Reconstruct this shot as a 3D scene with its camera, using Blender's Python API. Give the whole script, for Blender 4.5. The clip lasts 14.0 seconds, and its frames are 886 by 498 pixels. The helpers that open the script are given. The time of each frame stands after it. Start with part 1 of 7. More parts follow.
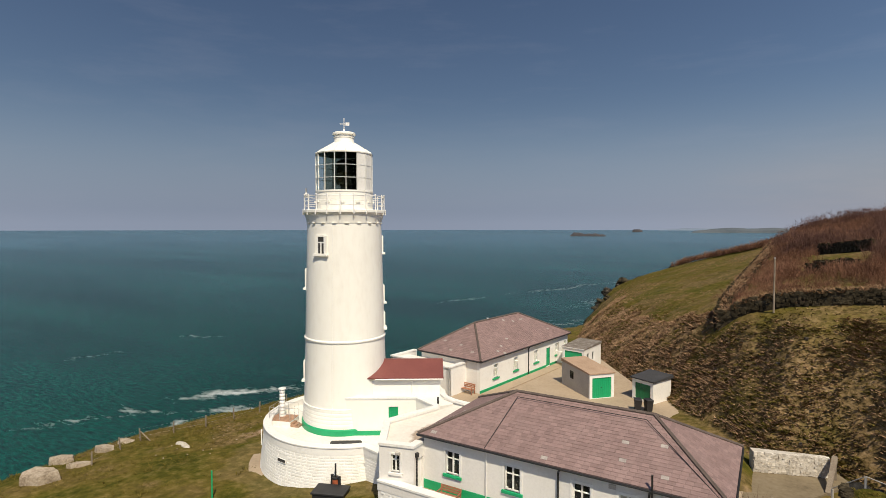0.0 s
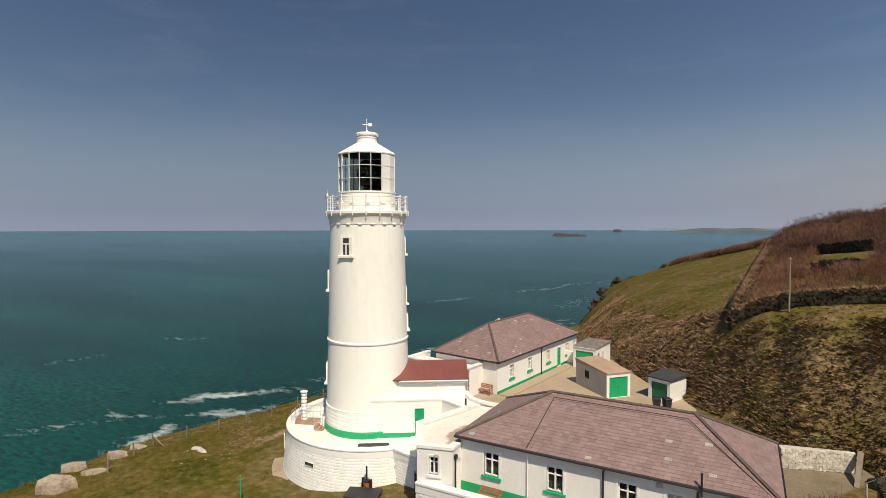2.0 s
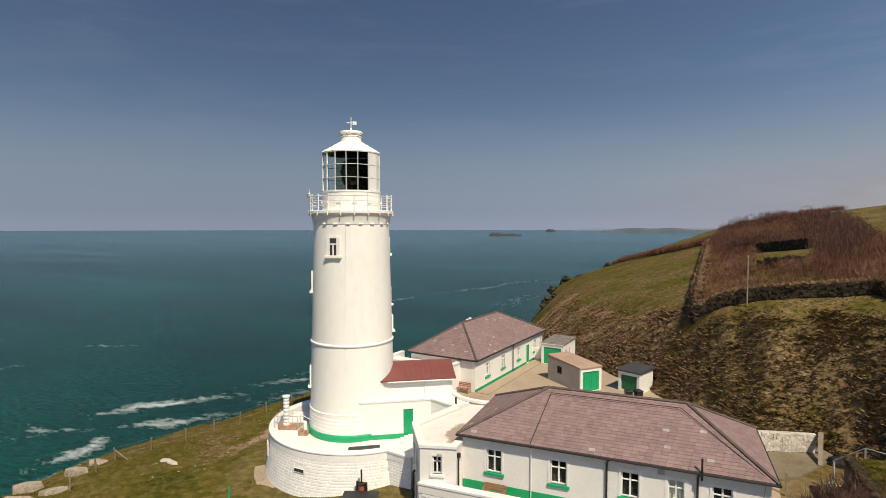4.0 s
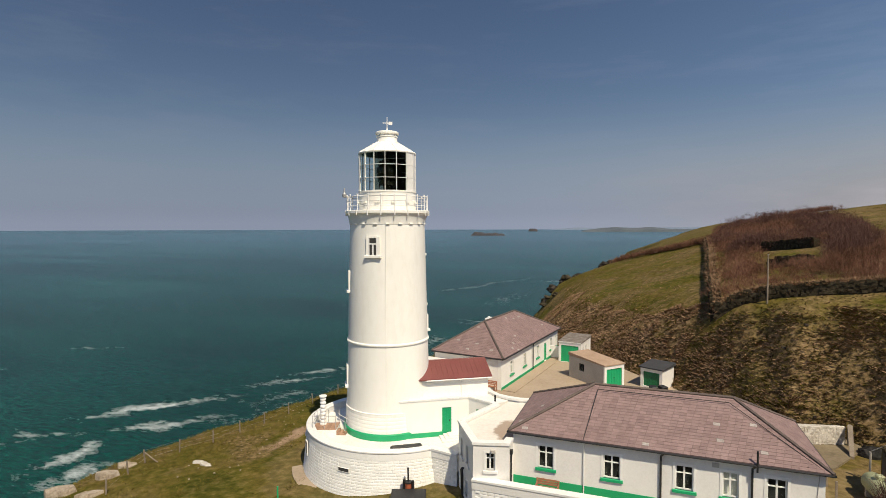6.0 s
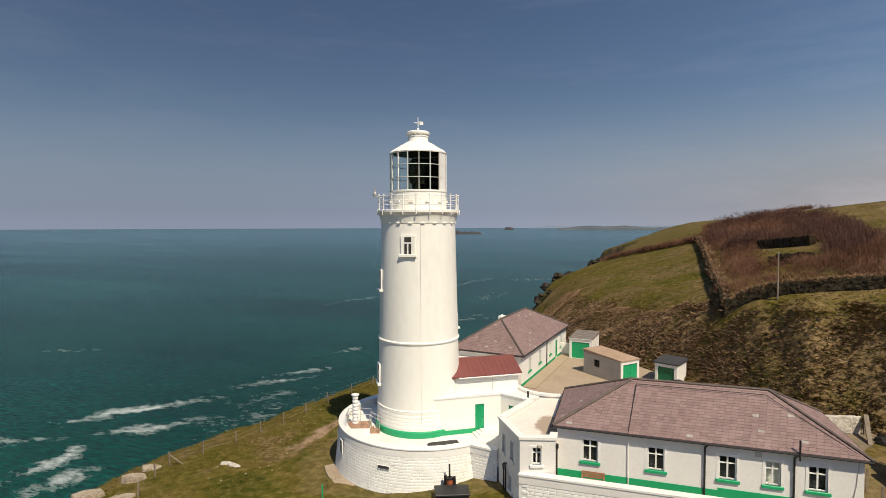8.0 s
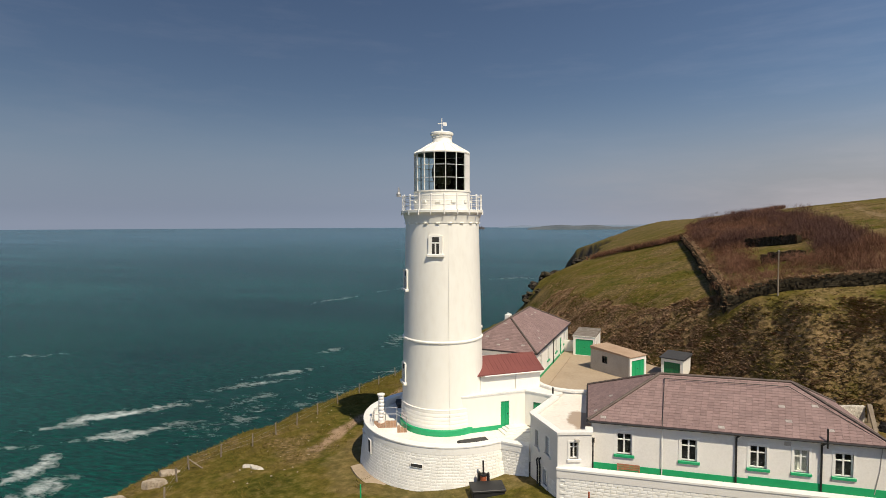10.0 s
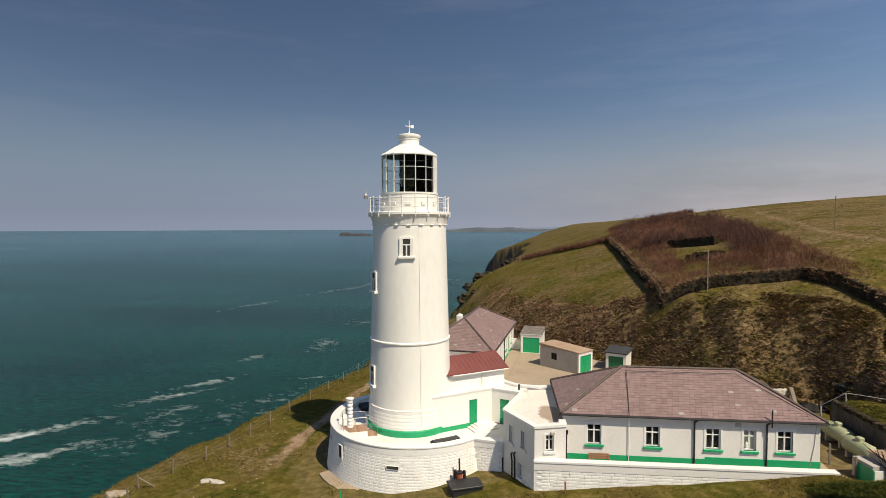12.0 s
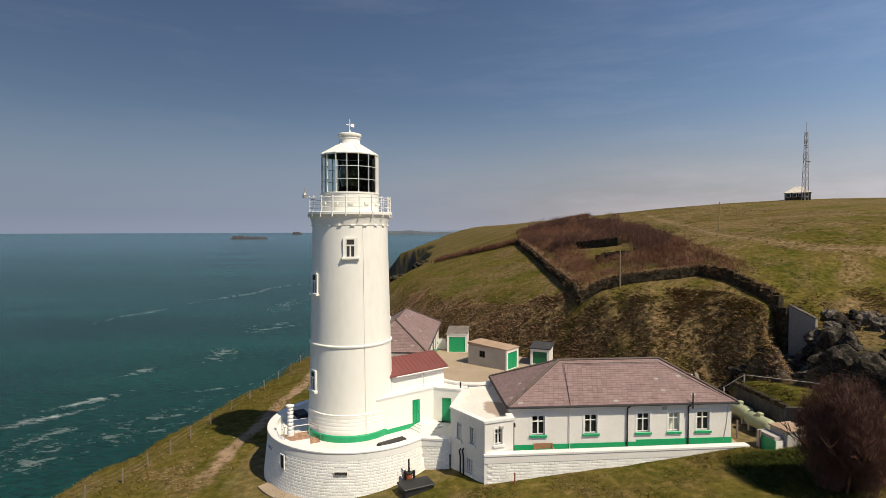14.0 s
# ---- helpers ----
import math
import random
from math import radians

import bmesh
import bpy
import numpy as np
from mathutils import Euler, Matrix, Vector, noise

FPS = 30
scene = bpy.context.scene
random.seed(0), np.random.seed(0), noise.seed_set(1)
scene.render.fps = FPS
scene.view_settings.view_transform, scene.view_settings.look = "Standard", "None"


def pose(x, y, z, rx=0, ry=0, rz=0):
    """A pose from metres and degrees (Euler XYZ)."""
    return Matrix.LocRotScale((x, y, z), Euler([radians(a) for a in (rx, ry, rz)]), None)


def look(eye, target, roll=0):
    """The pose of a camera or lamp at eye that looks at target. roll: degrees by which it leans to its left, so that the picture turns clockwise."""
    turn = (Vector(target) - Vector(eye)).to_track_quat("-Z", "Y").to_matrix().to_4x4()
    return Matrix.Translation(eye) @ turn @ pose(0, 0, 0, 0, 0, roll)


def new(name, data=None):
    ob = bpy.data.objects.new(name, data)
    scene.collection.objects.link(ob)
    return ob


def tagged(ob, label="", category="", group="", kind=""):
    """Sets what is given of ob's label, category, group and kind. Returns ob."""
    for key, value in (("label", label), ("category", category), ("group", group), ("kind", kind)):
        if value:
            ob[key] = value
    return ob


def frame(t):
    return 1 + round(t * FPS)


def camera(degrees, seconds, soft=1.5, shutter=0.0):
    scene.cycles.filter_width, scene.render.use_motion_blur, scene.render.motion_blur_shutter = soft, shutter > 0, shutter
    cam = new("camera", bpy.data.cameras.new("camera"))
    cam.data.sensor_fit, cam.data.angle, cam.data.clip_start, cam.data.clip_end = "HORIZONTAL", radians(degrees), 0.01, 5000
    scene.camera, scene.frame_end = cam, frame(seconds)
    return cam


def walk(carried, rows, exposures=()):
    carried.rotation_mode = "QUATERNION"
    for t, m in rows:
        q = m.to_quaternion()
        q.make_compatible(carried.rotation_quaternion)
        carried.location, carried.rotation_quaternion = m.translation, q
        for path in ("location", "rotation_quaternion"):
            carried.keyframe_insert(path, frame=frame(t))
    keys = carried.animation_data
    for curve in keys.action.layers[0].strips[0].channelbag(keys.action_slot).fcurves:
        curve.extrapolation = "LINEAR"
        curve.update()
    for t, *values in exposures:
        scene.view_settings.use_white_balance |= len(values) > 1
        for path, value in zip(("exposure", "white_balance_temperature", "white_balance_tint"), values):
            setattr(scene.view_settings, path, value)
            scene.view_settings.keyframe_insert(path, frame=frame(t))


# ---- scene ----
cam = camera(79.13, 14.0, 0.8)
PATH = [
    (0, (29.023, -32.391, 15.543), (8.149, 1.693, 13.962), -0.006),
    (0.5, (28.369, -32.782, 15.568), (7.543, 1.332, 13.989), -0.020),
    (1, (27.674, -33.185, 15.585), (6.880, 0.949, 14.013), -0.049),
    (1.5, (26.942, -33.598, 15.597), (6.566, 0.787, 14.021), -0.073),
    (2, (26.175, -34.023, 15.606), (6.458, 0.745, 14.048), -0.057),
    (2.5, (25.375, -34.458, 15.611), (6.790, 0.928, 14.046), -0.017),
    (3, (24.545, -34.904, 15.615), (7.194, 1.103, 14.045), 0.002),
    (3.5, (23.688, -35.358, 15.618), (7.359, 1.123, 14.054), -0.003),
    (4, (22.807, -35.821, 15.621), (7.297, 1.016, 14.046), -0.019),
    (4.5, (21.903, -36.291, 15.625), (7.008, 0.798, 14.033), -0.034),
    (5, (20.980, -36.765, 15.630), (6.486, 0.482, 14.026), -0.049),
    (5.5, (20.041, -37.242, 15.638), (5.736, 0.078, 14.039), -0.068),
    (6, (19.087, -37.720, 15.646), (4.795, -0.395, 14.034), -0.088),
    (6.5, (18.123, -38.196, 15.657), (4.036, -0.794, 14.022), -0.108),
    (7, (17.150, -38.667, 15.669), (3.201, -1.214, 14.032), -0.119),
    (7.5, (16.171, -39.130, 15.683), (2.791, -1.473, 13.977), -0.113),
    (8, (15.190, -39.582, 15.697), (2.589, -1.658, 13.974), -0.123),
    (8.5, (14.209, -40.020, 15.711), (2.183, -1.910, 13.983), -0.150),
    (9, (13.232, -40.438, 15.725), (1.608, -2.204, 13.980), -0.176),
    (9.5, (12.260, -40.834, 15.737), (1.070, -2.471, 13.976), -0.201),
    (10, (11.298, -41.202, 15.746), (0.779, -2.650, 13.981), -0.227),
    (10.5, (10.347, -41.539, 15.751), (0.945, -2.698, 14.006), -0.236),
    (11, (9.412, -41.838, 15.750), (1.580, -2.648, 14.064), -0.213),
    (11.5, (8.494, -42.095, 15.742), (2.270, -2.617, 14.092), -0.174),
    (12, (7.598, -42.304, 15.725), (2.981, -2.604, 14.116), -0.134),
    (12.5, (6.726, -42.460, 15.697), (3.736, -2.602, 14.143), -0.095),
    (13, (5.882, -42.556, 15.656), (4.740, -2.601, 14.141), -0.063),
    (13.5, (5.068, -42.587, 15.600), (5.938, -2.623, 14.129), -0.055),
    (14, (4.288, -42.544, 15.526), (7.103, -2.668, 14.139), -0.065),
]
walk(cam, [(t, look(eye, target, roll)) for t, eye, target, roll in PATH],
     [(0, 0.1, 6560, 12), (14, 0.1, 6560, 12)])

# ---- world, sun, exposure ----
SUN = Vector((0.72, -0.69, 1.36)).normalized()
world = bpy.data.worlds.new("world")
scene.world = world
world.use_nodes = True
wn, wl = world.node_tree.nodes, world.node_tree.links
wn.clear()
sky = wn.new("ShaderNodeTexSky")
sky.sky_type = "NISHITA"
sky.sun_disc = False
sky.sun_elevation = math.asin(SUN.z)
sky.sun_rotation = math.atan2(SUN.x, SUN.y)
sky.altitude = 60
sky.air_density, sky.dust_density, sky.ozone_density = 1.2, 0.3, 3.0
bg = wn.new("ShaderNodeBackground")
bg.inputs["Strength"].default_value = 0.083
wo = wn.new("ShaderNodeOutputWorld")
# sea haze paling towards the horizon, and the whole sky a little brighter towards the sun's side
wc = wn.new("ShaderNodeTexCoord")
wx = wn.new("ShaderNodeSeparateXYZ")
wl.new(wc.outputs["Generated"], wx.inputs[0])
hz = wn.new("ShaderNodeMapRange")
hz.interpolation_type = "SMOOTHERSTEP"
hz.inputs["From Min"].default_value, hz.inputs["From Max"].default_value = -0.02, 0.26
hz.inputs["To Min"].default_value, hz.inputs["To Max"].default_value = 0.92, 0.0
wl.new(wx.outputs["Z"], hz.inputs["Value"])
hm = wn.new("ShaderNodeMix")
hm.data_type = "RGBA"
land = wn.new("ShaderNodeMapRange")
land.interpolation_type = "SMOOTHSTEP"
land.inputs["From Min"].default_value, land.inputs["From Max"].default_value = -0.95, -0.30
haze = wn.new("ShaderNodeMix")
haze.data_type = "RGBA"
haze.inputs[6].default_value, haze.inputs[7].default_value = (5.45, 6.6, 8.35, 1), (5.35, 5.0, 4.9, 1)
wl.new(land.outputs[0], haze.inputs[0])
wl.new(haze.outputs[2], hm.inputs[7])
wl.new(hz.outputs[0], hm.inputs[0])
wl.new(sky.outputs[0], hm.inputs[6])
dt = wn.new("ShaderNodeVectorMath")
dt.operation = "DOT_PRODUCT"
wl.new(wc.outputs["Generated"], dt.inputs[0])
dt.inputs[1].default_value = (SUN.x / math.hypot(SUN.x, SUN.y), SUN.y / math.hypot(SUN.x, SUN.y), 0)
pw = wn.new("ShaderNodeMath")
pw.operation = "POWER"
pw.inputs[0].default_value = 2.2
mn = wn.new("ShaderNodeMath")
mn.operation = "MINIMUM"
mn.inputs[1].default_value = 0.0
wl.new(dt.outputs["Value"], mn.inputs[0])
wl.new(dt.outputs["Value"], land.inputs["Value"])
wl.new(mn.outputs[0], pw.inputs[1])
sc = wn.new("ShaderNodeVectorMath")
sc.operation = "SCALE"
low = wn.new("ShaderNodeMapRange")
low.interpolation_type = "SMOOTHSTEP"
low.inputs["From Min"].default_value, low.inputs["From Max"].default_value = 0.0, 0.035
low.inputs["To Min"].default_value, low.inputs["To Max"].default_value = 0.55, 0.0
wl.new(wx.outputs["Z"], low.inputs["Value"])
lm = wn.new("ShaderNodeMix")
lm.data_type = "RGBA"
rim = wn.new("ShaderNodeMix")
rim.data_type = "RGBA"
rim.inputs[6].default_value, rim.inputs[7].default_value = (7.0, 8.0, 9.4, 1), (5.7, 5.4, 5.35, 1)
wl.new(land.outputs[0], rim.inputs[0])
wl.new(rim.outputs[2], lm.inputs[7])
wl.new(low.outputs[0], lm.inputs[0])
wl.new(hm.outputs[2], lm.inputs[6])
cm = wn.new("ShaderNodeMapping")
cm.inputs["Scale"].default_value = (1.0, 1.6, 7.0)
cm.inputs["Rotation"].default_value = (0.0, 0.12, 0.5)
wl.new(wc.outputs["Generated"], cm.inputs["Vector"])
cn = wn.new("ShaderNodeTexNoise")
cn.inputs["Scale"].default_value, cn.inputs["Detail"].default_value, cn.inputs["Roughness"].default_value = 2.6, 7, 0.62
wl.new(cm.outputs[0], cn.inputs["Vector"])
cf = wn.new("ShaderNodeMapRange")
cf.inputs["From Min"].default_value, cf.inputs["From Max"].default_value = 0.50, 0.78
cf.inputs["To Min"].default_value, cf.inputs["To Max"].default_value = 0.0, 0.13
wl.new(cn.outputs["Fac"], cf.inputs["Value"])
cx = wn.new("ShaderNodeMix")
cx.data_type = "RGBA"
cx.inputs[7].default_value = (7.6, 7.8, 8.8, 1)
wl.new(cf.outputs[0], cx.inputs[0])
wl.new(lm.outputs[2], cx.inputs[6])
# low banks of cloud far off over the land
bm_ = wn.new("ShaderNodeMapping")
bm_.inputs["Scale"].default_value = (1.0, 1.0, 5.0)
wl.new(wc.outputs["Generated"], bm_.inputs["Vector"])
bn_ = wn.new("ShaderNodeTexNoise")
bn_.inputs["Scale"].default_value, bn_.inputs["Detail"].default_value, bn_.inputs["Roughness"].default_value = 3.4, 8, 0.58
wl.new(bm_.outputs[0], bn_.inputs["Vector"])
bf_ = wn.new("ShaderNodeMapRange")
bf_.inputs["From Min"].default_value, bf_.inputs["From Max"].default_value = 0.46, 0.66
wl.new(bn_.outputs["Fac"], bf_.inputs["Value"])
bz_ = wn.new("ShaderNodeMapRange")
bz_.interpolation_type = "SMOOTHSTEP"
bz_.inputs["From Min"].default_value, bz_.inputs["From Max"].default_value = 0.04, 0.15
bz_.inputs["To Min"].default_value, bz_.inputs["To Max"].default_value = 0.55, 0.0
wl.new(wx.outputs["Z"], bz_.inputs["Value"])
ba_ = wn.new("ShaderNodeMath")
ba_.operation = "MULTIPLY"
wl.new(bf_.outputs[0], ba_.inputs[0])
wl.new(bz_.outputs[0], ba_.inputs[1])
bb_ = wn.new("ShaderNodeMath")
bb_.operation = "MULTIPLY"
wl.new(ba_.outputs[0], bb_.inputs[0])
wl.new(land.outputs[0], bb_.inputs[1])
bx_ = wn.new("ShaderNodeMix")
bx_.data_type = "RGBA"
bx_.inputs[7].default_value = (7.7, 7.2, 7.1, 1)
wl.new(bb_.outputs[0], bx_.inputs[0])
wl.new(cx.outputs[2], bx_.inputs[6])
tn = wn.new("ShaderNodeVectorMath")
tn.operation = "MULTIPLY"
tn.inputs[1].default_value = (0.965, 0.985, 1.06)
wl.new(bx_.outputs[2], tn.inputs[0])
wl.new(tn.outputs[0], sc.inputs[0])
wl.new(pw.outputs[0], sc.inputs["Scale"])
wl.new(sc.outputs[0], bg.inputs["Color"])
wl.new(bg.outputs[0], wo.inputs["Surface"])
sun_data = bpy.data.lights.new("sun", "SUN")
sun_data.energy, sun_data.angle, sun_data.color = 4.75, radians(0.53), (1.0, 0.90, 0.70)
sun = new("sun", sun_data)
sun.matrix_world = look(SUN * 100, (0, 0, 0))

# ---- materials ----


def links_of(m):
    return m.node_tree.nodes, m.node_tree.links


def surface(name, tones, scale=1.0, fine=8.0, rough=0.7, metal=0.0, bump=0.15, bump_scale=20.0, bump_dist=0.02,
            stretch=(1, 1, 1), per_piece=0.0, spec=0.5, contrast=0.5):
    """A node material: two scales of noise between the tones, fine relief, and a little change from piece to piece."""
    m = bpy.data.materials.new(name)
    m.use_nodes = True
    n, l = links_of(m)
    b = n["Principled BSDF"]
    b.inputs["Roughness"].default_value, b.inputs["Metallic"].default_value = rough, metal
    b.inputs["Specular IOR Level"].default_value = spec
    pos = n.new("ShaderNodeNewGeometry")
    mp = n.new("ShaderNodeMapping")
    mp.inputs["Scale"].default_value = stretch
    l.new(pos.outputs["Position"], mp.inputs["Vector"])
    big, small = n.new("ShaderNodeTexNoise"), n.new("ShaderNodeTexNoise")
    big.inputs["Scale"].default_value, big.inputs["Detail"].default_value = scale, 4
    small.inputs["Scale"].default_value, small.inputs["Detail"].default_value = fine, 5
    for q in (big, small):
        l.new(mp.outputs[0], q.inputs["Vector"])
    mix = n.new("ShaderNodeMath")
    mix.operation = "ADD"
    half = n.new("ShaderNodeMath")
    half.operation = "MULTIPLY"
    half.inputs[1].default_value = 0.5
    l.new(big.outputs["Fac"], mix.inputs[0])
    l.new(small.outputs["Fac"], mix.inputs[1])
    l.new(mix.outputs[0], half.inputs[0])
    ramp = n.new("ShaderNodeValToRGB")
    e = ramp.color_ramp.elements
    lo, hi = 0.5 - contrast * 0.36, 0.5 + contrast * 0.36
    for i, c in enumerate(tones):
        at = lo + (hi - lo) * i / max(1, len(tones) - 1)
        if i < 2:
            e[i].position = at
        else:
            e.new(at)
    for i, c in enumerate(tones):
        e[i].color = (*c, 1)
    l.new(half.outputs[0], ramp.inputs["Fac"])
    col = ramp.outputs["Color"]
    if per_piece:
        info = n.new("ShaderNodeObjectInfo")
        geo = n.new("ShaderNodeNewGeometry")
        add = n.new("ShaderNodeMath")
        add.operation = "ADD"
        l.new(info.outputs["Random"], add.inputs[0])
        l.new(geo.outputs["Random Per Island"], add.inputs[1])
        fr = n.new("ShaderNodeMath")
        fr.operation = "FRACT"
        l.new(add.outputs[0], fr.inputs[0])
        mr = n.new("ShaderNodeMapRange")
        mr.inputs["To Min"].default_value, mr.inputs["To Max"].default_value = 1 - per_piece, 1 + per_piece
        l.new(fr.outputs[0], mr.inputs["Value"])
        hsv = n.new("ShaderNodeHueSaturation")
        l.new(mr.outputs[0], hsv.inputs["Value"])
        l.new(col, hsv.inputs["Color"])
        col = hsv.outputs["Color"]
    l.new(col, b.inputs["Base Color"])
    if bump:
        bn = n.new("ShaderNodeTexNoise")
        bn.inputs["Scale"].default_value, bn.inputs["Detail"].default_value = bump_scale, 4
        l.new(mp.outputs[0], bn.inputs["Vector"])
        bu = n.new("ShaderNodeBump")
        bu.inputs["Strength"].default_value, bu.inputs["Distance"].default_value = bump, bump_dist
        l.new(bn.outputs["Fac"], bu.inputs["Height"])
        l.new(bu.outputs[0], b.inputs["Normal"])
    return m


M = {}
M["white"] = surface("white_masonry_paint", [(0.62, 0.59, 0.53), (0.78, 0.76, 0.71), (0.84, 0.82, 0.77)], 0.5, 6, 0.55, bump=0.2, bump_scale=30, contrast=1.0)
M["tower_white"] = surface("tower_paint", [(0.76, 0.72, 0.64), (0.85, 0.825, 0.745), (0.88, 0.86, 0.79)], 0.35, 3, 0.45, bump=0.12, bump_scale=12, stretch=(1, 1, 0.35), contrast=0.9)
M["grey_white"] = surface("roughcast_paint", [(0.64, 0.61, 0.56), (0.74, 0.71, 0.66), (0.80, 0.77, 0.72)], 0.6, 9, 0.8, bump=0.35, bump_scale=45, contrast=0.9)
M["stone_white"] = surface("whitewashed_stone", [(0.70, 0.67, 0.60), (0.83, 0.81, 0.75), (0.87, 0.85, 0.80)], 1.2, 9, 0.7, bump=0.6, bump_scale=14, bump_dist=0.02, per_piece=0.04, contrast=1.0)
M["mortar"] = surface("whitewashed_joint", [(0.72, 0.70, 0.64), (0.80, 0.78, 0.72)], 1.5, 12, 0.9, bump=0.3)
M["green"] = surface("green_gloss_paint", [(0.004, 0.29, 0.110), (0.008, 0.36, 0.145)], 1.5, 14, 0.4, bump=0.05)
M["slate"] = surface("purple_grey_slate", [(0.160, 0.102, 0.094), (0.232, 0.156, 0.144), (0.310, 0.220, 0.202)], 0.8, 7, 0.7, bump=0.3, bump_scale=25, per_piece=0.13, contrast=1.15, spec=0.3)
M["slate_gap"] = surface("slate_joint", [(0.105, 0.070, 0.065), (0.15, 0.105, 0.097)], 2, 14, 0.85, bump=0.1)
M["lichen_slate"] = surface("lichened_slate", [(0.26, 0.22, 0.20), (0.42, 0.38, 0.34)], 3, 20, 0.85, bump=0.2, per_piece=0.1)
M["ridge"] = surface("dark_ridge_tile", [(0.075, 0.055, 0.045), (0.12, 0.09, 0.075)], 2, 14, 0.8, bump=0.2, per_piece=0.12)
M["red_roof"] = surface("red_metal_sheet", [(0.155, 0.046, 0.038), (0.205, 0.066, 0.053)], 0.6, 8, 0.5, bump=0.08)
M["flat_roof"] = surface("painted_flat_roof", [(0.58, 0.50, 0.42), (0.71, 0.65, 0.57), (0.77, 0.72, 0.64)], 0.45, 4, 0.85, bump=0.15, contrast=0.8)


def stain(m, x, y, rx, ry, tone):
    """A brown stain with a ragged outline, soaked into a flat surface round one spot."""
    n, l = links_of(m)
    b = n["Principled BSDF"]
    was = b.inputs["Base Color"].links[0].from_socket
    pos = n.new("ShaderNodeNewGeometry")
    q = n.new("ShaderNodeMapping")
    q.vector_type = "TEXTURE"
    q.inputs["Location"].default_value, q.inputs["Scale"].default_value = (x, y, 0), (rx, ry, 1e4)
    l.new(pos.outputs["Position"], q.inputs["Vector"])
    ln = n.new("ShaderNodeVectorMath")
    ln.operation = "LENGTH"
    l.new(q.outputs[0], ln.inputs[0])
    t = n.new("ShaderNodeTexNoise")
    t.inputs["Scale"].default_value, t.inputs["Detail"].default_value = 1.6, 7
    l.new(pos.outputs["Position"], t.inputs["Vector"])
    add = n.new("ShaderNodeMath")
    add.operation = "ADD"
    l.new(ln.outputs["Value"], add.inputs[0])
    l.new(t.outputs["Fac"], add.inputs[1])
    r = n.new("ShaderNodeMapRange")
    r.inputs["From Min"].default_value, r.inputs["From Max"].default_value = 1.35, 1.12
    r.inputs["To Max"].default_value = 0.85
    l.new(add.outputs[0], r.inputs["Value"])
    mx = n.new("ShaderNodeMix")
    mx.data_type = "RGBA"
    mx.inputs[7].default_value = (*tone, 1)
    l.new(r.outputs[0], mx.inputs[0])
    l.new(was, mx.inputs[6])
    l.new(mx.outputs[2], b.inputs["Base Color"])


stain(M["flat_roof"], 10.9, -4.4, 1.3, 2.4, (0.30, 0.215, 0.15))
M["terrace"] = surface("painted_terrace", [(0.56, 0.49, 0.41), (0.76, 0.72, 0.65), (0.80, 0.77, 0.71)], 0.5, 5, 0.85, bump=0.15, contrast=0.9)
M["concrete"] = surface("yard_concrete", [(0.24, 0.185, 0.125), (0.36, 0.28, 0.195), (0.43, 0.345, 0.25)], 0.35, 5, 0.9, bump=0.2, contrast=0.9, spec=0.3)
M["old_concrete"] = surface("stained_concrete", [(0.10, 0.078, 0.048), (0.19, 0.15, 0.095), (0.25, 0.205, 0.14)], 0.5, 4, 0.95, bump=0.2, contrast=0.9, spec=0.2)
# near-black rock: the cave shade of the hollow is put into its colour
M["shade_rock"] = surface("shade_black_rock", [(0.006, 0.006, 0.006), (0.014, 0.013, 0.012), (0.045, 0.042, 0.038)], 1.8, 7, 0.7, bump=0.6, bump_scale=6, bump_dist=0.08, spec=0.2)
M["dark_wall"] = surface("dark_mottled_wall", [(0.035, 0.032, 0.027), (0.085, 0.078, 0.066), (0.19, 0.175, 0.15)], 0.9, 5, 0.95, bump=0.3, stretch=(1, 1, 0.4), contrast=0.9, spec=0.1)
M["dark_green"] = surface("dark_green_paint", [(0.004, 0.12, 0.045), (0.008, 0.16, 0.06)], 1.5, 14, 0.5, bump=0.05)
M["garage_wall"] = surface("grey_render", [(0.36, 0.33, 0.29), (0.48, 0.45, 0.40)], 0.8, 10, 0.85, bump=0.25)
M["felt"] = surface("tan_felt_roof", [(0.30, 0.20, 0.13), (0.46, 0.33, 0.23)], 0.9, 9, 0.95, bump=0.2, spec=0.3)
M["dark_felt"] = surface("dark_felt_roof", [(0.028, 0.028, 0.030), (0.050, 0.050, 0.053)], 0.9, 9, 0.9, bump=0.2)
M["old_felt"] = surface("patched_felt_roof", [(0.07, 0.055, 0.045), (0.17, 0.145, 0.12), (0.40, 0.36, 0.32)], 1.6, 6, 0.95, bump=0.2, contrast=0.9, spec=0.3)
M["black"] = surface("black_paint", [(0.012, 0.012, 0.013), (0.025, 0.024, 0.024)], 2, 20, 0.55, bump=0.1)
M["iron"] = surface("black_iron_pipe", [(0.012, 0.012, 0.012), (0.022, 0.02, 0.019)], 3, 30, 0.5, bump=0.05)
M["rail_white"] = surface("white_rail_paint", [(0.72, 0.70, 0.66), (0.82, 0.80, 0.76)], 2, 20, 0.4, bump=0.03)
M["galv"] = surface("galvanised_rail", [(0.38, 0.37, 0.36), (0.52, 0.51, 0.50)], 3, 25, 0.45, metal=0.6, bump=0.03)
M["frame_dark"] = surface("pale_glazing_bar", [(0.62, 0.61, 0.57), (0.74, 0.73, 0.69)], 2, 20, 0.4, bump=0.02)
M["wood_bench"] = surface("red_stained_timber", [(0.27, 0.11, 0.06), (0.40, 0.185, 0.105)], 3, 22, 0.6, bump=0.1, per_piece=0.15)
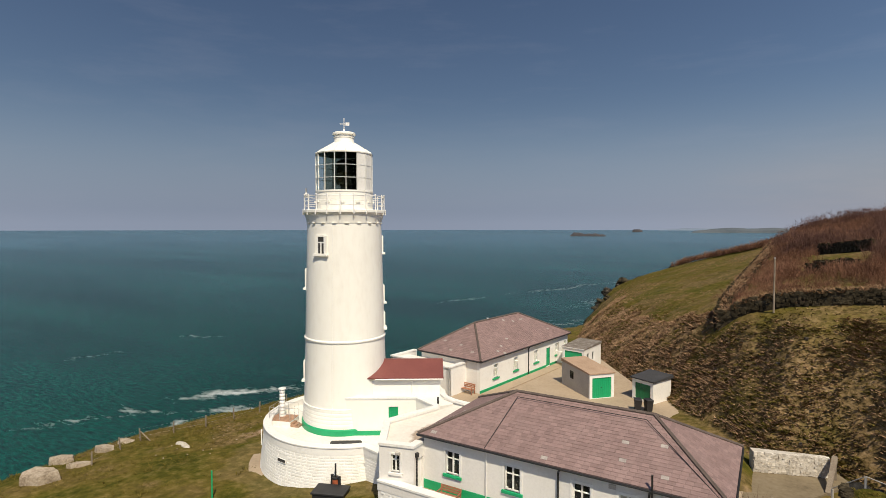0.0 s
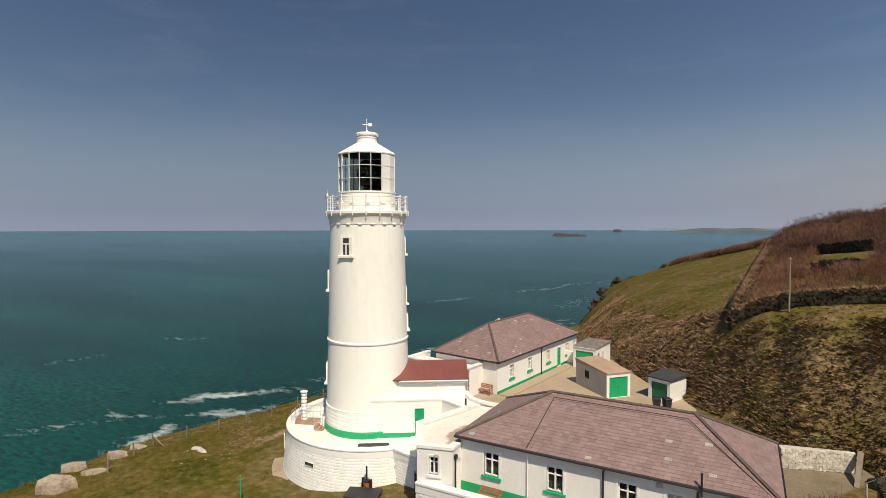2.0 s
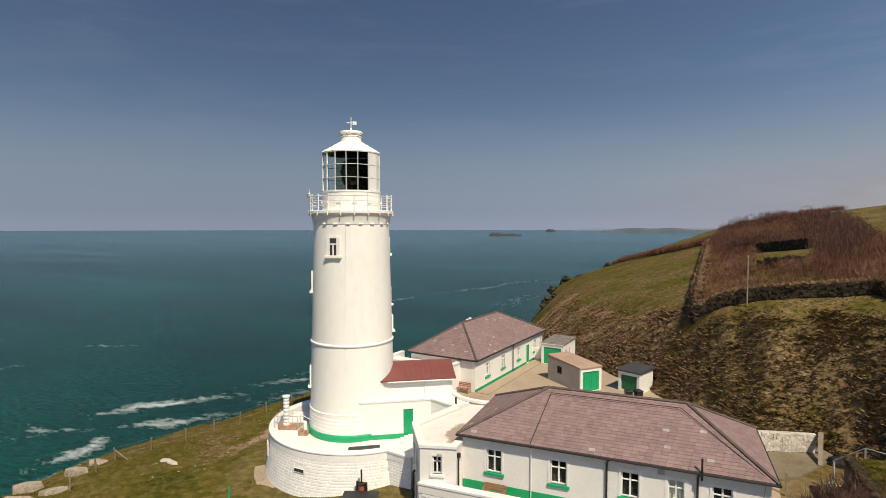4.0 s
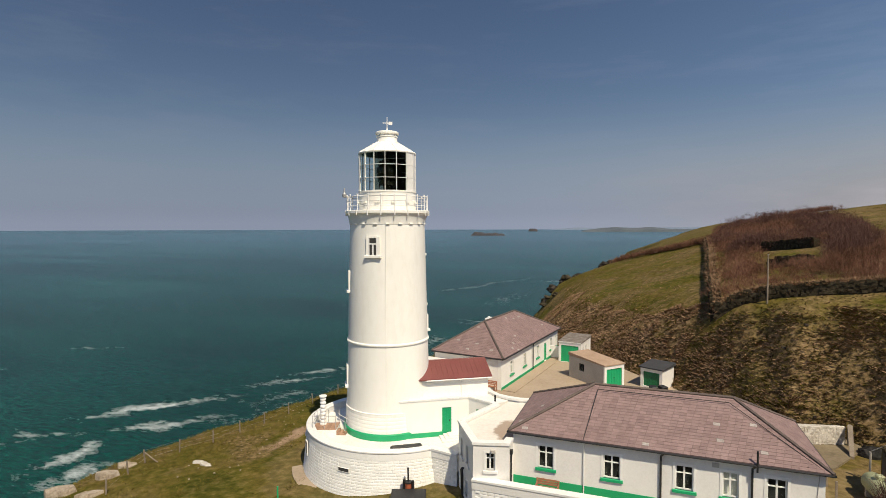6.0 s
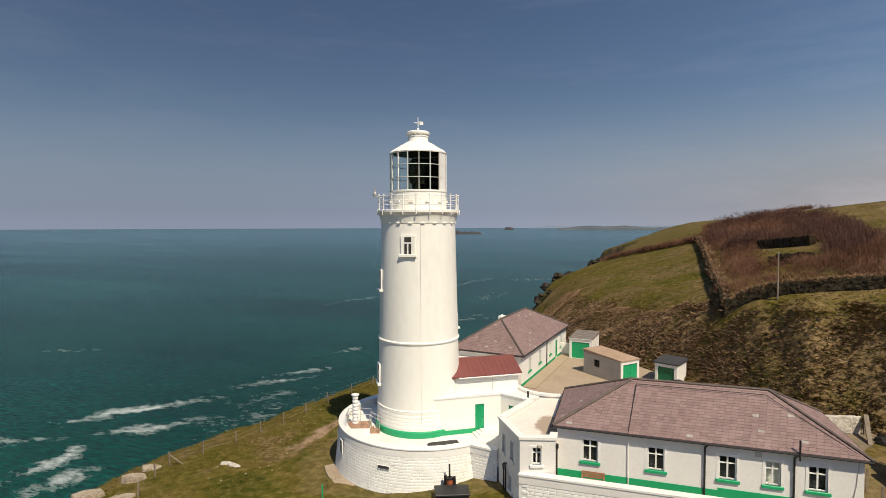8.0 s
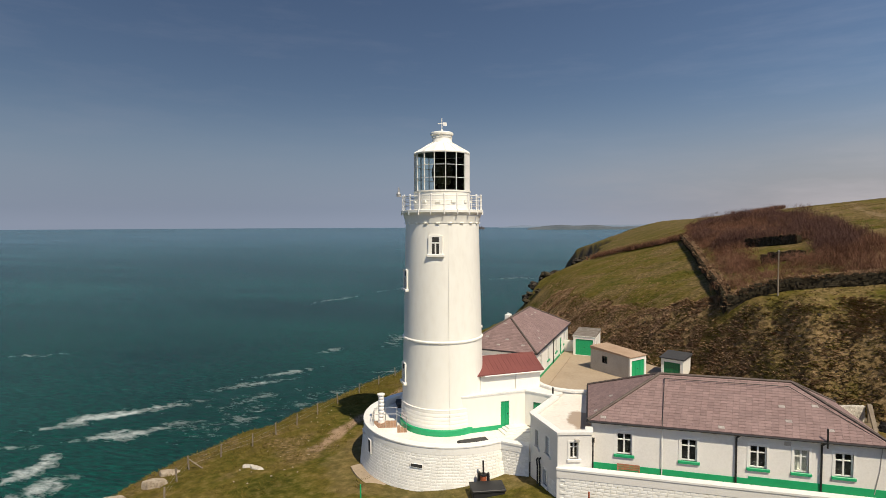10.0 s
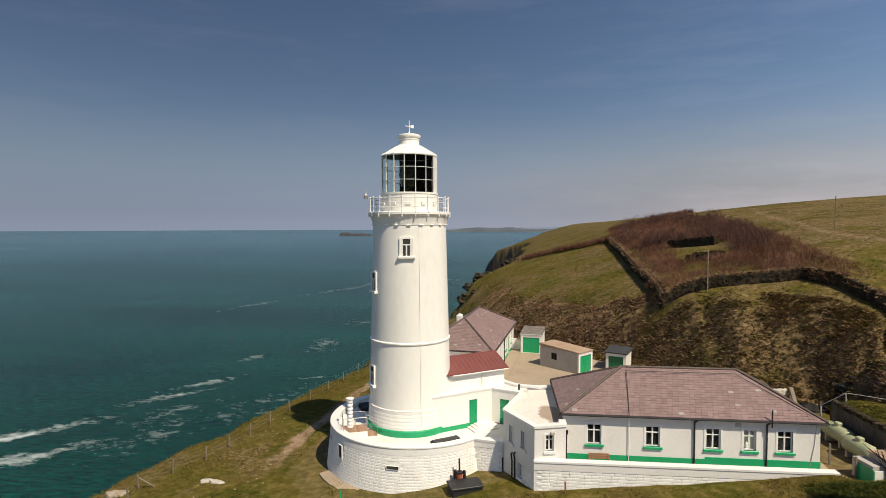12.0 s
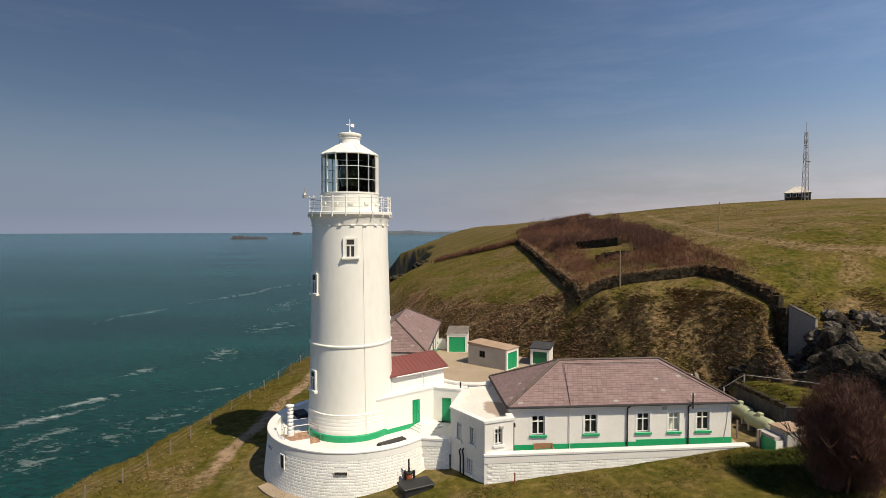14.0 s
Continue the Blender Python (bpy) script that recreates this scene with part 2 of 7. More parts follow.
M["wood_post"] = surface("weathered_timber", [(0.16, 0.12, 0.085), (0.28, 0.23, 0.17)], 3, 22, 0.85, bump=0.2, per_piece=0.15)
M["orange"] = surface("rusty_orange_metal", [(0.30, 0.07, 0.025), (0.42, 0.12, 0.05)], 3, 15, 0.6, bump=0.1)
M["tank"] = surface("pale_green_tank", [(0.27, 0.29, 0.16), (0.40, 0.41, 0.25)], 1.2, 9, 0.55, bump=0.1)
M["rubble"] = surface("dark_rubble_stone", [(0.020, 0.016, 0.010), (0.045, 0.036, 0.022), (0.085, 0.070, 0.046)], 1.5, 8, 0.95, bump=0.6, bump_scale=9, bump_dist=0.05, per_piece=0.3, spec=0.06)
M["pale_rubble"] = surface("pale_rubble_stone", [(0.34, 0.295, 0.235), (0.55, 0.50, 0.425), (0.68, 0.63, 0.56)], 2.5, 9, 0.95, bump=0.6, bump_scale=9, bump_dist=0.05, per_piece=0.2, spec=0.06)
M["grey_wall"] = surface("bare_grey_concrete", [(0.17, 0.155, 0.135), (0.31, 0.285, 0.255)], 0.6, 6, 0.95, bump=0.3, stretch=(1, 1, 0.4), contrast=1.0)
M["rock_pale"] = surface("pale_outcrop", [(0.16, 0.120, 0.080), (0.34, 0.275, 0.20), (0.48, 0.41, 0.32)], 1.5, 7, 0.95, bump=0.6, bump_scale=6, bump_dist=0.06, spec=0.06)
M["path"] = surface("trodden_path", [(0.24, 0.165, 0.11), (0.36, 0.26, 0.18)], 1.2, 8, 0.95, bump=0.4, spec=0.06)
M["twig"] = surface("bare_brown_twigs", [(0.066, 0.031, 0.019), (0.172, 0.086, 0.053), (0.30, 0.165, 0.105)], 0.25, 2, 0.9, bump=0, per_piece=0.3, spec=0.06)
M["bracken"] = surface("dead_bracken", [(0.100, 0.061, 0.034), (0.225, 0.138, 0.076), (0.34, 0.22, 0.130), (0.44, 0.315, 0.205)], 0.30, 3.6, 0.95, bump=0, per_piece=0.32, contrast=0.8, spec=0.06)
M["tuft"] = surface("grass_tuft", [(0.056, 0.053, 0.009), (0.120, 0.094, 0.020), (0.205, 0.150, 0.054)], 0.18, 1.8, 0.95, bump=0, per_piece=0.3, contrast=1.0, spec=0.06)
M["leaf"] = surface("dark_green_leaf", [(0.022, 0.038, 0.007), (0.050, 0.066, 0.014)], 0.5, 3, 0.8, bump=0, per_piece=0.3, spec=0.06)
M["curtain"] = surface("pale_curtain", [(0.55, 0.53, 0.48), (0.68, 0.66, 0.60)], 3, 20, 0.9, bump=0)
# near-black colour stands for the shade of unlit rooms and openings
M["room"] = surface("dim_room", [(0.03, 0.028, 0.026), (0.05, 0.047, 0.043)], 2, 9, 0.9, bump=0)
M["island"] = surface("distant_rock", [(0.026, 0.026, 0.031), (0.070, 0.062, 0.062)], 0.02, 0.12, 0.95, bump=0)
# the next two colours have distance haze mixed in, so they are paler and bluer
M["headland"] = surface("hazed_headland", [(0.062, 0.080, 0.096), (0.100, 0.115, 0.125)], 0.008, 0.05, 0.95, bump=0)
M["far_coast"] = surface("hazed_coast", [(0.13, 0.17, 0.23), (0.175, 0.215, 0.27)], 0.004, 0.03, 0.95, bump=0)


def glass_material(name="window_glass", tint=(0.85, 0.9, 0.88)):
    m = bpy.data.materials.new(name)
    m.use_nodes = True
    b = m.node_tree.nodes["Principled BSDF"]
    b.inputs["Base Color"].default_value = (*tint, 1)
    b.inputs["Roughness"].default_value = 0.03
    b.inputs["Transmission Weight"].default_value = 1.0
    b.inputs["IOR"].default_value = 1.1
    return m


M["glass"] = glass_material()
# dark tint stands in for the dim lantern interior behind these panes
M["dimming_glass"] = glass_material("dimming_lantern_glass", (0.33, 0.35, 0.27))


def ground_material():
    """Turf, scrub, bare rock: mixed by slope and by broad noise, with a mask kept on the mesh for scrub and rock."""
    m = bpy.data.materials.new("headland_ground")
    m.use_nodes = True
    n, l = links_of(m)
    b = n["Principled BSDF"]
    b.inputs["Roughness"].default_value = 0.95
    b.inputs["Specular IOR Level"].default_value = 0.05
    pos = n.new("ShaderNodeNewGeometry")

    def noise_ramp(scale, detail, tones, lo, hi):
        t = n.new("ShaderNodeTexNoise")
        t.inputs["Scale"].default_value, t.inputs["Detail"].default_value = scale, detail
        t.inputs["Roughness"].default_value = 0.65
        l.new(pos.outputs["Position"], t.inputs["Vector"])
        r = n.new("ShaderNodeValToRGB")
        e = r.color_ramp.elements
        for i, c in enumerate(tones):
            if i > 1:
                e.new(1.0)
        for i, c in enumerate(tones):
            e[i].position = lo + (hi - lo) * i / (len(tones) - 1)
            e[i].color = (*c, 1)
        l.new(t.outputs["Fac"], r.inputs["Fac"])
        return r.outputs["Color"], t.outputs["Fac"]

    def blend(fac, a, c):
        x = n.new("ShaderNodeMix")
        x.data_type = "RGBA"
        l.new(fac, x.inputs[0])
        l.new(a, x.inputs[6])
        l.new(c, x.inputs[7])
        return x.outputs[2]

    turf, _ = noise_ramp(0.16, 6, [(0.046, 0.058, 0.007), (0.092, 0.091, 0.012), (0.146, 0.112, 0.024), (0.186, 0.124, 0.049)], 0.33, 0.62)
    speck, _ = noise_ramp(1.5, 8, [(0.024, 0.026, 0.005), (0.088, 0.071, 0.015), (0.192, 0.139, 0.052)], 0.38, 0.67)
    half = n.new("ShaderNodeValue")
    half.outputs[0].default_value = 0.58
    grass = blend(half.outputs[0], turf, speck)
    scrub, _ = noise_ramp(2.3, 8, [(0.030, 0.021, 0.009), (0.115, 0.080, 0.035), (0.215, 0.145, 0.070), (0.30, 0.21, 0.115)], 0.34, 0.68)
    rock, _ = noise_ramp(0.7, 8, [(0.012, 0.010, 0.008), (0.060, 0.050, 0.040), (0.19, 0.16, 0.125)], 0.34, 0.7)
    at = n.new("ShaderNodeAttribute")
    at.attribute_name = "cover"
    sep = n.new("ShaderNodeSeparateColor")
    l.new(at.outputs["Color"], sep.inputs[0])
    one = blend(sep.outputs[0], grass, scrub)
    two = blend(sep.outputs[1], one, rock)
    dirt, _ = noise_ramp(1.5, 6, [(0.22, 0.145, 0.088), (0.38, 0.265, 0.175)], 0.3, 0.7)
    three = blend(sep.outputs[2], two, dirt)
    l.new(three, b.inputs["Base Color"])
    bn = n.new("ShaderNodeTexNoise")
    bn.inputs["Scale"].default_value, bn.inputs["Detail"].default_value = 3.5, 8
    l.new(pos.outputs["Position"], bn.inputs["Vector"])
    bu = n.new("ShaderNodeBump")
    bu.inputs["Strength"].default_value, bu.inputs["Distance"].default_value = 0.7, 0.12
    l.new(bn.outputs["Fac"], bu.inputs["Height"])
    l.new(bu.outputs[0], b.inputs["Normal"])
    return m


M["ground"] = ground_material()


def sea_material():
    m = bpy.data.materials.new("sea_water")
    m.use_nodes = True
    n, l = links_of(m)
    b = n["Principled BSDF"]
    b.inputs["Roughness"].default_value = 0.22
    b.inputs["IOR"].default_value = 1.33
    b.inputs["Specular IOR Level"].default_value = 0.33
    pos = n.new("ShaderNodeNewGeometry")

    def mapped(rot, scale):
        q = n.new("ShaderNodeMapping")
        q.inputs["Rotation"].default_value = (0, 0, radians(rot))
        q.inputs["Scale"].default_value = scale
        l.new(pos.outputs["Position"], q.inputs["Vector"])
        return q.outputs[0]

    def noise_of(vec, scale, detail=4, rough=0.6):
        t = n.new("ShaderNodeTexNoise")
        t.inputs["Scale"].default_value, t.inputs["Detail"].default_value, t.inputs["Roughness"].default_value = scale, detail, rough
        l.new(vec, t.inputs["Vector"])
        return t.outputs["Fac"]

    def math_of(op, a, c, clamp=False):
        q = n.new("ShaderNodeMath")
        q.operation, q.use_clamp = op, clamp
        for i, v in enumerate((a, c)):
            if isinstance(v, (int, float)):
                q.inputs[i].default_value = v
            else:
                l.new(v, q.inputs[i])
        return q.outputs[0]

    broad = noise_of(mapped(20, (1, 3, 1)), 0.006, 4)
    ramp = n.new("ShaderNodeValToRGB")
    e = ramp.color_ramp.elements
    e[0].position, e[0].color = 0.3, (0.0, 0.0260, 0.0195, 1)
    e[1].position, e[1].color = 0.7, (0.001, 0.050, 0.0350, 1)
    l.new(broad, ramp.inputs["Fac"])
    # distance haze put into the water colour: bluer and paler far out
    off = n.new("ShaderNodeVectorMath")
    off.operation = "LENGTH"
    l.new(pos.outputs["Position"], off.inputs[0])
    hazed = n.new("ShaderNodeMapRange")
    hazed.inputs["From Min"].default_value, hazed.inputs["From Max"].default_value = 150.0, 2000.0
    l.new(off.outputs["Value"], hazed.inputs["Value"])
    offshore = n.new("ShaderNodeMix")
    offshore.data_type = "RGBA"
    l.new(hazed.outputs[0], offshore.inputs[0])
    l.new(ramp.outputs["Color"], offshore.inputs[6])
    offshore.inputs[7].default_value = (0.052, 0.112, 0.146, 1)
    # light and dark sides of the ripples imitated by scaling the water colour
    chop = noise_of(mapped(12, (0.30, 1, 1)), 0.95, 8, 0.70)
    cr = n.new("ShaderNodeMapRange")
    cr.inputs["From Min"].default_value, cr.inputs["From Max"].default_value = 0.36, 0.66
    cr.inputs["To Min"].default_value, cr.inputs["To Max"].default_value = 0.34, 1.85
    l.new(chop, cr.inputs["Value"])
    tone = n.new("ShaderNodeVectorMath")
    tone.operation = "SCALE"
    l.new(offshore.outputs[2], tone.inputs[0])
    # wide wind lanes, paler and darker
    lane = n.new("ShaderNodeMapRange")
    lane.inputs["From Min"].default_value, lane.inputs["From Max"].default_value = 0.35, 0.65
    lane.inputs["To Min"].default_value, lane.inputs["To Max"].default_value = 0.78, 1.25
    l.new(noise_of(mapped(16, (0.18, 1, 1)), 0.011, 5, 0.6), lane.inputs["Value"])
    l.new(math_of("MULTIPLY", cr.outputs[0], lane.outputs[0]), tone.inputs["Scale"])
    # foam: streaky noise kept to the surf off the cliffs and to two drift lines further out
    streak = noise_of(mapped(-42, (0.6, 1.2, 1)), 0.11, 8, 0.66)
    lace = noise_of(mapped(-42, (0.75, 1.1, 1)), 0.42, 12, 0.76)
    total = None
    wob = n.new("ShaderNodeTexNoise")
    wob.inputs["Scale"].default_value, wob.inputs["Detail"].default_value = 0.035, 5
    l.new(pos.outputs["Position"], wob.inputs["Vector"])
    w0 = n.new("ShaderNodeVectorMath")
    w0.operation = "SUBTRACT"
    w0.inputs[1].default_value = (0.5, 0.5, 0.5)
    l.new(wob.outputs["Color"], w0.inputs[0])
    w1 = n.new("ShaderNodeVectorMath")
    w1.operation = "SCALE"
    w1.inputs["Scale"].default_value = 30.0
    l.new(w0.outputs[0], w1.inputs[0])
    w2 = n.new("ShaderNodeVectorMath")
    w2.operation = "ADD"
    l.new(pos.outputs["Position"], w2.inputs[0])
    l.new(w1.outputs[0], w2.inputs[1])
    warped = w2.outputs[0]
    for x, y, rot, rx, ry, power in FOAM:
        q = n.new("ShaderNodeMapping")
        q.vector_type = "TEXTURE"
        q.inputs["Location"].default_value = (x, y, 0)
        q.inputs["Rotation"].default_value = (0, 0, radians(rot))
        q.inputs["Scale"].default_value = (rx, ry, 1e4)
        l.new(warped, q.inputs["Vector"])
        ln = n.new("ShaderNodeVectorMath")
        ln.operation = "LENGTH"
        l.new(q.outputs[0], ln.inputs[0])
        near = math_of("MULTIPLY", math_of("SUBTRACT", 1.0, ln.outputs["Value"], True), power)
        total = near if total is None else math_of("MAXIMUM", total, near)
    # thin filaments along the crests of a noise, broken up by a finer one, thick where the surf is strong
    thread = math_of("SUBTRACT", 1.0, math_of("MULTIPLY", math_of("ABSOLUTE", math_of("SUBTRACT", streak, 0.5), 0.0), 15.0), True)
    key = math_of("ADD", math_of("MULTIPLY", thread, 0.42), math_of("MULTIPLY", math_of("SUBTRACT", lace, 0.5), 1.9))
    key = math_of("ADD", key, math_of("SUBTRACT", math_of("MULTIPLY", total, 0.86), 0.78))
    mr = n.new("ShaderNodeMapRange")
    mr.inputs["From Min"].default_value, mr.inputs["From Max"].default_value = 0.0, 0.85
    l.new(key, mr.inputs["Value"])
    foam = math_of("MULTIPLY", mr.outputs[0], math_of("MULTIPLY", total, 3.5, True), True)
    mix = n.new("ShaderNodeMix")
    mix.data_type = "RGBA"
    l.new(foam, mix.inputs[0])
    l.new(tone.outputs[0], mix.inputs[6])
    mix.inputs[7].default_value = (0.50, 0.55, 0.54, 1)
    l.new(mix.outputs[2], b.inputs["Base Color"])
    rr = n.new("ShaderNodeMapRange")
    rr.inputs["To Min"].default_value, rr.inputs["To Max"].default_value = 0.25, 0.9
    l.new(foam, rr.inputs["Value"])
    l.new(rr.outputs[0], b.inputs["Roughness"])
    waves = noise_of(mapped(14, (0.42, 1, 1)), 0.55, 8, 0.66)
    bu = n.new("ShaderNodeBump")
    bu.inputs["Strength"].default_value, bu.inputs["Distance"].default_value = 0.9, 1.0
    l.new(waves, bu.inputs["Height"])
    l.new(bu.outputs[0], b.inputs["Normal"])
    return m


SEA_Z = -41.0
FOAM = [(-123, 88, 48, 40, 7, 1.55), (-109, 76, 42, 29, 6, 1.35), (-115, 52, 98, 19, 6, 1.3), (-105, 43, 90, 14, 7, 1.25), (-137, 59, 15, 22, 5, 1.15), (-141, 44, 54, 26, 6, 0.95),
        (-106, 124, 50, 28, 6, 1.2), (-103, 141, 54, 26, 6, 1.12), (-88, 95, 80, 34, 14, 0.78), (-102, 178, 87, 17, 6, 0.95), (-66, 120, 60, 50, 22, 0.74), (-63, 153, 23, 17, 6, 0.95),
        (-80, 207, 97, 34, 14, 0.92), (-75, 277, 60, 40, 18, 0.84), (-131, 460, 70, 150, 9, 0.92), (-175, 332, 76, 60, 6, 0.88), (-85, 370, 89, 90, 22, 0.68), (-66, 520, 15, 46, 16, 0.85),
        (-226, 138, 35, 26, 6, 0.8), (-227, 88, 80, 24, 6, 0.8), (-92, 112, 52, 40, 12, 0.8)]
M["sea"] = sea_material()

# ---- mesh helpers ----


class Mesh:
    """Collects vertices and faces."""

    def __init__(self):
        self.v, self.f = [], []

    def add(self, verts, faces):
        k = len(self.v)
        self.v += [tuple(p) for p in verts]
        self.f += [tuple(i + k for i in q) for q in faces]
        return self

    def box(self, x0, x1, y0, y1, z0, z1, m=None):
        p = [Vector((x, y, z)) for z in (z0, z1) for y in (y0, y1) for x in (x0, x1)]
        if m is not None:
            p = [m @ q for q in p]
        return self.add(p, [(0, 2, 3, 1), (4, 5, 7, 6), (0, 1, 5, 4), (2, 6, 7, 3), (0, 4, 6, 2), (1, 3, 7, 5)])

    def soft_box(self, x0, x1, y0, y1, z0, z1, c=0.03, m=None):
        """A box whose upper and upright edges are chamfered."""
        ring = lambda d, z: [(x0 + d, y0, z), (x1 - d, y0, z), (x1, y0 + d, z), (x1, y1 - d, z), (x1 - d, y1, z), (x0 + d, y1, z), (x0, y1 - d, z), (x0, y0 + d, z)]
        top = [(x0 + 2 * c, y0 + c, z1), (x1 - 2 * c, y0 + c, z1), (x1 - c, y0 + 2 * c, z1), (x1 - c, y1 - 2 * c, z1), (x1 - 2 * c, y1 - c, z1), (x0 + 2 * c, y1 - c, z1), (x0 + c, y1 - 2 * c, z1), (x0 + c, y0 + 2 * c, z1)]
        p = [Vector(q) for q in ring(c, z0) + ring(c, z1 - c) + top]
        if m is not None:
            p = [m @ q for q in p]
        f = [tuple(range(7, -1, -1)), tuple(range(16, 24))]
        for k in (0, 8):
            f += [(k + i, k + (i + 1) % 8, k + 8 + (i + 1) % 8, k + 8 + i) for i in range(8)]
        return self.add(p, f)

    def prism(self, pts, z0, z1, inset=0.0):
        """Upright prism over a polygon, counter-clockwise; z0 and z1 may be lists."""
        k = len(pts)
        a = z0 if isinstance(z0, (list, tuple)) else [z0] * k
        b = z1 if isinstance(z1, (list, tuple)) else [z1] * k
        v = [(x, y, z) for (x, y), z in zip(pts, a)] + [(x, y, z) for (x, y), z in zip(pts, b)]
        return self.add(v, [tuple(range(k - 1, -1, -1)), tuple(range(k, 2 * k))] + [(i, (i + 1) % k, k + (i + 1) % k, k + i) for i in range(k)])

    def tube(self, p, q, r, seg=8, r2=None):
        p, q = Vector(p), Vector(q)
        d = (q - p).normalized()
        s = d.orthogonal().normalized()
        u = d.cross(s)
        r2 = r if r2 is None else r2
        ring = lambda c, rr: [c + rr * (math.cos(2 * math.pi * i / seg) * s + math.sin(2 * math.pi * i / seg) * u) for i in range(seg)]
        return self.add(ring(p, r) + ring(q, r2), [tuple(range(seg - 1, -1, -1)), tuple(range(seg, 2 * seg))] + [(i, (i + 1) % seg, seg + (i + 1) % seg, seg + i) for i in range(seg)])

    def path(self, pts, r, seg=8):
        for a, b in zip(pts, pts[1:]):
            self.tube(a, b, r, seg)
        return self

    def lathe(self, prof, seg=64, a0=0.0, a1=360.0, center=(0, 0)):
        """Turns a profile of (radius, z), from the bottom up, about the upright axis."""
        full = abs(a1 - a0) >= 359.9
        cols = seg if full else seg + 1
        v = []
        for i in range(cols):
            a = radians(a0 + (a1 - a0) * i / seg)
            v += [(center[0] + r * math.cos(a), center[1] + r * math.sin(a), z) for r, z in prof]
        k = len(prof)
        f = []
        for i in range(seg):
            j = (i + 1) % cols
            f += [(i * k + t, j * k + t, j * k + t + 1, i * k + t + 1) for t in range(k - 1)]
        return self.add(v, f)

    def wall(self, p, q, z0, z1, thick, holes=(), face=1):
        """A wall from p to q (plan points), its outer face on that line and its thickness on the left; holes are (from, to, low, high)."""
        p, q = Vector((*p, 0)), Vector((*q, 0))
        d = q - p
        ln = d.length
        d.normalize()
        nn = Vector((-d.y, d.x, 0))
        xs = sorted({0.0, ln, *[h[0] for h in holes], *[h[1] for h in holes]})
        zs = sorted({z0, z1, *[h[2] for h in holes], *[h[3] for h in holes]})
        solid = lambda i, j: 0 <= i < len(xs) - 1 and 0 <= j < len(zs) - 1 and not any(
            h[0] - 1e-6 <= xs[i] and xs[i + 1] <= h[1] + 1e-6 and h[2] - 1e-6 <= zs[j] and zs[j + 1] <= h[3] + 1e-6 for h in holes)
        seen = {}
        at = lambda x, y, z: p + d * x + nn * y + Vector((0, 0, z))
        for i in range(len(xs) - 1):
            for j in range(len(zs) - 1):
                if not solid(i, j):
                    continue
                a, b, c, e = xs[i], xs[i + 1], zs[j], zs[j + 1]
                o = [at(a, 0, c), at(b, 0, c), at(b, 0, e), at(a, 0, e), at(a, thick, c), at(b, thick, c), at(b, thick, e), at(a, thick, e)]
                f = [(0, 1, 2, 3), (5, 4, 7, 6)]
                if not solid(i - 1, j):
                    f.append((4, 0, 3, 7))
                if not solid(i + 1, j):
                    f.append((1, 5, 6, 2))
                if not solid(i, j - 1):
                    f.append((4, 5, 1, 0))
                if not solid(i, j + 1):
                    f.append((3, 2, 6, 7))
                ids = []
                for w in o:
                    key = (round(w.x, 4), round(w.y, 4), round(w.z, 4))
                    if key not in seen:
                        seen[key] = len(self.v)
                        self.v.append(tuple(w))
                    ids.append(seen[key])
                self.f += [tuple(ids[t] for t in q) for q in f]
        return self

    def data(self, name, mat, smooth=False):
        me = bpy.data.meshes.new(name)
        me.from_pydata(self.v, [], self.f)
        me.materials.append(mat)
        if smooth:
            me.polygons.foreach_set("use_smooth", [True] * len(me.polygons))
            me.set_sharp_from_angle(angle=radians(35))
        me.update()
        return me


def thing(name, m, label, category, group="", kind=""):
    ob = new(name)
    ob.empty_display_size = 0.2
    ob.matrix_basis = m
    return tagged(ob, label, category, group, kind)


def part(name, mesh, mat, parent, label="", smooth=False, m=None):
    ob = new(name, mesh if isinstance(mesh, bpy.types.Mesh) else mesh.data(name, mat, smooth))
    ob.parent = parent
    if m is not None:
        ob.matrix_basis = m
    if label:
        tagged(ob, label)
    return ob


def solo(name, mesh, mat, label, category, group="", kind="", smooth=False):
    return tagged(new(name, mesh.data(name, mat, smooth)), label, category, group, kind)


I4 = Matrix.Identity(4)

# ---- ground and sea ----


def value_noise(x, y, seed=0):
    xi, yi = np.floor(x).astype(np.int64), np.floor(y).astype(np.int64)
    fx, fy = x - xi, y - yi
    fx, fy = fx * fx * (3 - 2 * fx), fy * fy * (3 - 2 * fy)

    def h(a, b):
        q = (a * 374761393 + b * 668265263 + seed * 982451653) & 0x7FFFFFFF
        q = ((q ^ (q >> 13)) * 1274126177) & 0x7FFFFFFF
        return ((q ^ (q >> 16)) & 0xFFFF) / 65535.0

    return (h(xi, yi) * (1 - fx) + h(xi + 1, yi) * fx) * (1 - fy) + (h(xi, yi + 1) * (1 - fx) + h(xi + 1, yi + 1) * fx) * fy


def fbm(x, y, scale, octaves=4, seed=0):
    out, amp = 0, 1.0
    for o in range(octaves):
        out = out + amp * (value_noise(x / scale * 2**o, y / scale * 2**o, seed + o) - 0.5)
        amp *= 0.5
    return out


FOOT = [(-60, 130), (-4, 78), (4, 46), (10, 34), (13.5, 28), (17.5, 22.2), (21.5, 18.2), (25, 13.4), (28.4, 8.2), (32.5, 8.7), (34.7, 6.8), (35.6, 1), (37.2, -8), (43, -30), (52, -90)]


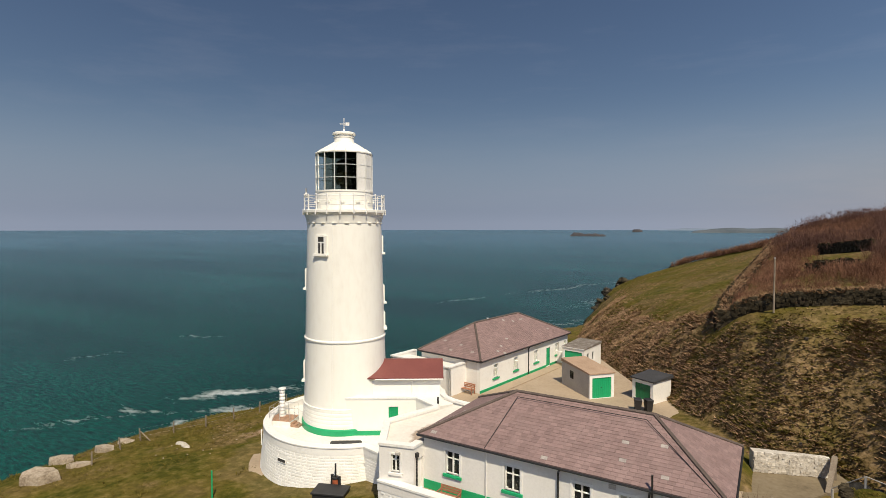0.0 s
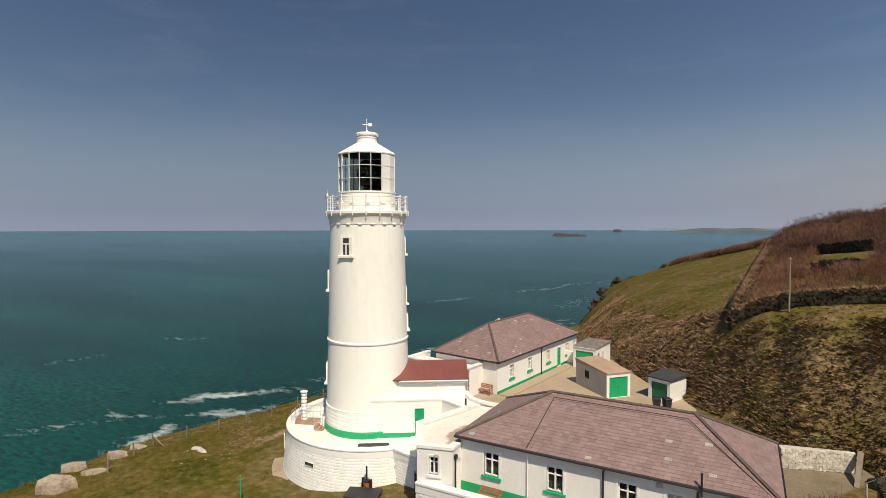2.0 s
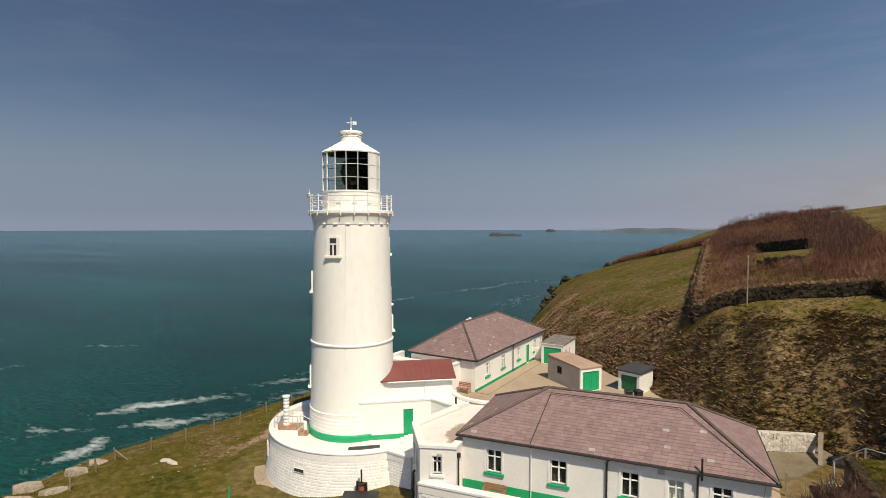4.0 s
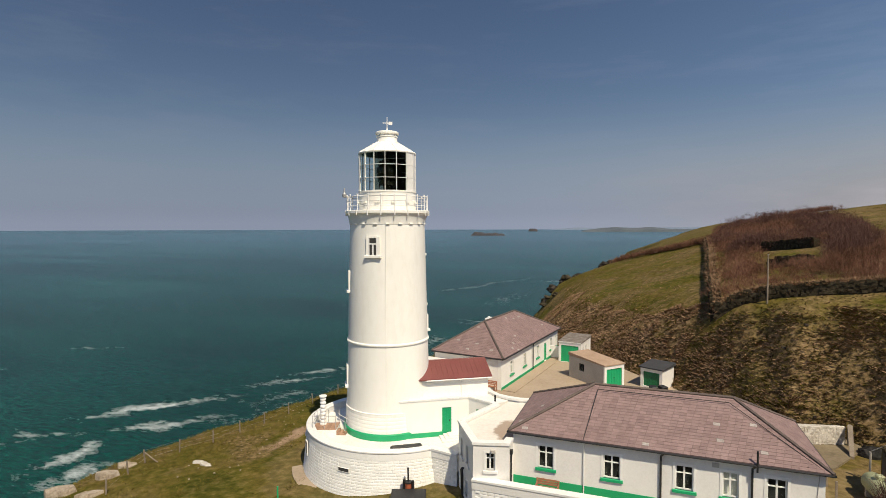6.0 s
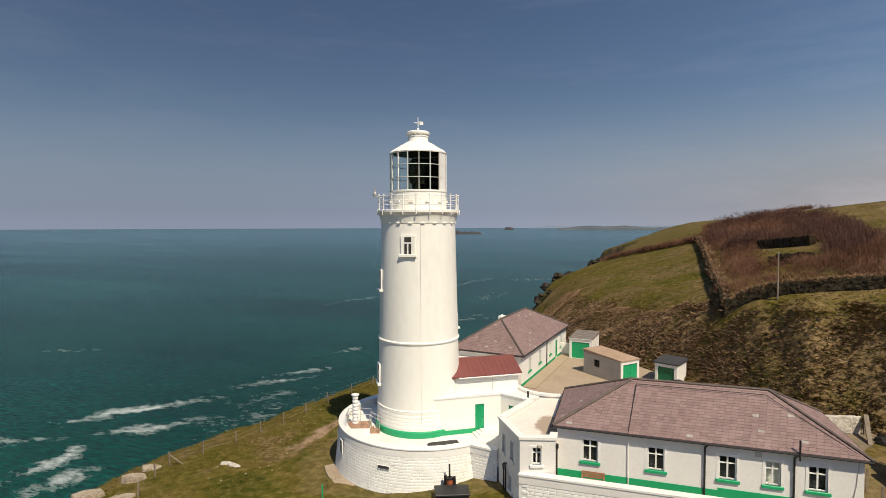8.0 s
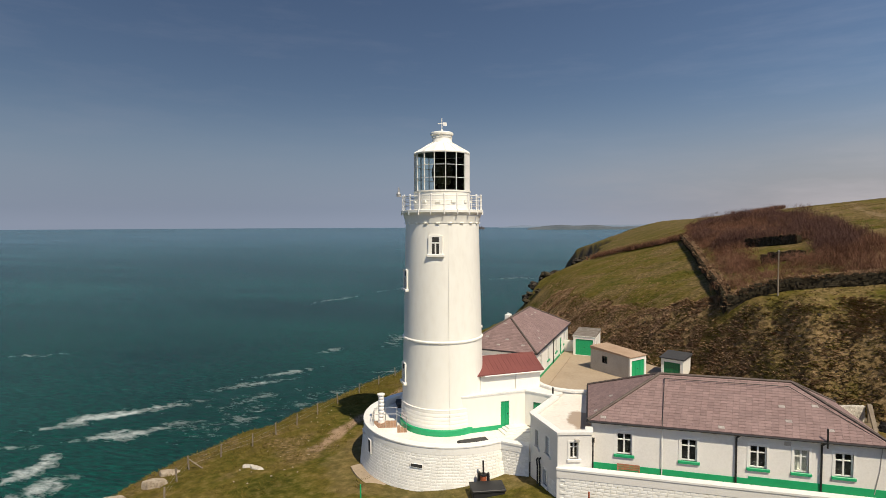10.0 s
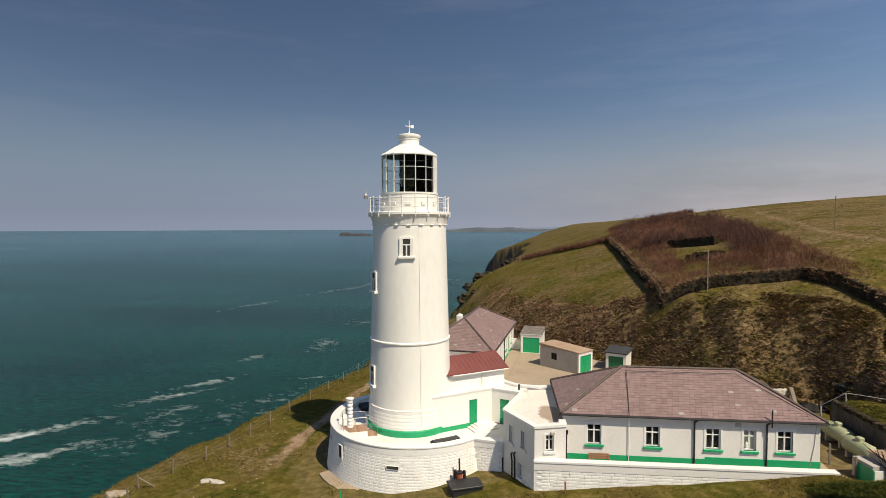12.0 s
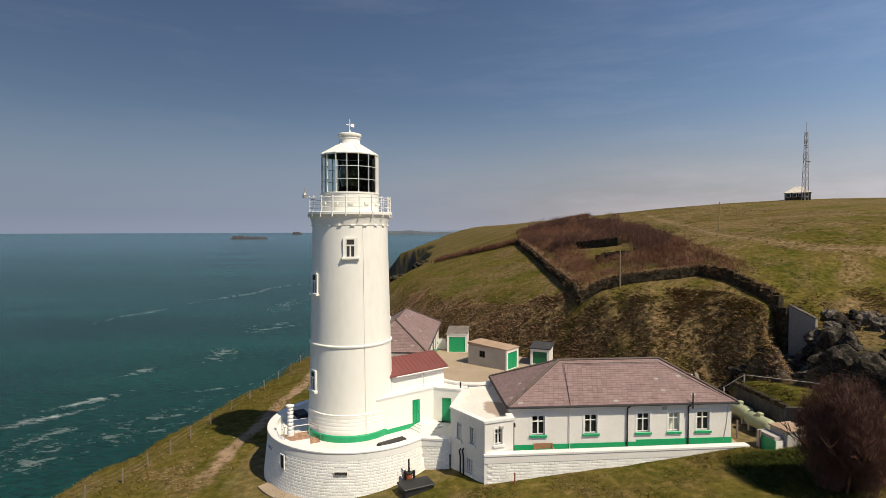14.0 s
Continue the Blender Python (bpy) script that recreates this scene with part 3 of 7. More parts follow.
def foot_distance(x, y):
    """Signed distance to the foot of the bank; positive on the hill."""
    best, sign = np.full(np.shape(x), 1e9), np.ones(np.shape(x))
    for (ax, ay), (bx, by) in zip(FOOT, FOOT[1:]):
        dx, dy = bx - ax, by - ay
        t = np.clip(((x - ax) * dx + (y - ay) * dy) / (dx * dx + dy * dy), 0, 1)
        px, py = x - ax - t * dx, y - ay - t * dy
        d = np.hypot(px, py)
        s = np.sign(dx * py - dy * px)
        sign = np.where(d < best, s, sign)
        best = np.minimum(d, best)
    return best * sign


COAST_Y = [-300, -60, -25, -12, -6, 0, 5, 10, 17, 23, 35, 48, 62, 75, 90, 120, 200, 330, 430, 520, 600, 700, 900]
COAST_X = [-60, -36, -24, -22, -23, -21.5, -19.8, -17.9, -15.9, -14.4, -13.2, -11.5, -9.5, -5.5, 2, 10, 20, 28, 22, 4, -4, 60, 300]


def ground_parts(x, y):
    x, y = np.asarray(x, float), np.asarray(y, float)
    s = foot_distance(x, y)
    xe = x - 0.085 * np.clip(y - 90, 0, 520)
    t = np.where(xe > 24.7, 0.37, 0.33) * (xe - 24.7)
    hill = 7.5 + np.where(t > 0, 13 * (1 - np.exp(-np.maximum(t, 0) / 13)), t) + 0.06 * (np.clip(y, -40, 88) - 20)
    hill = hill - (0.20 * np.maximum(0, 22 - np.maximum(y, 5)) + 0.28 * np.maximum(0, 14 - np.maximum(y, 6))) * np.clip((x - 28) / 8, 0, 1)
    lawn = -2.5 + np.where(x < 0, 0.06, 0.12) * x - 0.02 * np.maximum(y - 12, 0)
    lawn = np.where((y > -7.8) & (x > 9.2) & (x < 31) & (y < 3), np.minimum(lawn, -0.45), lawn)
    lawn = lawn - np.clip((x - 27.4) / 1.2, 0, 1) * np.clip((y + 9.5) / 2.5, 0, 1) * (lawn + 0.05)
    rough = fbm(x, y, 5.0, 4, 3)
    crag = np.clip((x - 35) / 2, 0, 1) * np.clip((10 - y) / 2, 0, 1)
    bank = lawn + np.maximum(s, 0) * (1.1 + 0.38 * np.clip((x - 10) / 8, 0, 1) * np.clip((34 - y) / 10, 0, 1) + 0.6 * crag) + np.clip(s, 0, 1) * (rough * (1.2 + 1.4 * crag) + 0.55 * fbm(x, y, 1.9, 3, 5))
    k = 1.7 + 3.4 * np.clip((y - 21) / 9, 0, 1)
    hh = np.clip(0.5 + 0.5 * (hill - bank) / k, 0, 1)
    z = hill * (1 - hh) + bank * hh - k * hh * (1 - hh)
    z = np.where(s <= 0, np.minimum(lawn, np.where(y > 30, np.maximum(hill, -12), lawn)), z)
    far = np.clip((y - 110) / 60, 0, 1)
    edge = np.interp(y, COAST_Y, COAST_X) + (1 - far) * (1.8 * fbm(x * 0 + y, y * 0, 14, 4, 9) + 1.2 * fbm(x, y, 3.0, 3, 12)) + far * 22 * fbm(x, y, 120, 3, 13)
    over = edge - x
    drop = np.maximum(over, 0) * (1.35 + 0.6 * (1 - far) * fbm(x, y, 6, 4, 20) + 0.6 * far * fbm(x, y, 60, 3, 21) + 0.5 * far * fbm(x, y, 16, 4, 22)) + 0.06 * np.maximum(over + 6, 0) ** 1.3
    z = z - drop + np.where(over > 0, (1 - far) * (fbm(x, y, 4, 4, 30) + 0.6 * fbm(x, y, 1.6, 3, 32)) * np.minimum(over, 5) + far * fbm(x, y, 13, 4, 31) * np.minimum(over, 9), 0)
    z = z + 0.16 * fbm(x, y, 7, 3, 40) + 0.05 * fbm(x, y, 1.2, 2, 44)
    gx, gy = 41.6 - x, 7.3 - y
    g = np.clip((gx * 2.9 + gy * 6.5) / 50.7, 0, 1)
    slot = np.hypot(gx - 2.9 * g, gy - 6.5 * g)
    z = z - 4.2 * np.exp(-((slot / 1.6) ** 4)) * (1 - 0.5 * g)
    hx, hy = 33.7 - x, 8.5 - y
    g = np.clip((-hx * 4.8 + hy * 1.6) / 25.6, 0, 1)
    hollow = np.hypot(hx + 4.8 * g, hy - 1.6 * g)
    z = z - (1.0 + 3.0 * g) * np.exp(-((hollow / 1.3) ** 4))
    return np.maximum(z, SEA_Z - 8), s, over, hill


def ground_z(x, y):
    return float(ground_parts(np.array([x]), np.array([y]))[0][0])


TRACK = [(62, 84), (57, 69), (52.8, 47.4), (49.7, 34.3), (49.4, 27.7), (50, 20.8), (52.2, 17.1), (57.8, 13.5), (72, 6)]
LANE = [(64.5, 49.7), (70, 49), (72.4, 47.5), (71.2, 36), (72, 28.3), (78, 14)]


SHEET = []


def sheet_z(x, y):
    """Height of the finished ground sheet."""
    xs, ys, z = SHEET
    i, j = np.clip(np.searchsorted(xs, x) - 1, 0, len(xs) - 2), np.clip(np.searchsorted(ys, y) - 1, 0, len(ys) - 2)
    u, v = (x - xs[i]) / (xs[i + 1] - xs[i]), (y - ys[j]) / (ys[j + 1] - ys[j])
    return (z[i, j] * (1 - u) + z[i + 1, j] * u) * (1 - v) + (z[i, j + 1] * (1 - u) + z[i + 1, j + 1] * u) * v


# corners of the hedge banks on the hill
HF, HC, HP, HD, HE = (29.6, 76.0), (25.3, 20.3), (30.0, 19.2), (38.3, 17.2), (42.2, 8.9)


def line_distance(pts, x, y):
    best = np.full(np.shape(x), 1e9)
    for (ax, ay), (bx, by) in zip(pts, pts[1:]):
        t = np.clip(((x - ax) * (bx - ax) + (y - ay) * (by - ay)) / ((bx - ax) ** 2 + (by - ay) ** 2), 0, 1)
        best = np.minimum(best, np.hypot(x - ax - t * (bx - ax), y - ay - t * (by - ay)))
    return best


def bracken_depth(x, y, s):
    """How far inside the bracken of the bank a point lies; negative on turf."""
    gap = line_distance([HC, HP, HD, HE], x, y) - 1.9
    return np.minimum(np.minimum(np.minimum(s, 6.4 - s), gap), 41.0 - x) + (1.3 + 1.6 * np.clip((y - 18) / 8, 0, 1)) * fbm(x, y, 5, 4, 50)


def build_ground():
    def spaced(lo, hi, step, far_lo, far_hi):
        a = list(np.arange(lo, hi + 1e-6, step))
        g, q = step, lo
        left = []
        while q > far_lo:
            g *= 1.09
            q -= g
            left.append(q)
        g, q = step, hi
        right = []
        while q < far_hi:
            g *= 1.065
            q += g
            right.append(q)
        return np.array(left[::-1] + a + right)

    xs, ys = spaced(-45, 58, 0.42, -90, 900), spaced(-14, 132, 0.42, -400, 900)
    X, Y = np.meshgrid(xs, ys, indexing="ij")
    Z, s, over, hill = ground_parts(X.ravel(), Y.ravel())
    nx, ny = len(xs), len(ys)
    SHEET.extend((xs, ys, Z.reshape(nx, ny)))
    v = np.stack([X.ravel(), Y.ravel(), Z], 1)
    i, j = np.meshgrid(np.arange(nx - 1), np.arange(ny - 1), indexing="ij")
    a = (i * ny + j).ravel()
    f = np.stack([a, a + ny, a + ny + 1, a + 1], 1)
    me = bpy.data.meshes.new("ground")
    me.from_pydata(v.tolist(), [], f.tolist())
    me.materials.append(M["ground"])
    me.polygons.foreach_set("use_smooth", [True] * len(me.polygons))
    Xr, Yr = X.ravel(), Y.ravel()
    gz = np.gradient(Z.reshape(nx, ny), xs, ys)
    slope = np.hypot(*gz).ravel()
    scrub = np.clip(bracken_depth(Xr, Yr, s) / 3.0 + 0.35 + 0.8 * fbm(Xr, Yr, 2.5, 3, 54), 0, 1) * (Yr < 62)
    scrub = np.maximum(scrub, np.clip(fbm(Xr, Yr, 10, 4, 52) * 1.6 + 1.6 * fbm(Xr, Yr, 2.2, 3, 53) - 0.25 + 0.30 * np.clip(s / 3, 0, 1) + 0.45 * np.clip((s - 4) / 8, 0, 1) * np.clip((Xr - 36) / 10, 0, 1), 0, 0.72))
    rock = np.clip((slope - 1.05) * 2.0, 0, 1) * np.clip((over + 1) / 3, 0, 1)
    cut = np.clip((Xr - 35) / 2, 0, 1) * np.clip((10 - Yr) / 2, 0, 1) * np.clip((7.5 - s) / 2, 0, 1) * np.clip(s + 1, 0, 1)
    rock = np.maximum(rock, cut * np.clip(0.9 + 2.0 * fbm(Xr, Yr, 4, 4, 55), 0, 1))
    rock = np.maximum(rock, np.clip((slope - 0.9) * 2.5, 0, 1) * np.clip((Xr - 40) / 2, 0, 1) * (Yr < 9))
    dist = np.abs(Xr + 10.95 - 0.115 * (Yr + 1) + 0.15 * np.sin(Yr * 0.5))
    dirt = np.clip(3.2 - (dist + 0.5 * fbm(Xr, Yr, 2, 3, 61)) / 0.26, 0, 0.95) * np.clip((Yr + 1.6) / 0.8, 0, 1) * np.clip((46 - Yr) / 6, 0, 1)
    dirt = np.maximum(dirt, np.clip(1.6 - np.abs(np.hypot(Xr, Yr) - 7.6) / 1.0 + 2 * fbm(Xr, Yr, 2.5, 3, 60), 0, 0.16))
    dirt = np.maximum(dirt, np.clip(np.minimum(np.minimum(Xr - 28, 32.6 - Xr), np.minimum(Yr + 7.6, 3.5 - Yr)) * 1.6 + fbm(Xr, Yr, 1.5, 3, 63), 0, 0.35))
    worn = line_distance(TRACK, Xr, Yr) + 0.5 * fbm(Xr, Yr, 2, 3, 77)
    dirt = np.maximum(dirt, np.clip(1.3 - worn / 0.42, 0, 0.40))
    scrub = np.maximum(scrub, np.clip(1.6 - np.abs(line_distance(TRACK, Xr, Yr) - 0.9) / 0.5, 0, 0.75))
    scrub = np.maximum(scrub, np.clip(1.5 - (line_distance(LANE, Xr, Yr) + 0.6 * fbm(Xr, Yr, 3, 3, 78)) / 0.6, 0, 0.8))
    col = me.color_attributes.new("cover", "FLOAT_COLOR", "POINT")
    c = np.stack([scrub, rock, dirt, np.ones(len(Z))], 1)
    col.data.foreach_set("color", c.astype(np.float32).ravel())
    me.update()
    return tagged(new("ground", me), "grassy headland turf with brown scrub on the bank and bare rock cliffs", "ground", kind="structure")


build_ground()


def build_sea():
    # one sheet; it lifts a little far out, as the horizon stands higher than a flat sheet of this length would show it
    me = Mesh()
    rings = [0, 60, 120, 200, 300, 450, 700, 1000, 1400, 1900, 2500, 3200, 4000, 4900]
    seg = 96
    for r in rings:
        z = SEA_Z + 37.0 * (max(0, r - 400) / 4500.0) ** 1.0 * 0.98
        me.v += [(r * math.cos(2 * math.pi * i / seg), r * math.sin(2 * math.pi * i / seg), z) for i in range(seg)]
    for k in range(len(rings) - 1):
        me.f += [(k * seg + i, (k + 1) * seg + i, (k + 1) * seg + (i + 1) % seg, k * seg + (i + 1) % seg) for i in range(seg)]
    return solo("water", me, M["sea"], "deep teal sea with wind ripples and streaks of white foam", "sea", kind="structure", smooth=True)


build_sea()

# ---- windows and doors ----


def sash_window(parent, m, w, h, sill=None, curtain=False, surround=0.13):
    """A two-light window with transom lights, set in a hole of w by h; m stands at the hole's lower middle, y into the wall."""
    win = part("window", Mesh().box(-w / 2, -w / 2 + 0.07, 0.08, 0.15, 0, h).box(w / 2 - 0.07, w / 2, 0.08, 0.15, 0, h).box(-w / 2 + 0.07, w / 2 - 0.07, 0.08, 0.15, h - 0.07, h)
               .box(-w / 2 + 0.07, w / 2 - 0.07, 0.08, 0.15, 0, 0.07), M["rail_white"], parent, "white window frame", m=m)
    part("mullion", Mesh().box(-0.045, 0.045, 0.085, 0.145, 0.07, h - 0.07), M["rail_white"], win)
    part("transom", Mesh().box(-w / 2 + 0.07, -0.047, 0.088, 0.142, h * 0.66, h * 0.66 + 0.06).box(0.047, w / 2 - 0.07, 0.088, 0.142, h * 0.66, h * 0.66 + 0.06), M["rail_white"], win)
    for x0, x1 in ((-w / 2 + 0.07, -0.045), (0.045, w / 2 - 0.07)):
        for z0, z1 in ((0.07, h * 0.66), (h * 0.66 + 0.06, h - 0.07)):
            ob = part("pane", Mesh().box(x0, x1, 0.112, 0.118, z0, z1), M["glass"], win)
            ob.visible_shadow = False
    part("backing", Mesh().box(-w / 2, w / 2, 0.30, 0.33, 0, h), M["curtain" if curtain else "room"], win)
    if surround:
        s = surround
        part("surround", Mesh().box(-w / 2 - s, -w / 2, -0.025, 0.06, 0, h).box(w / 2, w / 2 + s, -0.025, 0.06, 0, h).box(-w / 2 - s, w / 2 + s, -0.025, 0.06, h, h + s), M["white"], win)
    if sill:
        part("sill", Mesh().soft_box(-w / 2 - 0.16, w / 2 + 0.16, -0.10, 0.10, -0.17, 0.0, 0.02), M[sill], win, "green painted sill" if sill == "green" else "")
    return win


def plank_door(parent, m, w, h, mat="green", boards=5):
    door = part("door", Mesh().box(-w / 2, w / 2, 0.10, 0.14, 0, h), M[mat], parent, "green painted door", m=m)
    b = w / boards
    for i in range(boards):
        part("board", Mesh().soft_box(-w / 2 + i * b + 0.006, -w / 2 + (i + 1) * b - 0.006, 0.075, 0.10, 0.02, h - 0.02, 0.004), M[mat], door)
    part("handle", Mesh().box(w / 2 - 0.16, w / 2 - 0.12, 0.03, 0.075, h * 0.47, h * 0.53), M["iron"], door, "black handle")
    part("door_frame", Mesh().box(-w / 2 - 0.07, -w / 2, 0.02, 0.14, 0, h + 0.07).box(w / 2, w / 2 + 0.07, 0.02, 0.14, 0, h + 0.07).box(-w / 2, w / 2, 0.02, 0.14, h, h + 0.07), M[mat], door)
    return door


def along(p, q, s, z):
    """The pose on a wall from p to q, s metres along and z up, with y into the wall."""
    a = math.degrees(math.atan2(q[1] - p[1], q[0] - p[0]))
    d = Vector((q[0] - p[0], q[1] - p[1])).normalized()
    return pose(p[0] + d.x * s, p[1] + d.y * s, z, 0, 0, a)


# ---- lighthouse ----


def build_lighthouse():
    lh = thing("lighthouse", I4, "tall white round lighthouse tower with glazed lantern and railed gallery", "lighthouse")
    az_front, az_left = -84.5, -147.0
    # shaft, with shallow stone courses below and a slight taper above
    prof = [(3.42, 0.0), (3.42, 0.02)]
    z = 0.55
    prof += [(3.36, 0.5), (3.36, 0.55)]
    while z < 1.7:
        prof += [(3.36 - 0.03 * (z - 0.55), z), (3.335 - 0.03 * (z - 0.55), z + 0.012), (3.335 - 0.03 * (z - 0.55), z + 0.03), (3.36 - 0.03 * (z - 0.55), z + 0.042), (3.36 - 0.03 * (z - 0.55), z + 0.26)]
        z += 0.275
    prof += [(3.30, 1.86), (3.335, 1.89), (3.335, 1.95), (3.26, 1.98), (3.13, 6.85), (3.2, 6.90), (3.2, 7.02), (3.12, 7.08), (2.90, 15.85), (2.90, 15.9)]
    body = part("shaft", Mesh().lathe(prof, 96), M["tower_white"], lh, "white painted masonry shaft", smooth=True)
    part("plinth", Mesh().lathe([(3.30, 0.004), (3.47, 0.004), (3.47, 0.42), (3.40, 0.48), (3.30, 0.48)], 96), M["green"], lh, "green painted plinth", smooth=True)
    part("string_course", Mesh().lathe([(3.09, 6.86), (3.20, 6.90), (3.215, 6.99), (3.09, 7.08)], 96), M["tower_white"], lh, smooth=True)
    part("cornice", Mesh().lathe([(2.85, 15.86), (2.93, 15.90), (2.97, 16.15), (3.05, 16.45), (3.12, 16.62), (3.21, 16.68), (3.24, 16.72), (3.24, 16.90), (3.18, 16.93), (0.0, 16.95)], 96), M["tower_white"], lh, smooth=True)
    # stub brackets under the cornice
    for i in range(20):
        a = 2 * math.pi * (i + 0.5) / 20
        part("bracket", Mesh().soft_box(-0.15, 0.15, -0.06, 0.06, -0.035, 0.035, 0.012), M["tower_white"], lh, m=pose(2.95 * math.cos(a), 2.95 * math.sin(a), 15.92, 0, 0, math.degrees(a) + 90))
    # gallery railing: posts, three rails
    npost = 20
    R = 3.12
    for i in range(npost):
        a = 2 * math.pi * i / npost
        c, s = R * math.cos(a), R * math.sin(a)
        post = part("post", Mesh().tube((c, s, 16.9), (c, s, 18.06), 0.045, 8).tube((c, s, 18.06), (c, s, 18.12), 0.07, 8, 0.05).tube((c * 1.035, s * 1.035, 16.55), (c * 1.035, s * 1.035, 16.95), 0.05, 6), M["rail_white"], lh)
    for zz, rr in ((17.98, 0.032), (17.62, 0.022), (17.28, 0.022)):
        part("rail", Mesh().lathe([(R - rr, zz), (R, zz - rr), (R + rr, zz), (R, zz + rr), (R - rr, zz)], 60), M["rail_white"], lh, smooth=True)
    # lantern: a base wall, glazing between upright and level bars, a conical roof with a ventilator
    part("lantern_base", Mesh().lathe([(2.22, 16.94), (2.22, 18.28), (2.27, 18.32), (2.27, 18.42), (2.05, 18.42)], 64), M["tower_white"], lh, smooth=True)
    for i in range(12):
        a = radians(i * 30 + 8)
        part("vent_hood", Mesh().box(-0.17, 0.17, -0.09, 0.02, -0.05, 0.09), M["tower_white"], lh, m=pose(2.24 * math.cos(a), 2.24 * math.sin(a), 17.55, 0, 0, math.degrees(a) + 90))
    nb = 16
    R2 = 2.18
    # two bays on the landward side are blanked with white panels
    for i in range(nb):
        a0, a1 = 2 * math.pi * i / nb, 2 * math.pi * (i + 1) / nb
        mid = math.degrees((a0 + a1) / 2) % 360
        part("glazing_bar", Mesh().box(-0.024, 0.024, -0.05, 0.05, 18.42, 21.36, pose(R2 * math.cos(a0), R2 * math.sin(a0), 0, 0, 0, math.degrees(a0) + 90)), M["frame_dark"], lh)
        w = 2 * R2 * math.sin(math.pi / nb) - 0.08
        rm = R2 * math.cos(math.pi / nb)
        place = pose(rm * math.cos((a0 + a1) / 2), rm * math.sin((a0 + a1) / 2), 0, 0, 0, mid + 90)
        blank = mid > 345 or mid < 75
        for k in range(3):
            z0 = 18.45 + 0.97 * k
            if blank:
                part("panel", Mesh().box(-w / 2, w / 2, -0.02, 0.02, z0, z0 + 0.92), M["white"], lh, "white blanking panel", m=place)
            else:
                p = part("pane", Mesh().box(-w / 2, w / 2, -0.005, 0.005, z0, z0 + 0.92), M["dimming_glass" if 262 < mid < 345 else "glass"], lh, m=place)
                p.visible_shadow = False
    for k, zz in enumerate((18.42, 19.39, 20.36, 21.33)):
        part("glazing_ring", Mesh().lathe([(R2 - 0.05, zz - 0.02), (R2 + 0.04, zz - 0.02), (R2 + 0.04, zz + 0.02), (R2 - 0.05, zz + 0.02), (R2 - 0.05, zz - 0.02)], nb), M["frame_dark"], lh)
    part("lantern_roof", Mesh().lathe([(2.0, 21.28), (2.24, 21.28), (2.26, 21.36), (2.18, 21.42), (1.7, 21.70), (1.2, 22.0), (0.80, 22.22), (0.0, 22.25)], 16), M["tower_white"], lh, "white metal lantern roof")
    for i in range(16):
        a = 2 * math.pi * i / 16
        part("roof_rib", Mesh().path([(r * math.cos(a), r * math.sin(a), z_) for r, z_ in ((2.2, 21.42), (1.7, 21.72), (1.2, 22.02), (0.82, 22.24))], 0.03, 5), M["tower_white"], lh)
    part("ceiling_disc", Mesh().lathe([(0.0, 21.29), (2.1, 21.28)], 32), M["black"], lh)
    part("ventilator", Mesh().lathe([(0.86, 22.16), (0.80, 22.26), (0.78, 22.60), (0.83, 22.63), (0.83, 22.68), (0.79, 22.70), (0.79, 22.80), (0.90, 22.84), (0.92, 22.90), (0.90, 23.0), (0.80, 23.06), (0.5, 23.12), (0.0, 23.14)], 40), M["tower_white"], lh, smooth=True)
    vane = part("vane_rod", Mesh().tube((0, 0, 23.15), (0, 0, 24.2), 0.035, 8).tube((0, 0, 23.15), (0, 0, 23.35), 0.11, 10, 0.05), M["rail_white"], lh)
    part("vane_arrow", Mesh().box(-0.35, 0.3, -0.02, 0.02, 23.72, 23.77).box(0.12, 0.42, -0.015, 0.015, 23.62, 23.87), M["rail_white"], vane, m=pose(0, 0, 0, 0, 0, 40))
    # the optic and its pedestal
    part("optic", Mesh().lathe([(0.30, 18.4), (0.34, 18.9), (0.62, 18.95), (0.66, 19.1), (0.78, 19.5), (0.86, 19.9), (0.78, 20.3), (0.62, 20.75), (0.30, 20.95), (0.0, 21.0)], 12), M["optic"], lh, "faceted lens of the light")
    part("lantern_floor", Mesh().lathe([(0.0, 18.40), (2.1, 18.40)], 32), M["black"], lh)
    part("curtain_screen", Mesh().lathe([(1.75, 18.42), (1.75, 21.2)], 24, 10, 128), M["room"], lh, "dark screen behind the lens")
    # windows
    for az, z0, h in ((az_front, 13.62, 1.25), (az_left, 10.85, 1.35), (az_left, 3.55, 1.35), (52.0, 13.6, 1.2), (52.0, 9.6, 1.2), (40.0, 7.6, 1.0)):
        a = radians(az)
        r = 3.13 - (z0 - 6.8) * 0.0254
        m = pose((r - 0.03) * math.cos(a), (r - 0.03) * math.sin(a), z0, 0, 0, az + 90)
        w = 0.74
        win = part("window", Mesh().box(-w / 2 - 0.16, -w / 2, -0.08, 0.2, -0.02, h + 0.1).box(w / 2, w / 2 + 0.16, -0.08, 0.2, -0.02, h + 0.1).box(-w / 2, w / 2, -0.08, 0.2, h, h + 0.14), M["tower_white"], lh, "white stone window surround", m=m)
        # flat plate on the wall face, coloured dark like a shaded recess
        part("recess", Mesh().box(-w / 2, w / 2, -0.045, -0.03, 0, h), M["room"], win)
        part("window_frame", Mesh().box(-w / 2, -w / 2 + 0.1, -0.075, -0.045, 0, h).box(w / 2 - 0.1, w / 2, -0.075, -0.045, 0, h).box(-0.055, 0.055, -0.075, -0.045, 0, h * 0.62).box(-w / 2, w / 2, -0.077, -0.047, h * 0.62, h * 0.62 + 0.10), M["rail_white"], win)
        part("sill", Mesh().soft_box(-w / 2 - 0.28, w / 2 + 0.28, -0.22, 0.15, -0.2, -0.02, 0.03), M["tower_white"], win)
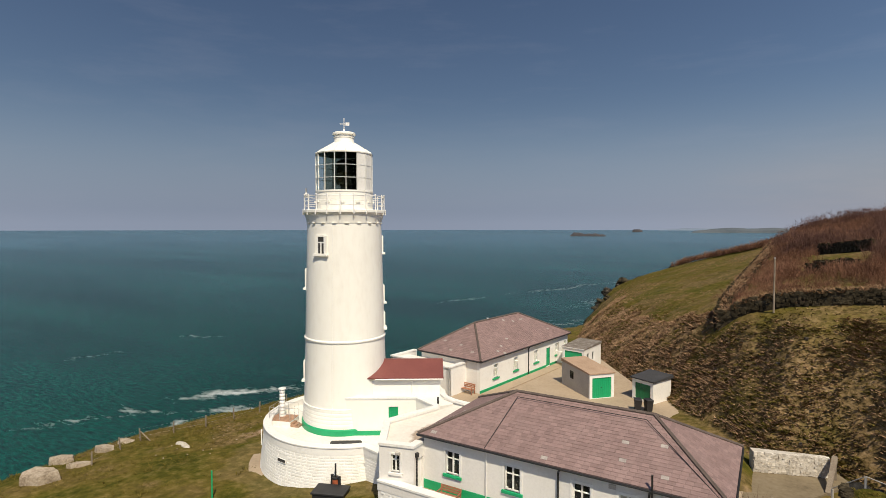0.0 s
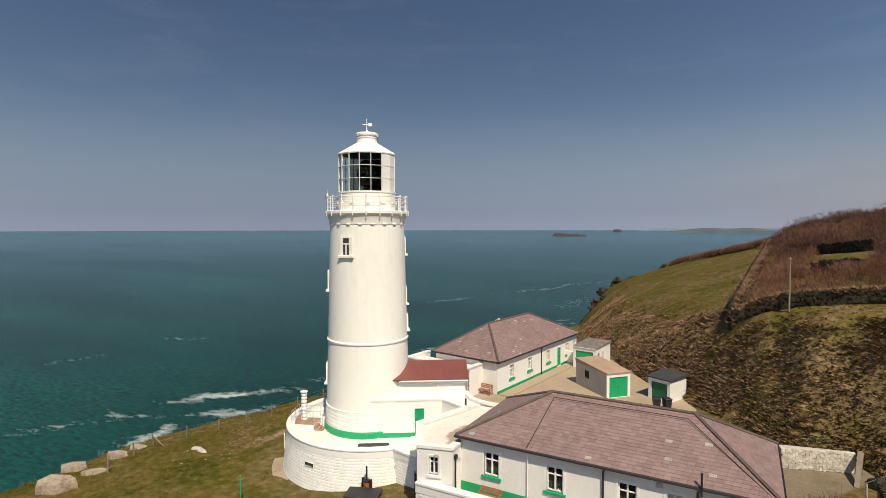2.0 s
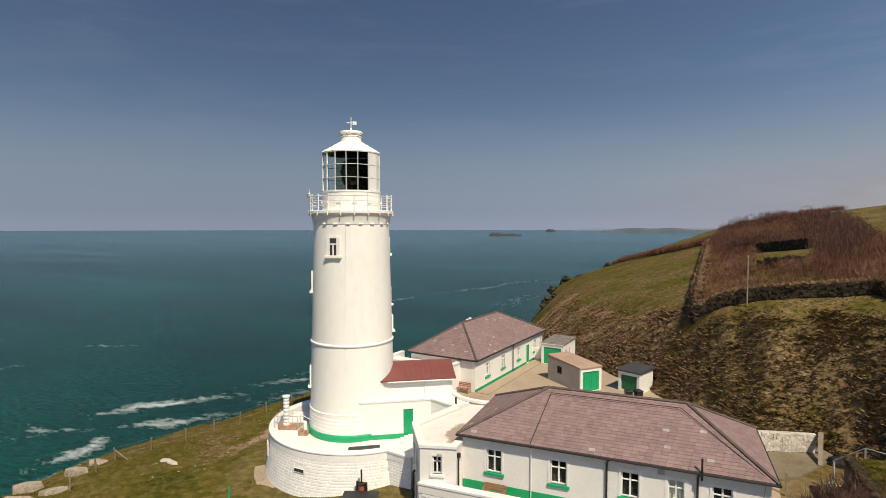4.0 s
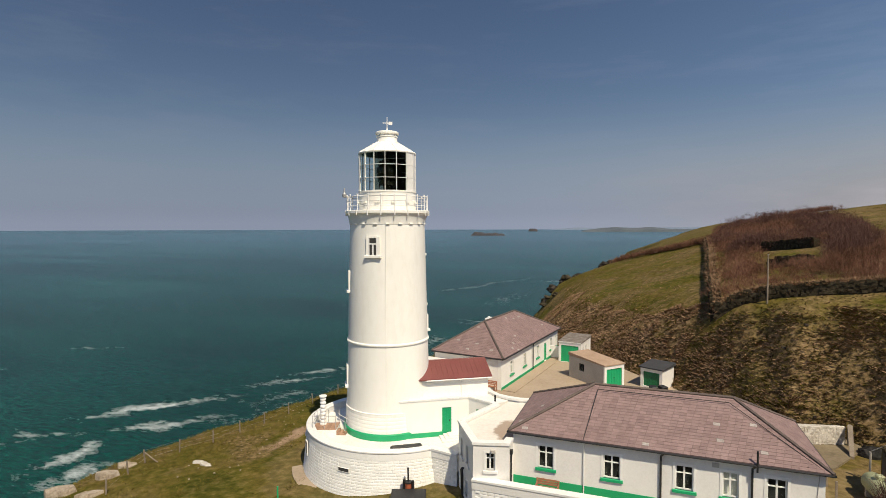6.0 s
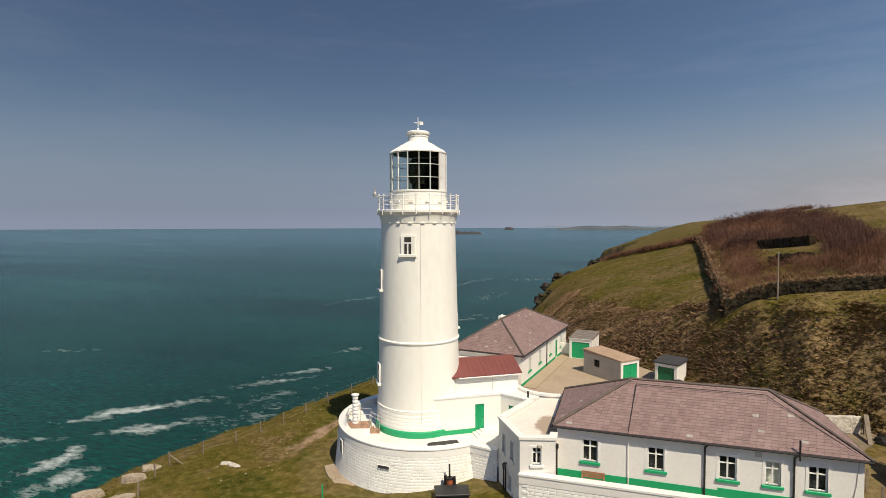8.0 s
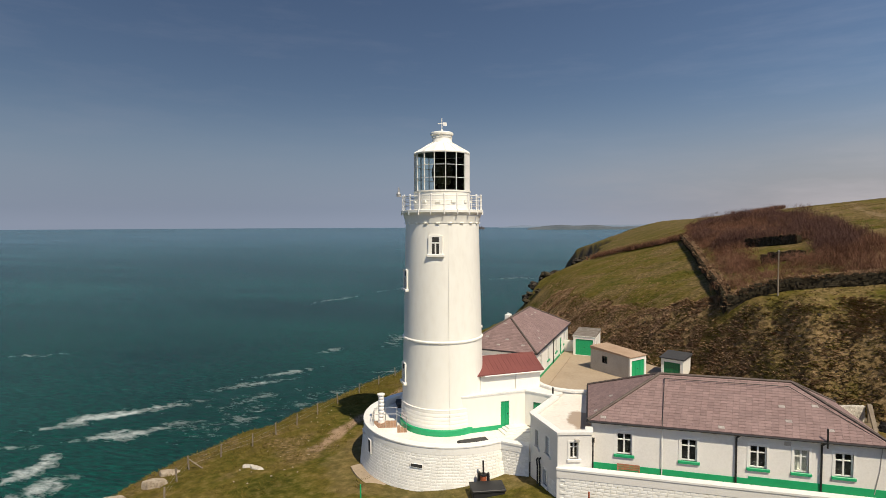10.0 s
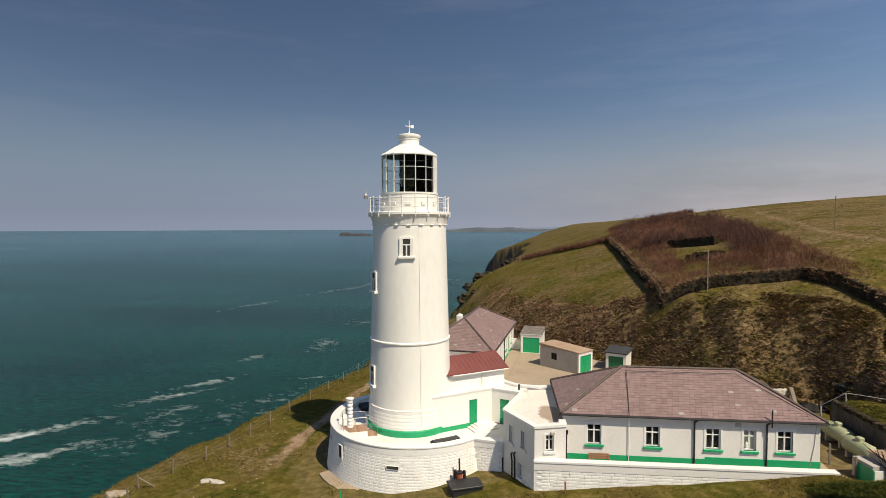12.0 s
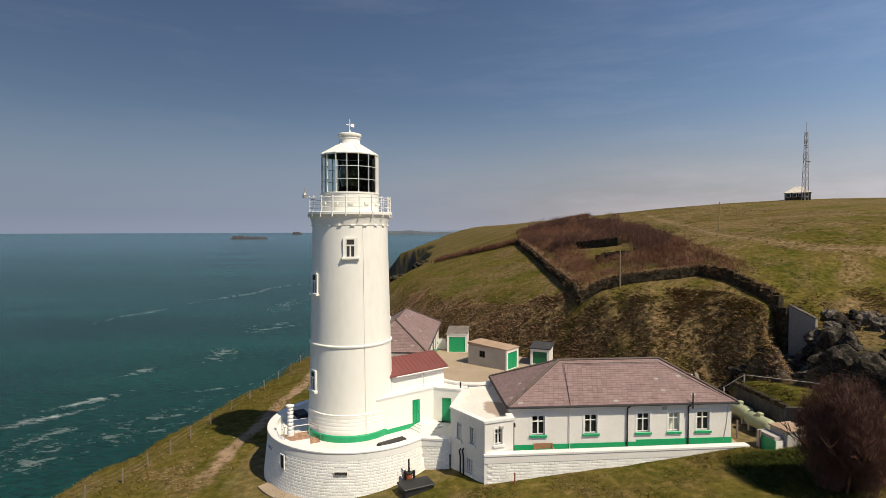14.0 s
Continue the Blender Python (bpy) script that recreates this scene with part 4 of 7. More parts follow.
    # lightning conductor strip and a small pipe on the seaward side
    strip = Mesh()
    a = radians(-66)
    pts = [(3.45, 0.5), (3.40, 1.95), (3.28, 2.1), (3.16, 6.8), (3.27, 6.95), (3.14, 7.1), (2.925, 15.85)]
    strip.path([(r * math.cos(a), r * math.sin(a), zz) for r, zz in pts], 0.015, 6)
    part("conductor_strip", strip, M["white"], lh)
    # fog detector on a bracket at the rail
    a = radians(-165)
    part("fog_detector", Mesh().tube((3.25 * math.cos(a), 3.25 * math.sin(a), 18.0), (3.45 * math.cos(a), 3.45 * math.sin(a), 18.1), 0.04, 6).lathe([(0.0, 18.0), (0.16, 18.02), (0.18, 18.25), (0.08, 18.4), (0.05, 18.75), (0.0, 18.76)], 12, center=(3.45 * math.cos(a), 3.45 * math.sin(a))), M["galv"], lh, "grey fog detector")
    return lh


M["optic"] = surface("dark_lens_glass", [(0.05, 0.055, 0.045), (0.12, 0.13, 0.10)], 3, 12, 0.12, metal=0.2, bump=0)
build_lighthouse()

# ---- terrace drum ----
DRUM = (0.4, 0.3)


def build_terrace():
    a_end = -42.5
    tr = thing("wall_terrace", I4, "curved whitewashed stone retaining wall round the lighthouse terrace", "wall", kind="structure")
    part("core", Mesh().lathe([(7.27, -5.2), (7.21, -3.8), (6.81, -0.02), (6.73, -0.02), (6.71, 0.46)], 96, a_end - 245, a_end, DRUM), M["mortar"], tr, smooth=True)
    part("upper_band", Mesh().lathe([(6.75, -0.03), (6.84, -0.02), (6.81, 0.42), (6.75, 0.43)], 96, a_end - 245, a_end, DRUM), M["white"], tr, smooth=True)
    part("coping", Mesh().lathe([(6.22, 0.0), (6.22, 0.44), (6.20, 0.46), (6.20, 0.54), (6.24, 0.57), (6.81, 0.57), (6.85, 0.54), (6.85, 0.46), (6.81, 0.43), (6.65, 0.43)], 96, a_end - 245, a_end, DRUM), M["white"], tr, "smooth white coping", smooth=True)
    part("inner_face", Mesh().lathe([(6.25, 0.44), (6.25, -0.02)], 96, a_end - 245, a_end, DRUM), M["white"], tr, smooth=True)
    # the straight end, running back to the annex
    e = (DRUM[0] + 6.79 * math.cos(radians(a_end)), DRUM[1] + 6.79 * math.sin(radians(a_end)))
    g = (7.4, -4.6)
    part("end_wall", Mesh().prism([(e[0] - 0.02, e[1]), (g[0], g[1] - 0.1), (g[0], g[1] + 0.45), (e[0] - 0.35, e[1] + 0.45)], -4.2, 0.42), M["mortar"], tr)
    part("end_coping", Mesh().prism([(e[0] - 0.05, e[1] - 0.06), (g[0], g[1] - 0.17), (g[0], g[1] + 0.5), (e[0] - 0.4, e[1] + 0.5)], 0.42, 0.56), M["white"], tr)
    part("end_band", Mesh().prism([(e[0] - 0.03, e[1] - 0.03), (g[0], g[1] - 0.13), (g[0], g[1] - 0.1), (e[0] - 0.03, e[1])], -0.02, 0.42), M["white"], tr)
    # openings in the drum: a slot, a small window, a niche
    for az, z, w, h, fr in ((-94, -0.95, 0.85, 0.24, 0.012), (-133, -1.1, 0.35, 0.9, 0.07), (-150, -0.35, 0.9, 0.12, 0.02)):
        a = radians(az)
        r = 6.81 - z * 0.107 + 0.03
        op = part("opening", Mesh().box(-w / 2 - fr, -w / 2, -0.06, 0.02, -fr, h + fr).box(w / 2, w / 2 + fr, -0.06, 0.02, -fr, h + fr).box(-w / 2, w / 2, -0.06, 0.02, h, h + fr).box(-w / 2, w / 2, -0.06, 0.02, -fr, 0), M["white"], tr, m=pose(DRUM[0] + r * math.cos(a), DRUM[1] + r * math.sin(a), z, 0, 0, az + 90))
        # flat near-black plate carries the shade inside the opening
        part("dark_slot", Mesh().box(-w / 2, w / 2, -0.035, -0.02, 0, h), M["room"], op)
    floor = Mesh()
    floor.lathe([(0.0, 0.0), (6.28, 0.0)], 96, center=DRUM)
    solo("floor_terrace", floor, M["terrace"], "worn white-painted terrace paving with bare patches", "terrace", kind="structure")
    wedge = Mesh().prism([(3.2, -4.9), (5.1, -4.2), (7.5, -4.6), (7.6, -4.3), (8.9, -0.3), (6.53, 0.5), (2.2, -2.4)], -0.6, 0.004)
    solo("floor_court", wedge, M["terrace"], "white-painted paving before the green doors", "terrace", kind="structure")


build_terrace()

# ---- the low flat-roofed block between tower and cottage ----
BA, BB, BC = (2.09, -2.47), (6.53, 0.44), (8.85, -0.45)
AN = [(7.5, -4.6), (9.5, -7.75), (11.55, -7.15), (11.55, 1.35), (9.4, 1.1), (8.85, -0.45)]


def length(p, q):
    return math.hypot(q[0] - p[0], q[1] - p[1])


def build_engine_block():
    bl = thing("engine_block", I4, "low white flat-roofed block with a green door and green plinth", "building")
    door_s = 3.62
    part("front_wall", Mesh().wall(BA, BB, 0.1, 2.72, 0.35, [(door_s - 0.36, door_s + 0.36, 0.12, 2.14)]), M["tower_white"], bl)
    part("recess_wall", Mesh().wall(BB, BC, 0.1, 2.72, 0.35, [(0.72, 1.5, 0.1, 2.05)]), M["tower_white"], bl)
    part("left_return", Mesh().prism([BA, (BA[0] + 0.2, BA[1] + 0.3), (1.2, -2.2), (1.0, -2.6)], 0.1, 2.72), M["tower_white"], bl)
    part("plinth", Mesh().prism([(2.02, -2.60), (4.9, -0.72), (4.88, -0.65), (2.05, -2.44)], 0.004, 0.34), M["green"], bl, "green painted plinth")
    plank_door(bl, along(BA, BB, door_s, 0.12), 0.72, 2.02)
    plank_door(bl, along(BB, BC, 1.11, 0.1), 0.78, 1.95)
    roof = [(1.6, -1.7), (1.95, -2.1), (6.45, 0.85), (8.75, -0.05), (9.4, 1.1), (8.3, 2.2), (7.3, 3.4), (4.5, 6.0), (0.5, 4.0)]
    part("flat_roof", Mesh().prism(roof, 2.3, 2.66), M["terrace"], bl)
    cop = Mesh()
    for k, (p, q) in enumerate(((BA, BB), (BB, BC))):
        d = Vector((q[0] - p[0], q[1] - p[1])).normalized()
        nrm = Vector((d.y, -d.x)) * 0.04
        inn = Vector((-d.y, d.x)) * 0.38
        cop.prism([(p[0] + nrm.x, p[1] + nrm.y), (q[0] + nrm.x, q[1] + nrm.y), (q[0] + inn.x, q[1] + inn.y), (p[0] + inn.x, p[1] + inn.y)], 2.72 + 0.005 * k, 2.84 + 0.005 * k)
    part("coping", cop, M["white"], bl, "white coping")
    part("vent_pipe", Mesh().tube((8.7, 0.1, 2.66), (8.7, 0.1, 3.3), 0.07, 8), M["iron"], bl, "black vent pipe")
    # steps up to the door
    d = Vector((0.837, 0.547))
    nrm = Vector((0.547, -0.837))
    stp = thing("door_steps", I4, "white concrete steps before the green door", "steps")
    for i, (o, z) in enumerate(((1.35, 0.10), (1.05, 0.19), (0.75, 0.27))):
        p = Vector(BA) + d * 3.0
        q = Vector(BA) + d * 5.2
        pts = [p + nrm * o, q + nrm * o, q + nrm * 0.02, p + nrm * 0.02]
        if i:
            pts = [p + nrm * o + d * 0.3 * i, q + nrm * o, q + nrm * 0.02, p + nrm * 0.02 + d * 0.3 * i]
        part("step", Mesh().prism([tuple(v) for v in pts], 0.006 if i == 0 else (0.10, 0.10, 0.19)[i], z), M["terrace"], stp)
    return bl


build_engine_block()


def build_link():
    m = pose(0, 0, 0, 0, 0, 33.2)
    lk = thing("link_building", m, "white link room with a red metal pitched roof against the tower", "building")
    part("front_wall", Mesh().box(2.4, 7.55, -2.2, -1.95, 2.66, 4.12), M["tower_white"], lk)
    part("end_wall", Mesh().prism([(7.3, -1.95), (7.55, -1.95), (7.55, 1.2), (7.3, 1.2)], -0.2, [4.12, 4.12, 4.12, 4.12]).add(
        [(7.3, -2.2, 4.12), (7.55, -2.2, 4.12), (7.55, 1.2, 4.12), (7.3, 1.2, 4.12), (7.3, -0.5, 4.95), (7.55, -0.5, 4.95)], [(0, 1, 5, 4), (1, 2, 5), (2, 3, 4, 5), (3, 0, 4)]), M["tower_white"], lk)
    part("back_wall", Mesh().box(2.0, 7.3, 1.0, 1.2, -0.2, 4.12), M["tower_white"], lk)
    for y0, y1, nm in ((-2.5, -0.5, "roof_slope"), (1.5, -0.5, "roof_slope")):
        part(nm, Mesh().add([(2.0, y0, 4.02), (7.8, y0, 4.02), (7.8, y1, 4.98), (2.0, y1, 4.98), (2.0, y0, 4.12), (7.8, y0, 4.12), (7.8, y1, 5.08), (2.0, y1, 5.08)],
                            [(0, 1, 2, 3), (4, 5, 6, 7), (0, 1, 5, 4), (1, 2, 6, 5), (2, 3, 7, 6), (3, 0, 4, 7)]), M["red_roof"], lk, "dull red sheet roof")
    for i in range(12):
        x = 3.2 + 0.4 * i
        part("roof_seam", Mesh().add([(x - 0.015, -2.5, 4.12), (x + 0.015, -2.5, 4.12), (x + 0.015, -0.5, 5.08), (x - 0.015, -0.5, 5.08), (x - 0.015, -2.5, 4.14), (x + 0.015, -2.5, 4.14), (x + 0.015, -0.5, 5.10), (x - 0.015, -0.5, 5.10)],
                                         [(4, 5, 6, 7), (0, 1, 5, 4), (1, 2, 6, 5), (3, 0, 4, 7)]), M["red_roof"], lk)
    part("ridge_cap", Mesh().tube((2.0, -0.5, 5.07), (7.8, -0.5, 5.07), 0.06, 8), M["red_roof"], lk)
    part("gutter", Mesh().tube((2.6, -2.52, 4.0), (7.75, -2.52, 4.0), 0.05, 8), M["white"], lk)
    part("downpipe", Mesh().path([(5.4, -2.46, 4.0), (5.4, -2.26, 3.85), (5.4, -2.26, 2.7)], 0.035, 8), M["white"], lk)
    # the yard-side door beside the link
    plank_door(lk, pose(7.56, -1.3, 0.15, 0, 0, 90), 0.85, 1.95)
    return lk


build_link()


def build_annex():
    an = thing("annex", I4, "white flat-roofed annex with parapet beside the cottage", "building")
    c, d, e = AN[0], AN[1], AN[2]
    w0, w1, w2 = length(c, d), length(d, e), 0
    part("side_wall", Mesh().wall(c, d, -3.2, 2.72, 0.35, [(0.75, 1.2, 0.85, 2.0), (2.2, 2.7, 0.95, 2.1), (1.9, 2.4, -1.2, -0.2)]), M["grey_white"], an)
    part("front_wall", Mesh().wall(d, e, 0.55, 2.72, 0.35, [(0.75, 1.3, 1.2, 2.25)]), M["grey_white"], an)
    part("front_base", Mesh().wall(d, e, -2.2, 0.55, 0.35), M["mortar"], an)
    part("end_wall", Mesh().wall(e, (11.55, -5.9), -0.2, 2.72, 0.35, [(0.35, 1.0, 0.05, 1.95)]), M["grey_white"], an)
    part("court_wall", Mesh().wall(AN[5], c, 0.0, 2.72, 0.35), M["grey_white"], an)
    part("flat_roof", Mesh().prism([(7.8, -4.5), (9.6, -7.35), (11.3, -6.85), (11.5, -6.0), (11.5, 1.2), (9.5, 1.0), (9.1, -0.5)], 2.4, 2.60), M["flat_roof"], an, "weathered flat roof with brown stains")
    cop = Mesh()
    for k, (p, q) in enumerate(((c, d), (d, e), (e, (11.55, -6.3)), (AN[5], c))):
        v = Vector((q[0] - p[0], q[1] - p[1])).normalized()
        o, i = Vector((v.y, -v.x)) * 0.07, Vector((-v.y, v.x)) * 0.40
        cop.prism([(p[0] + o.x, p[1] + o.y), (q[0] + o.x + v.x * 0.05, q[1] + o.y + v.y * 0.05), (q[0] + i.x, q[1] + i.y), (p[0] + i.x, p[1] + i.y)], 2.722 + 0.005 * k, 2.88 + 0.005 * k)
    part("coping", cop, M["white"], an, "white parapet coping")
    for s, z, w, h, cur in ((0.975, 0.85, 0.45, 1.15, True), (2.45, 0.95, 0.5, 1.15, True), (2.15, -1.2, 0.5, 1.0, True)):
        sash_window(an, along(c, d, s, z), w, h, "grey_white", cur, 0.06)
    sash_window(an, along(d, e, 1.025, 1.2), 0.55, 1.05, "white", False, 0.12)
    part("blank_door", Mesh().box(-0.32, 0.32, 0.12, 0.16, 0, 1.9), M["white"], an, "white door", m=along(e, (11.55, -5.9), 0.675, 0.05))
    part("lamp_box", Mesh().soft_box(-0.14, 0.14, -0.18, 0.0, 0, 0.16, 0.02), M["garage_wall"], an, m=along(d, e, 1.2, 2.3))
    for s, top in ((1.15, 0.2), (1.5, 0.35)):
        part("soil_pipe", Mesh().path([(0.0, 0.02, top), (0, -0.12, top - 0.1), (0.12, -0.12, top - 0.5), (0.12, -0.12, -2.4)], 0.055, 8), M["iron"], an, "black soil pipe", m=along(c, d, s, 0))
    part("downpipe", Mesh().path([(11.62, -6.9, 2.2), (11.62, -6.9, 0.0)], 0.05, 8).box(11.55, 11.72, -7.0, -6.8, 2.15, 2.4), M["iron"], an, "black rainwater pipe")
    return an


build_annex()


def build_yard_wall():
    # the curved white parapet between the flat roof and the yard
    w = thing("wall_yard", I4, "curved white parapet wall along the edge of the yard", "wall", kind="structure")
    pts = [(7.25, 3.05), (7.7, 2.35), (8.4, 1.75), (9.3, 1.4), (10.3, 1.3), (11.6, 1.6), (12.0, 1.75)]
    body, cop = Mesh(), Mesh()
    for k, (p, q) in enumerate(zip(pts, pts[1:])):
        v = Vector((q[0] - p[0], q[1] - p[1])).normalized()
        n0 = Vector((-v.y, v.x)) * 0.15
        for mm, o, z0, z1 in ((body, 1.0, -1.2, 2.66), (cop, 1.35, 2.70 - 0.005 * (k % 2), 2.86 + 0.005 * (k % 2))):
            a, b = n0 * o, v * 0.03
            mm.prism([(p[0] - a.x - b.x, p[1] - a.y - b.y), (q[0] - a.x + b.x, q[1] - a.y + b.y), (q[0] + a.x + b.x, q[1] + a.y + b.y), (p[0] + a.x - b.x, p[1] + a.y - b.y)], z0, z1)
    part("wall_body", body, M["white"], w)
    part("coping", cop, M["white"], w)


build_yard_wall()

# ---- cottages ----


def hip_roof(parent, x0, x1, y0, y1, ze, zr, r0, r1, slate_parts=0, cw=0.42, ch=0.30, seed=1):
    """Roof boards, slates course by course on each slope, ridge and hip tiles. Returns the pieces to be made later."""
    ym = (y0 + y1) / 2
    A, B, C, D = (x0, y0, ze), (x1, y0, ze), (x1, y1, ze), (x0, y1, ze)
    E, F = (r0, ym, zr), (r1, ym, zr)
    roof = part("roof", Mesh().add([A, B, C, D, E, F, (x0, y0, ze - 0.12), (x1, y0, ze - 0.12), (x1, y1, ze - 0.12), (x0, y1, ze - 0.12)],
                                   [(0, 1, 5, 4), (1, 2, 5), (2, 3, 4, 5), (3, 0, 4), (9, 8, 7, 6), (0, 6, 7, 1), (1, 7, 8, 2), (2, 8, 9, 3), (3, 9, 6, 0)]), M["slate_gap"], parent, "purple-grey slate roof")
    rng = random.Random(seed)
    jobs = []
    for P, Q, S, T in ((A, B, F, E), (B, C, F, F), (C, D, E, F), (D, A, E, E)):
        P, Q, S, T = Vector(P), Vector(Q), Vector(S), Vector(T)
        u = (Q - P).normalized()
        ln = (Q - P).length
        up = (T - P) - u * (T - P).dot(u)
        h = up.length
        up.normalize()
        nrm = u.cross(up)
        t0, t1 = (T - P).dot(u), (S - P).dot(u)
        rows = int(h / ch)
        for r in range(rows):
            za = r * h / rows
            zb = (r + 1) * h / rows + 0.03
            lo = t0 * za / h
            hi = ln + (t1 - ln) * za / h
            lo2, hi2 = t0 * min(1, zb / h), ln + (t1 - ln) * min(1, zb / h)
            x = lo - (cw / 2 if r % 2 else 0)
            while x < hi - 0.02:
                a, b = max(x, lo), min(x + cw, hi)
                x += cw
                if b - a < 0.06:
                    continue
                a2, b2 = max(a, lo2), min(b, hi2)
                if b2 - a2 < 0.03:
                    m_ = min(max((a + b) / 2, lo2), hi2)
                    a2, b2 = m_ - 0.02, m_ + 0.02
                lift = 0.020 + rng.random() * 0.008
                g = 0.006
                v = [P + u * (a + g) + up * za + nrm * lift, P + u * (b - g) + up * za + nrm * lift, P + u * (b2 - g) + up * zb + nrm * 0.008, P + u * (a2 + g) + up * zb + nrm * 0.008,
                     P + u * (a + g) + up * za - nrm * 0.01, P + u * (b - g) + up * za - nrm * 0.01]
                jobs.append((v, rng.random()))
    rest, pale = Mesh(), Mesh()
    faces = [(0, 1, 2, 3), (4, 5, 1, 0), (4, 0, 3), (5, 2, 1)]
    first = True
    for k, (v, q) in enumerate(jobs):
        if k < slate_parts:
            SLATES.append((roof, v, faces, "lichen_slate" if q > 0.985 else "slate"))
        else:
            (pale if q > 0.985 else rest).add(v, faces)
    for mm, key in ((rest, "slate"), (pale, "lichen_slate")):
        if mm.v:
            tagged(part("slate", mm, M[key], roof), kind="stuff")
    # ridge and hip tiles
    for p, q in ((E, F), (A, E), (B, F), (C, F), (D, E)):
        p, q = Vector(p), Vector(q)
        k = max(3, int((q - p).length / 0.45))
        for i in range(k):
            a, b = p.lerp(q, i / k), p.lerp(q, (i + 0.97) / k)
            part("ridge_tile", Mesh().tube(a + Vector((0, 0, 0.005)), b + Vector((0, 0, 0.02)), 0.115, 6), M["ridge"], roof)
    return roof


SLATES = []
STONES = []


def build_near_cottage():
    ct = thing("cottage", I4, "white single-storey cottage with slate hipped roof and green sills", "house", "keepers' cottages")
    x0, x1, y0, y1, ze = 11.55, 27.6, -6.05, 1.25, 3.22
    wins = ((13.53, 0.92, False), (17.3, 0.92, False), (21.1, 0.92, False), (23.35, 0.78, True), (25.5, 0.92, False))
    holes = [(x - w / 2 - x0, x + w / 2 - x0, 1.22, 2.58) for x, w, c in wins]
    part("front_wall", Mesh().wall((x0, y0), (x1, y0), -0.6, ze, 0.35, holes), M["grey_white"], ct, "pale roughcast wall")
    part("end_wall", Mesh().wall((x1, y0 + 0.35), (x1, y1 - 0.35), -0.3, ze, 0.35), M["grey_white"], ct)
    part("back_wall", Mesh().wall((x1, y1), (x0, y1), -0.6, ze, 0.35), M["grey_white"], ct)
    part("party_wall", Mesh().wall((x0, y1 - 0.35), (x0, y0 + 0.35), -0.6, ze, 0.35), M["grey_white"], ct)
    part("plinth", Mesh().box(x0 + 0.02, 20.6, y0 - 0.035, y0 + 0.005, 0.0, 0.54).box(20.6, x1 + 0.03, y0 - 0.035, y0 + 0.005, 0.0, 0.68), M["green"], ct, "green painted plinth band")
    for x, w, c in wins:
        sash_window(ct, pose(x, y0, 1.22), w, 1.36, "green", c)
    hip_roof(ct, x0 - 0.25, x1 + 0.28, y0 - 0.28, y1 + 0.28, ze + 0.10, 5.56, 16.0, 23.9, 300, 0.36, 0.22, 5)
    part("gutter", Mesh().tube((x0 - 0.25, y0 - 0.33, ze + 0.02), (x1 + 0.28, y0 - 0.33, ze + 0.02), 0.06, 8), M["iron"], ct, "black gutter")
    part("end_gutter", Mesh().tube((x1 + 0.33, y0 - 0.33, ze + 0.02), (x1 + 0.33, y1 + 0.3, ze + 0.02), 0.06, 8), M["iron"], ct, "black gutter")
    part("back_gutter", Mesh().tube((x0 - 0.3, y0 - 0.3, ze + 0.02), (x0 - 0.3, y1 + 0.3, ze + 0.02), 0.06, 8), M["iron"], ct, "black gutter")
    for x, mat in ((19.9, "iron"), (24.35, "iron"), (15.75, "white")):
        r = 0.055 if mat == "iron" else 0.03
        top = 3.9 if x > 24 else ze
        part("downpipe", Mesh().path([(x + 0.15, y0 - 0.31, ze), (x, y0 - 0.09, ze - 0.25), (x, y0 - 0.09, 0.0)], r, 8), M[mat], ct, "black downpipe" if mat == "iron" else "")
        if x > 24:
            part("vent_pipe", Mesh().tube((x + 0.18, y0 - 0.36, ze - 0.3), (x + 0.18, y0 - 0.36, 4.05), 0.05, 8), M["iron"], ct, "black vent pipe")
    part("wall_vent", Mesh().soft_box(22.45, 22.8, y0 - 0.05, y0, 2.75, 2.98, 0.01), M["garage_wall"], ct)
    part("end_conductor", Mesh().path([(27.35, y0 - 0.02, 3.2), (27.25, y0 - 0.02, 1.8), (27.0, y0 - 0.04, 0.4)], 0.02, 6), M["garage_wall"], ct)
    part("roof_cable", Mesh().path([(15.72, y0 - 0.28, ze + 0.14), (16.25, -2.95, 5.42), (23.6, -2.95, 5.42), (27.4, -6.1, 3.45)], 0.022, 6), M["iron"], ct, "dark cable on the slates")
    return ct


build_near_cottage()


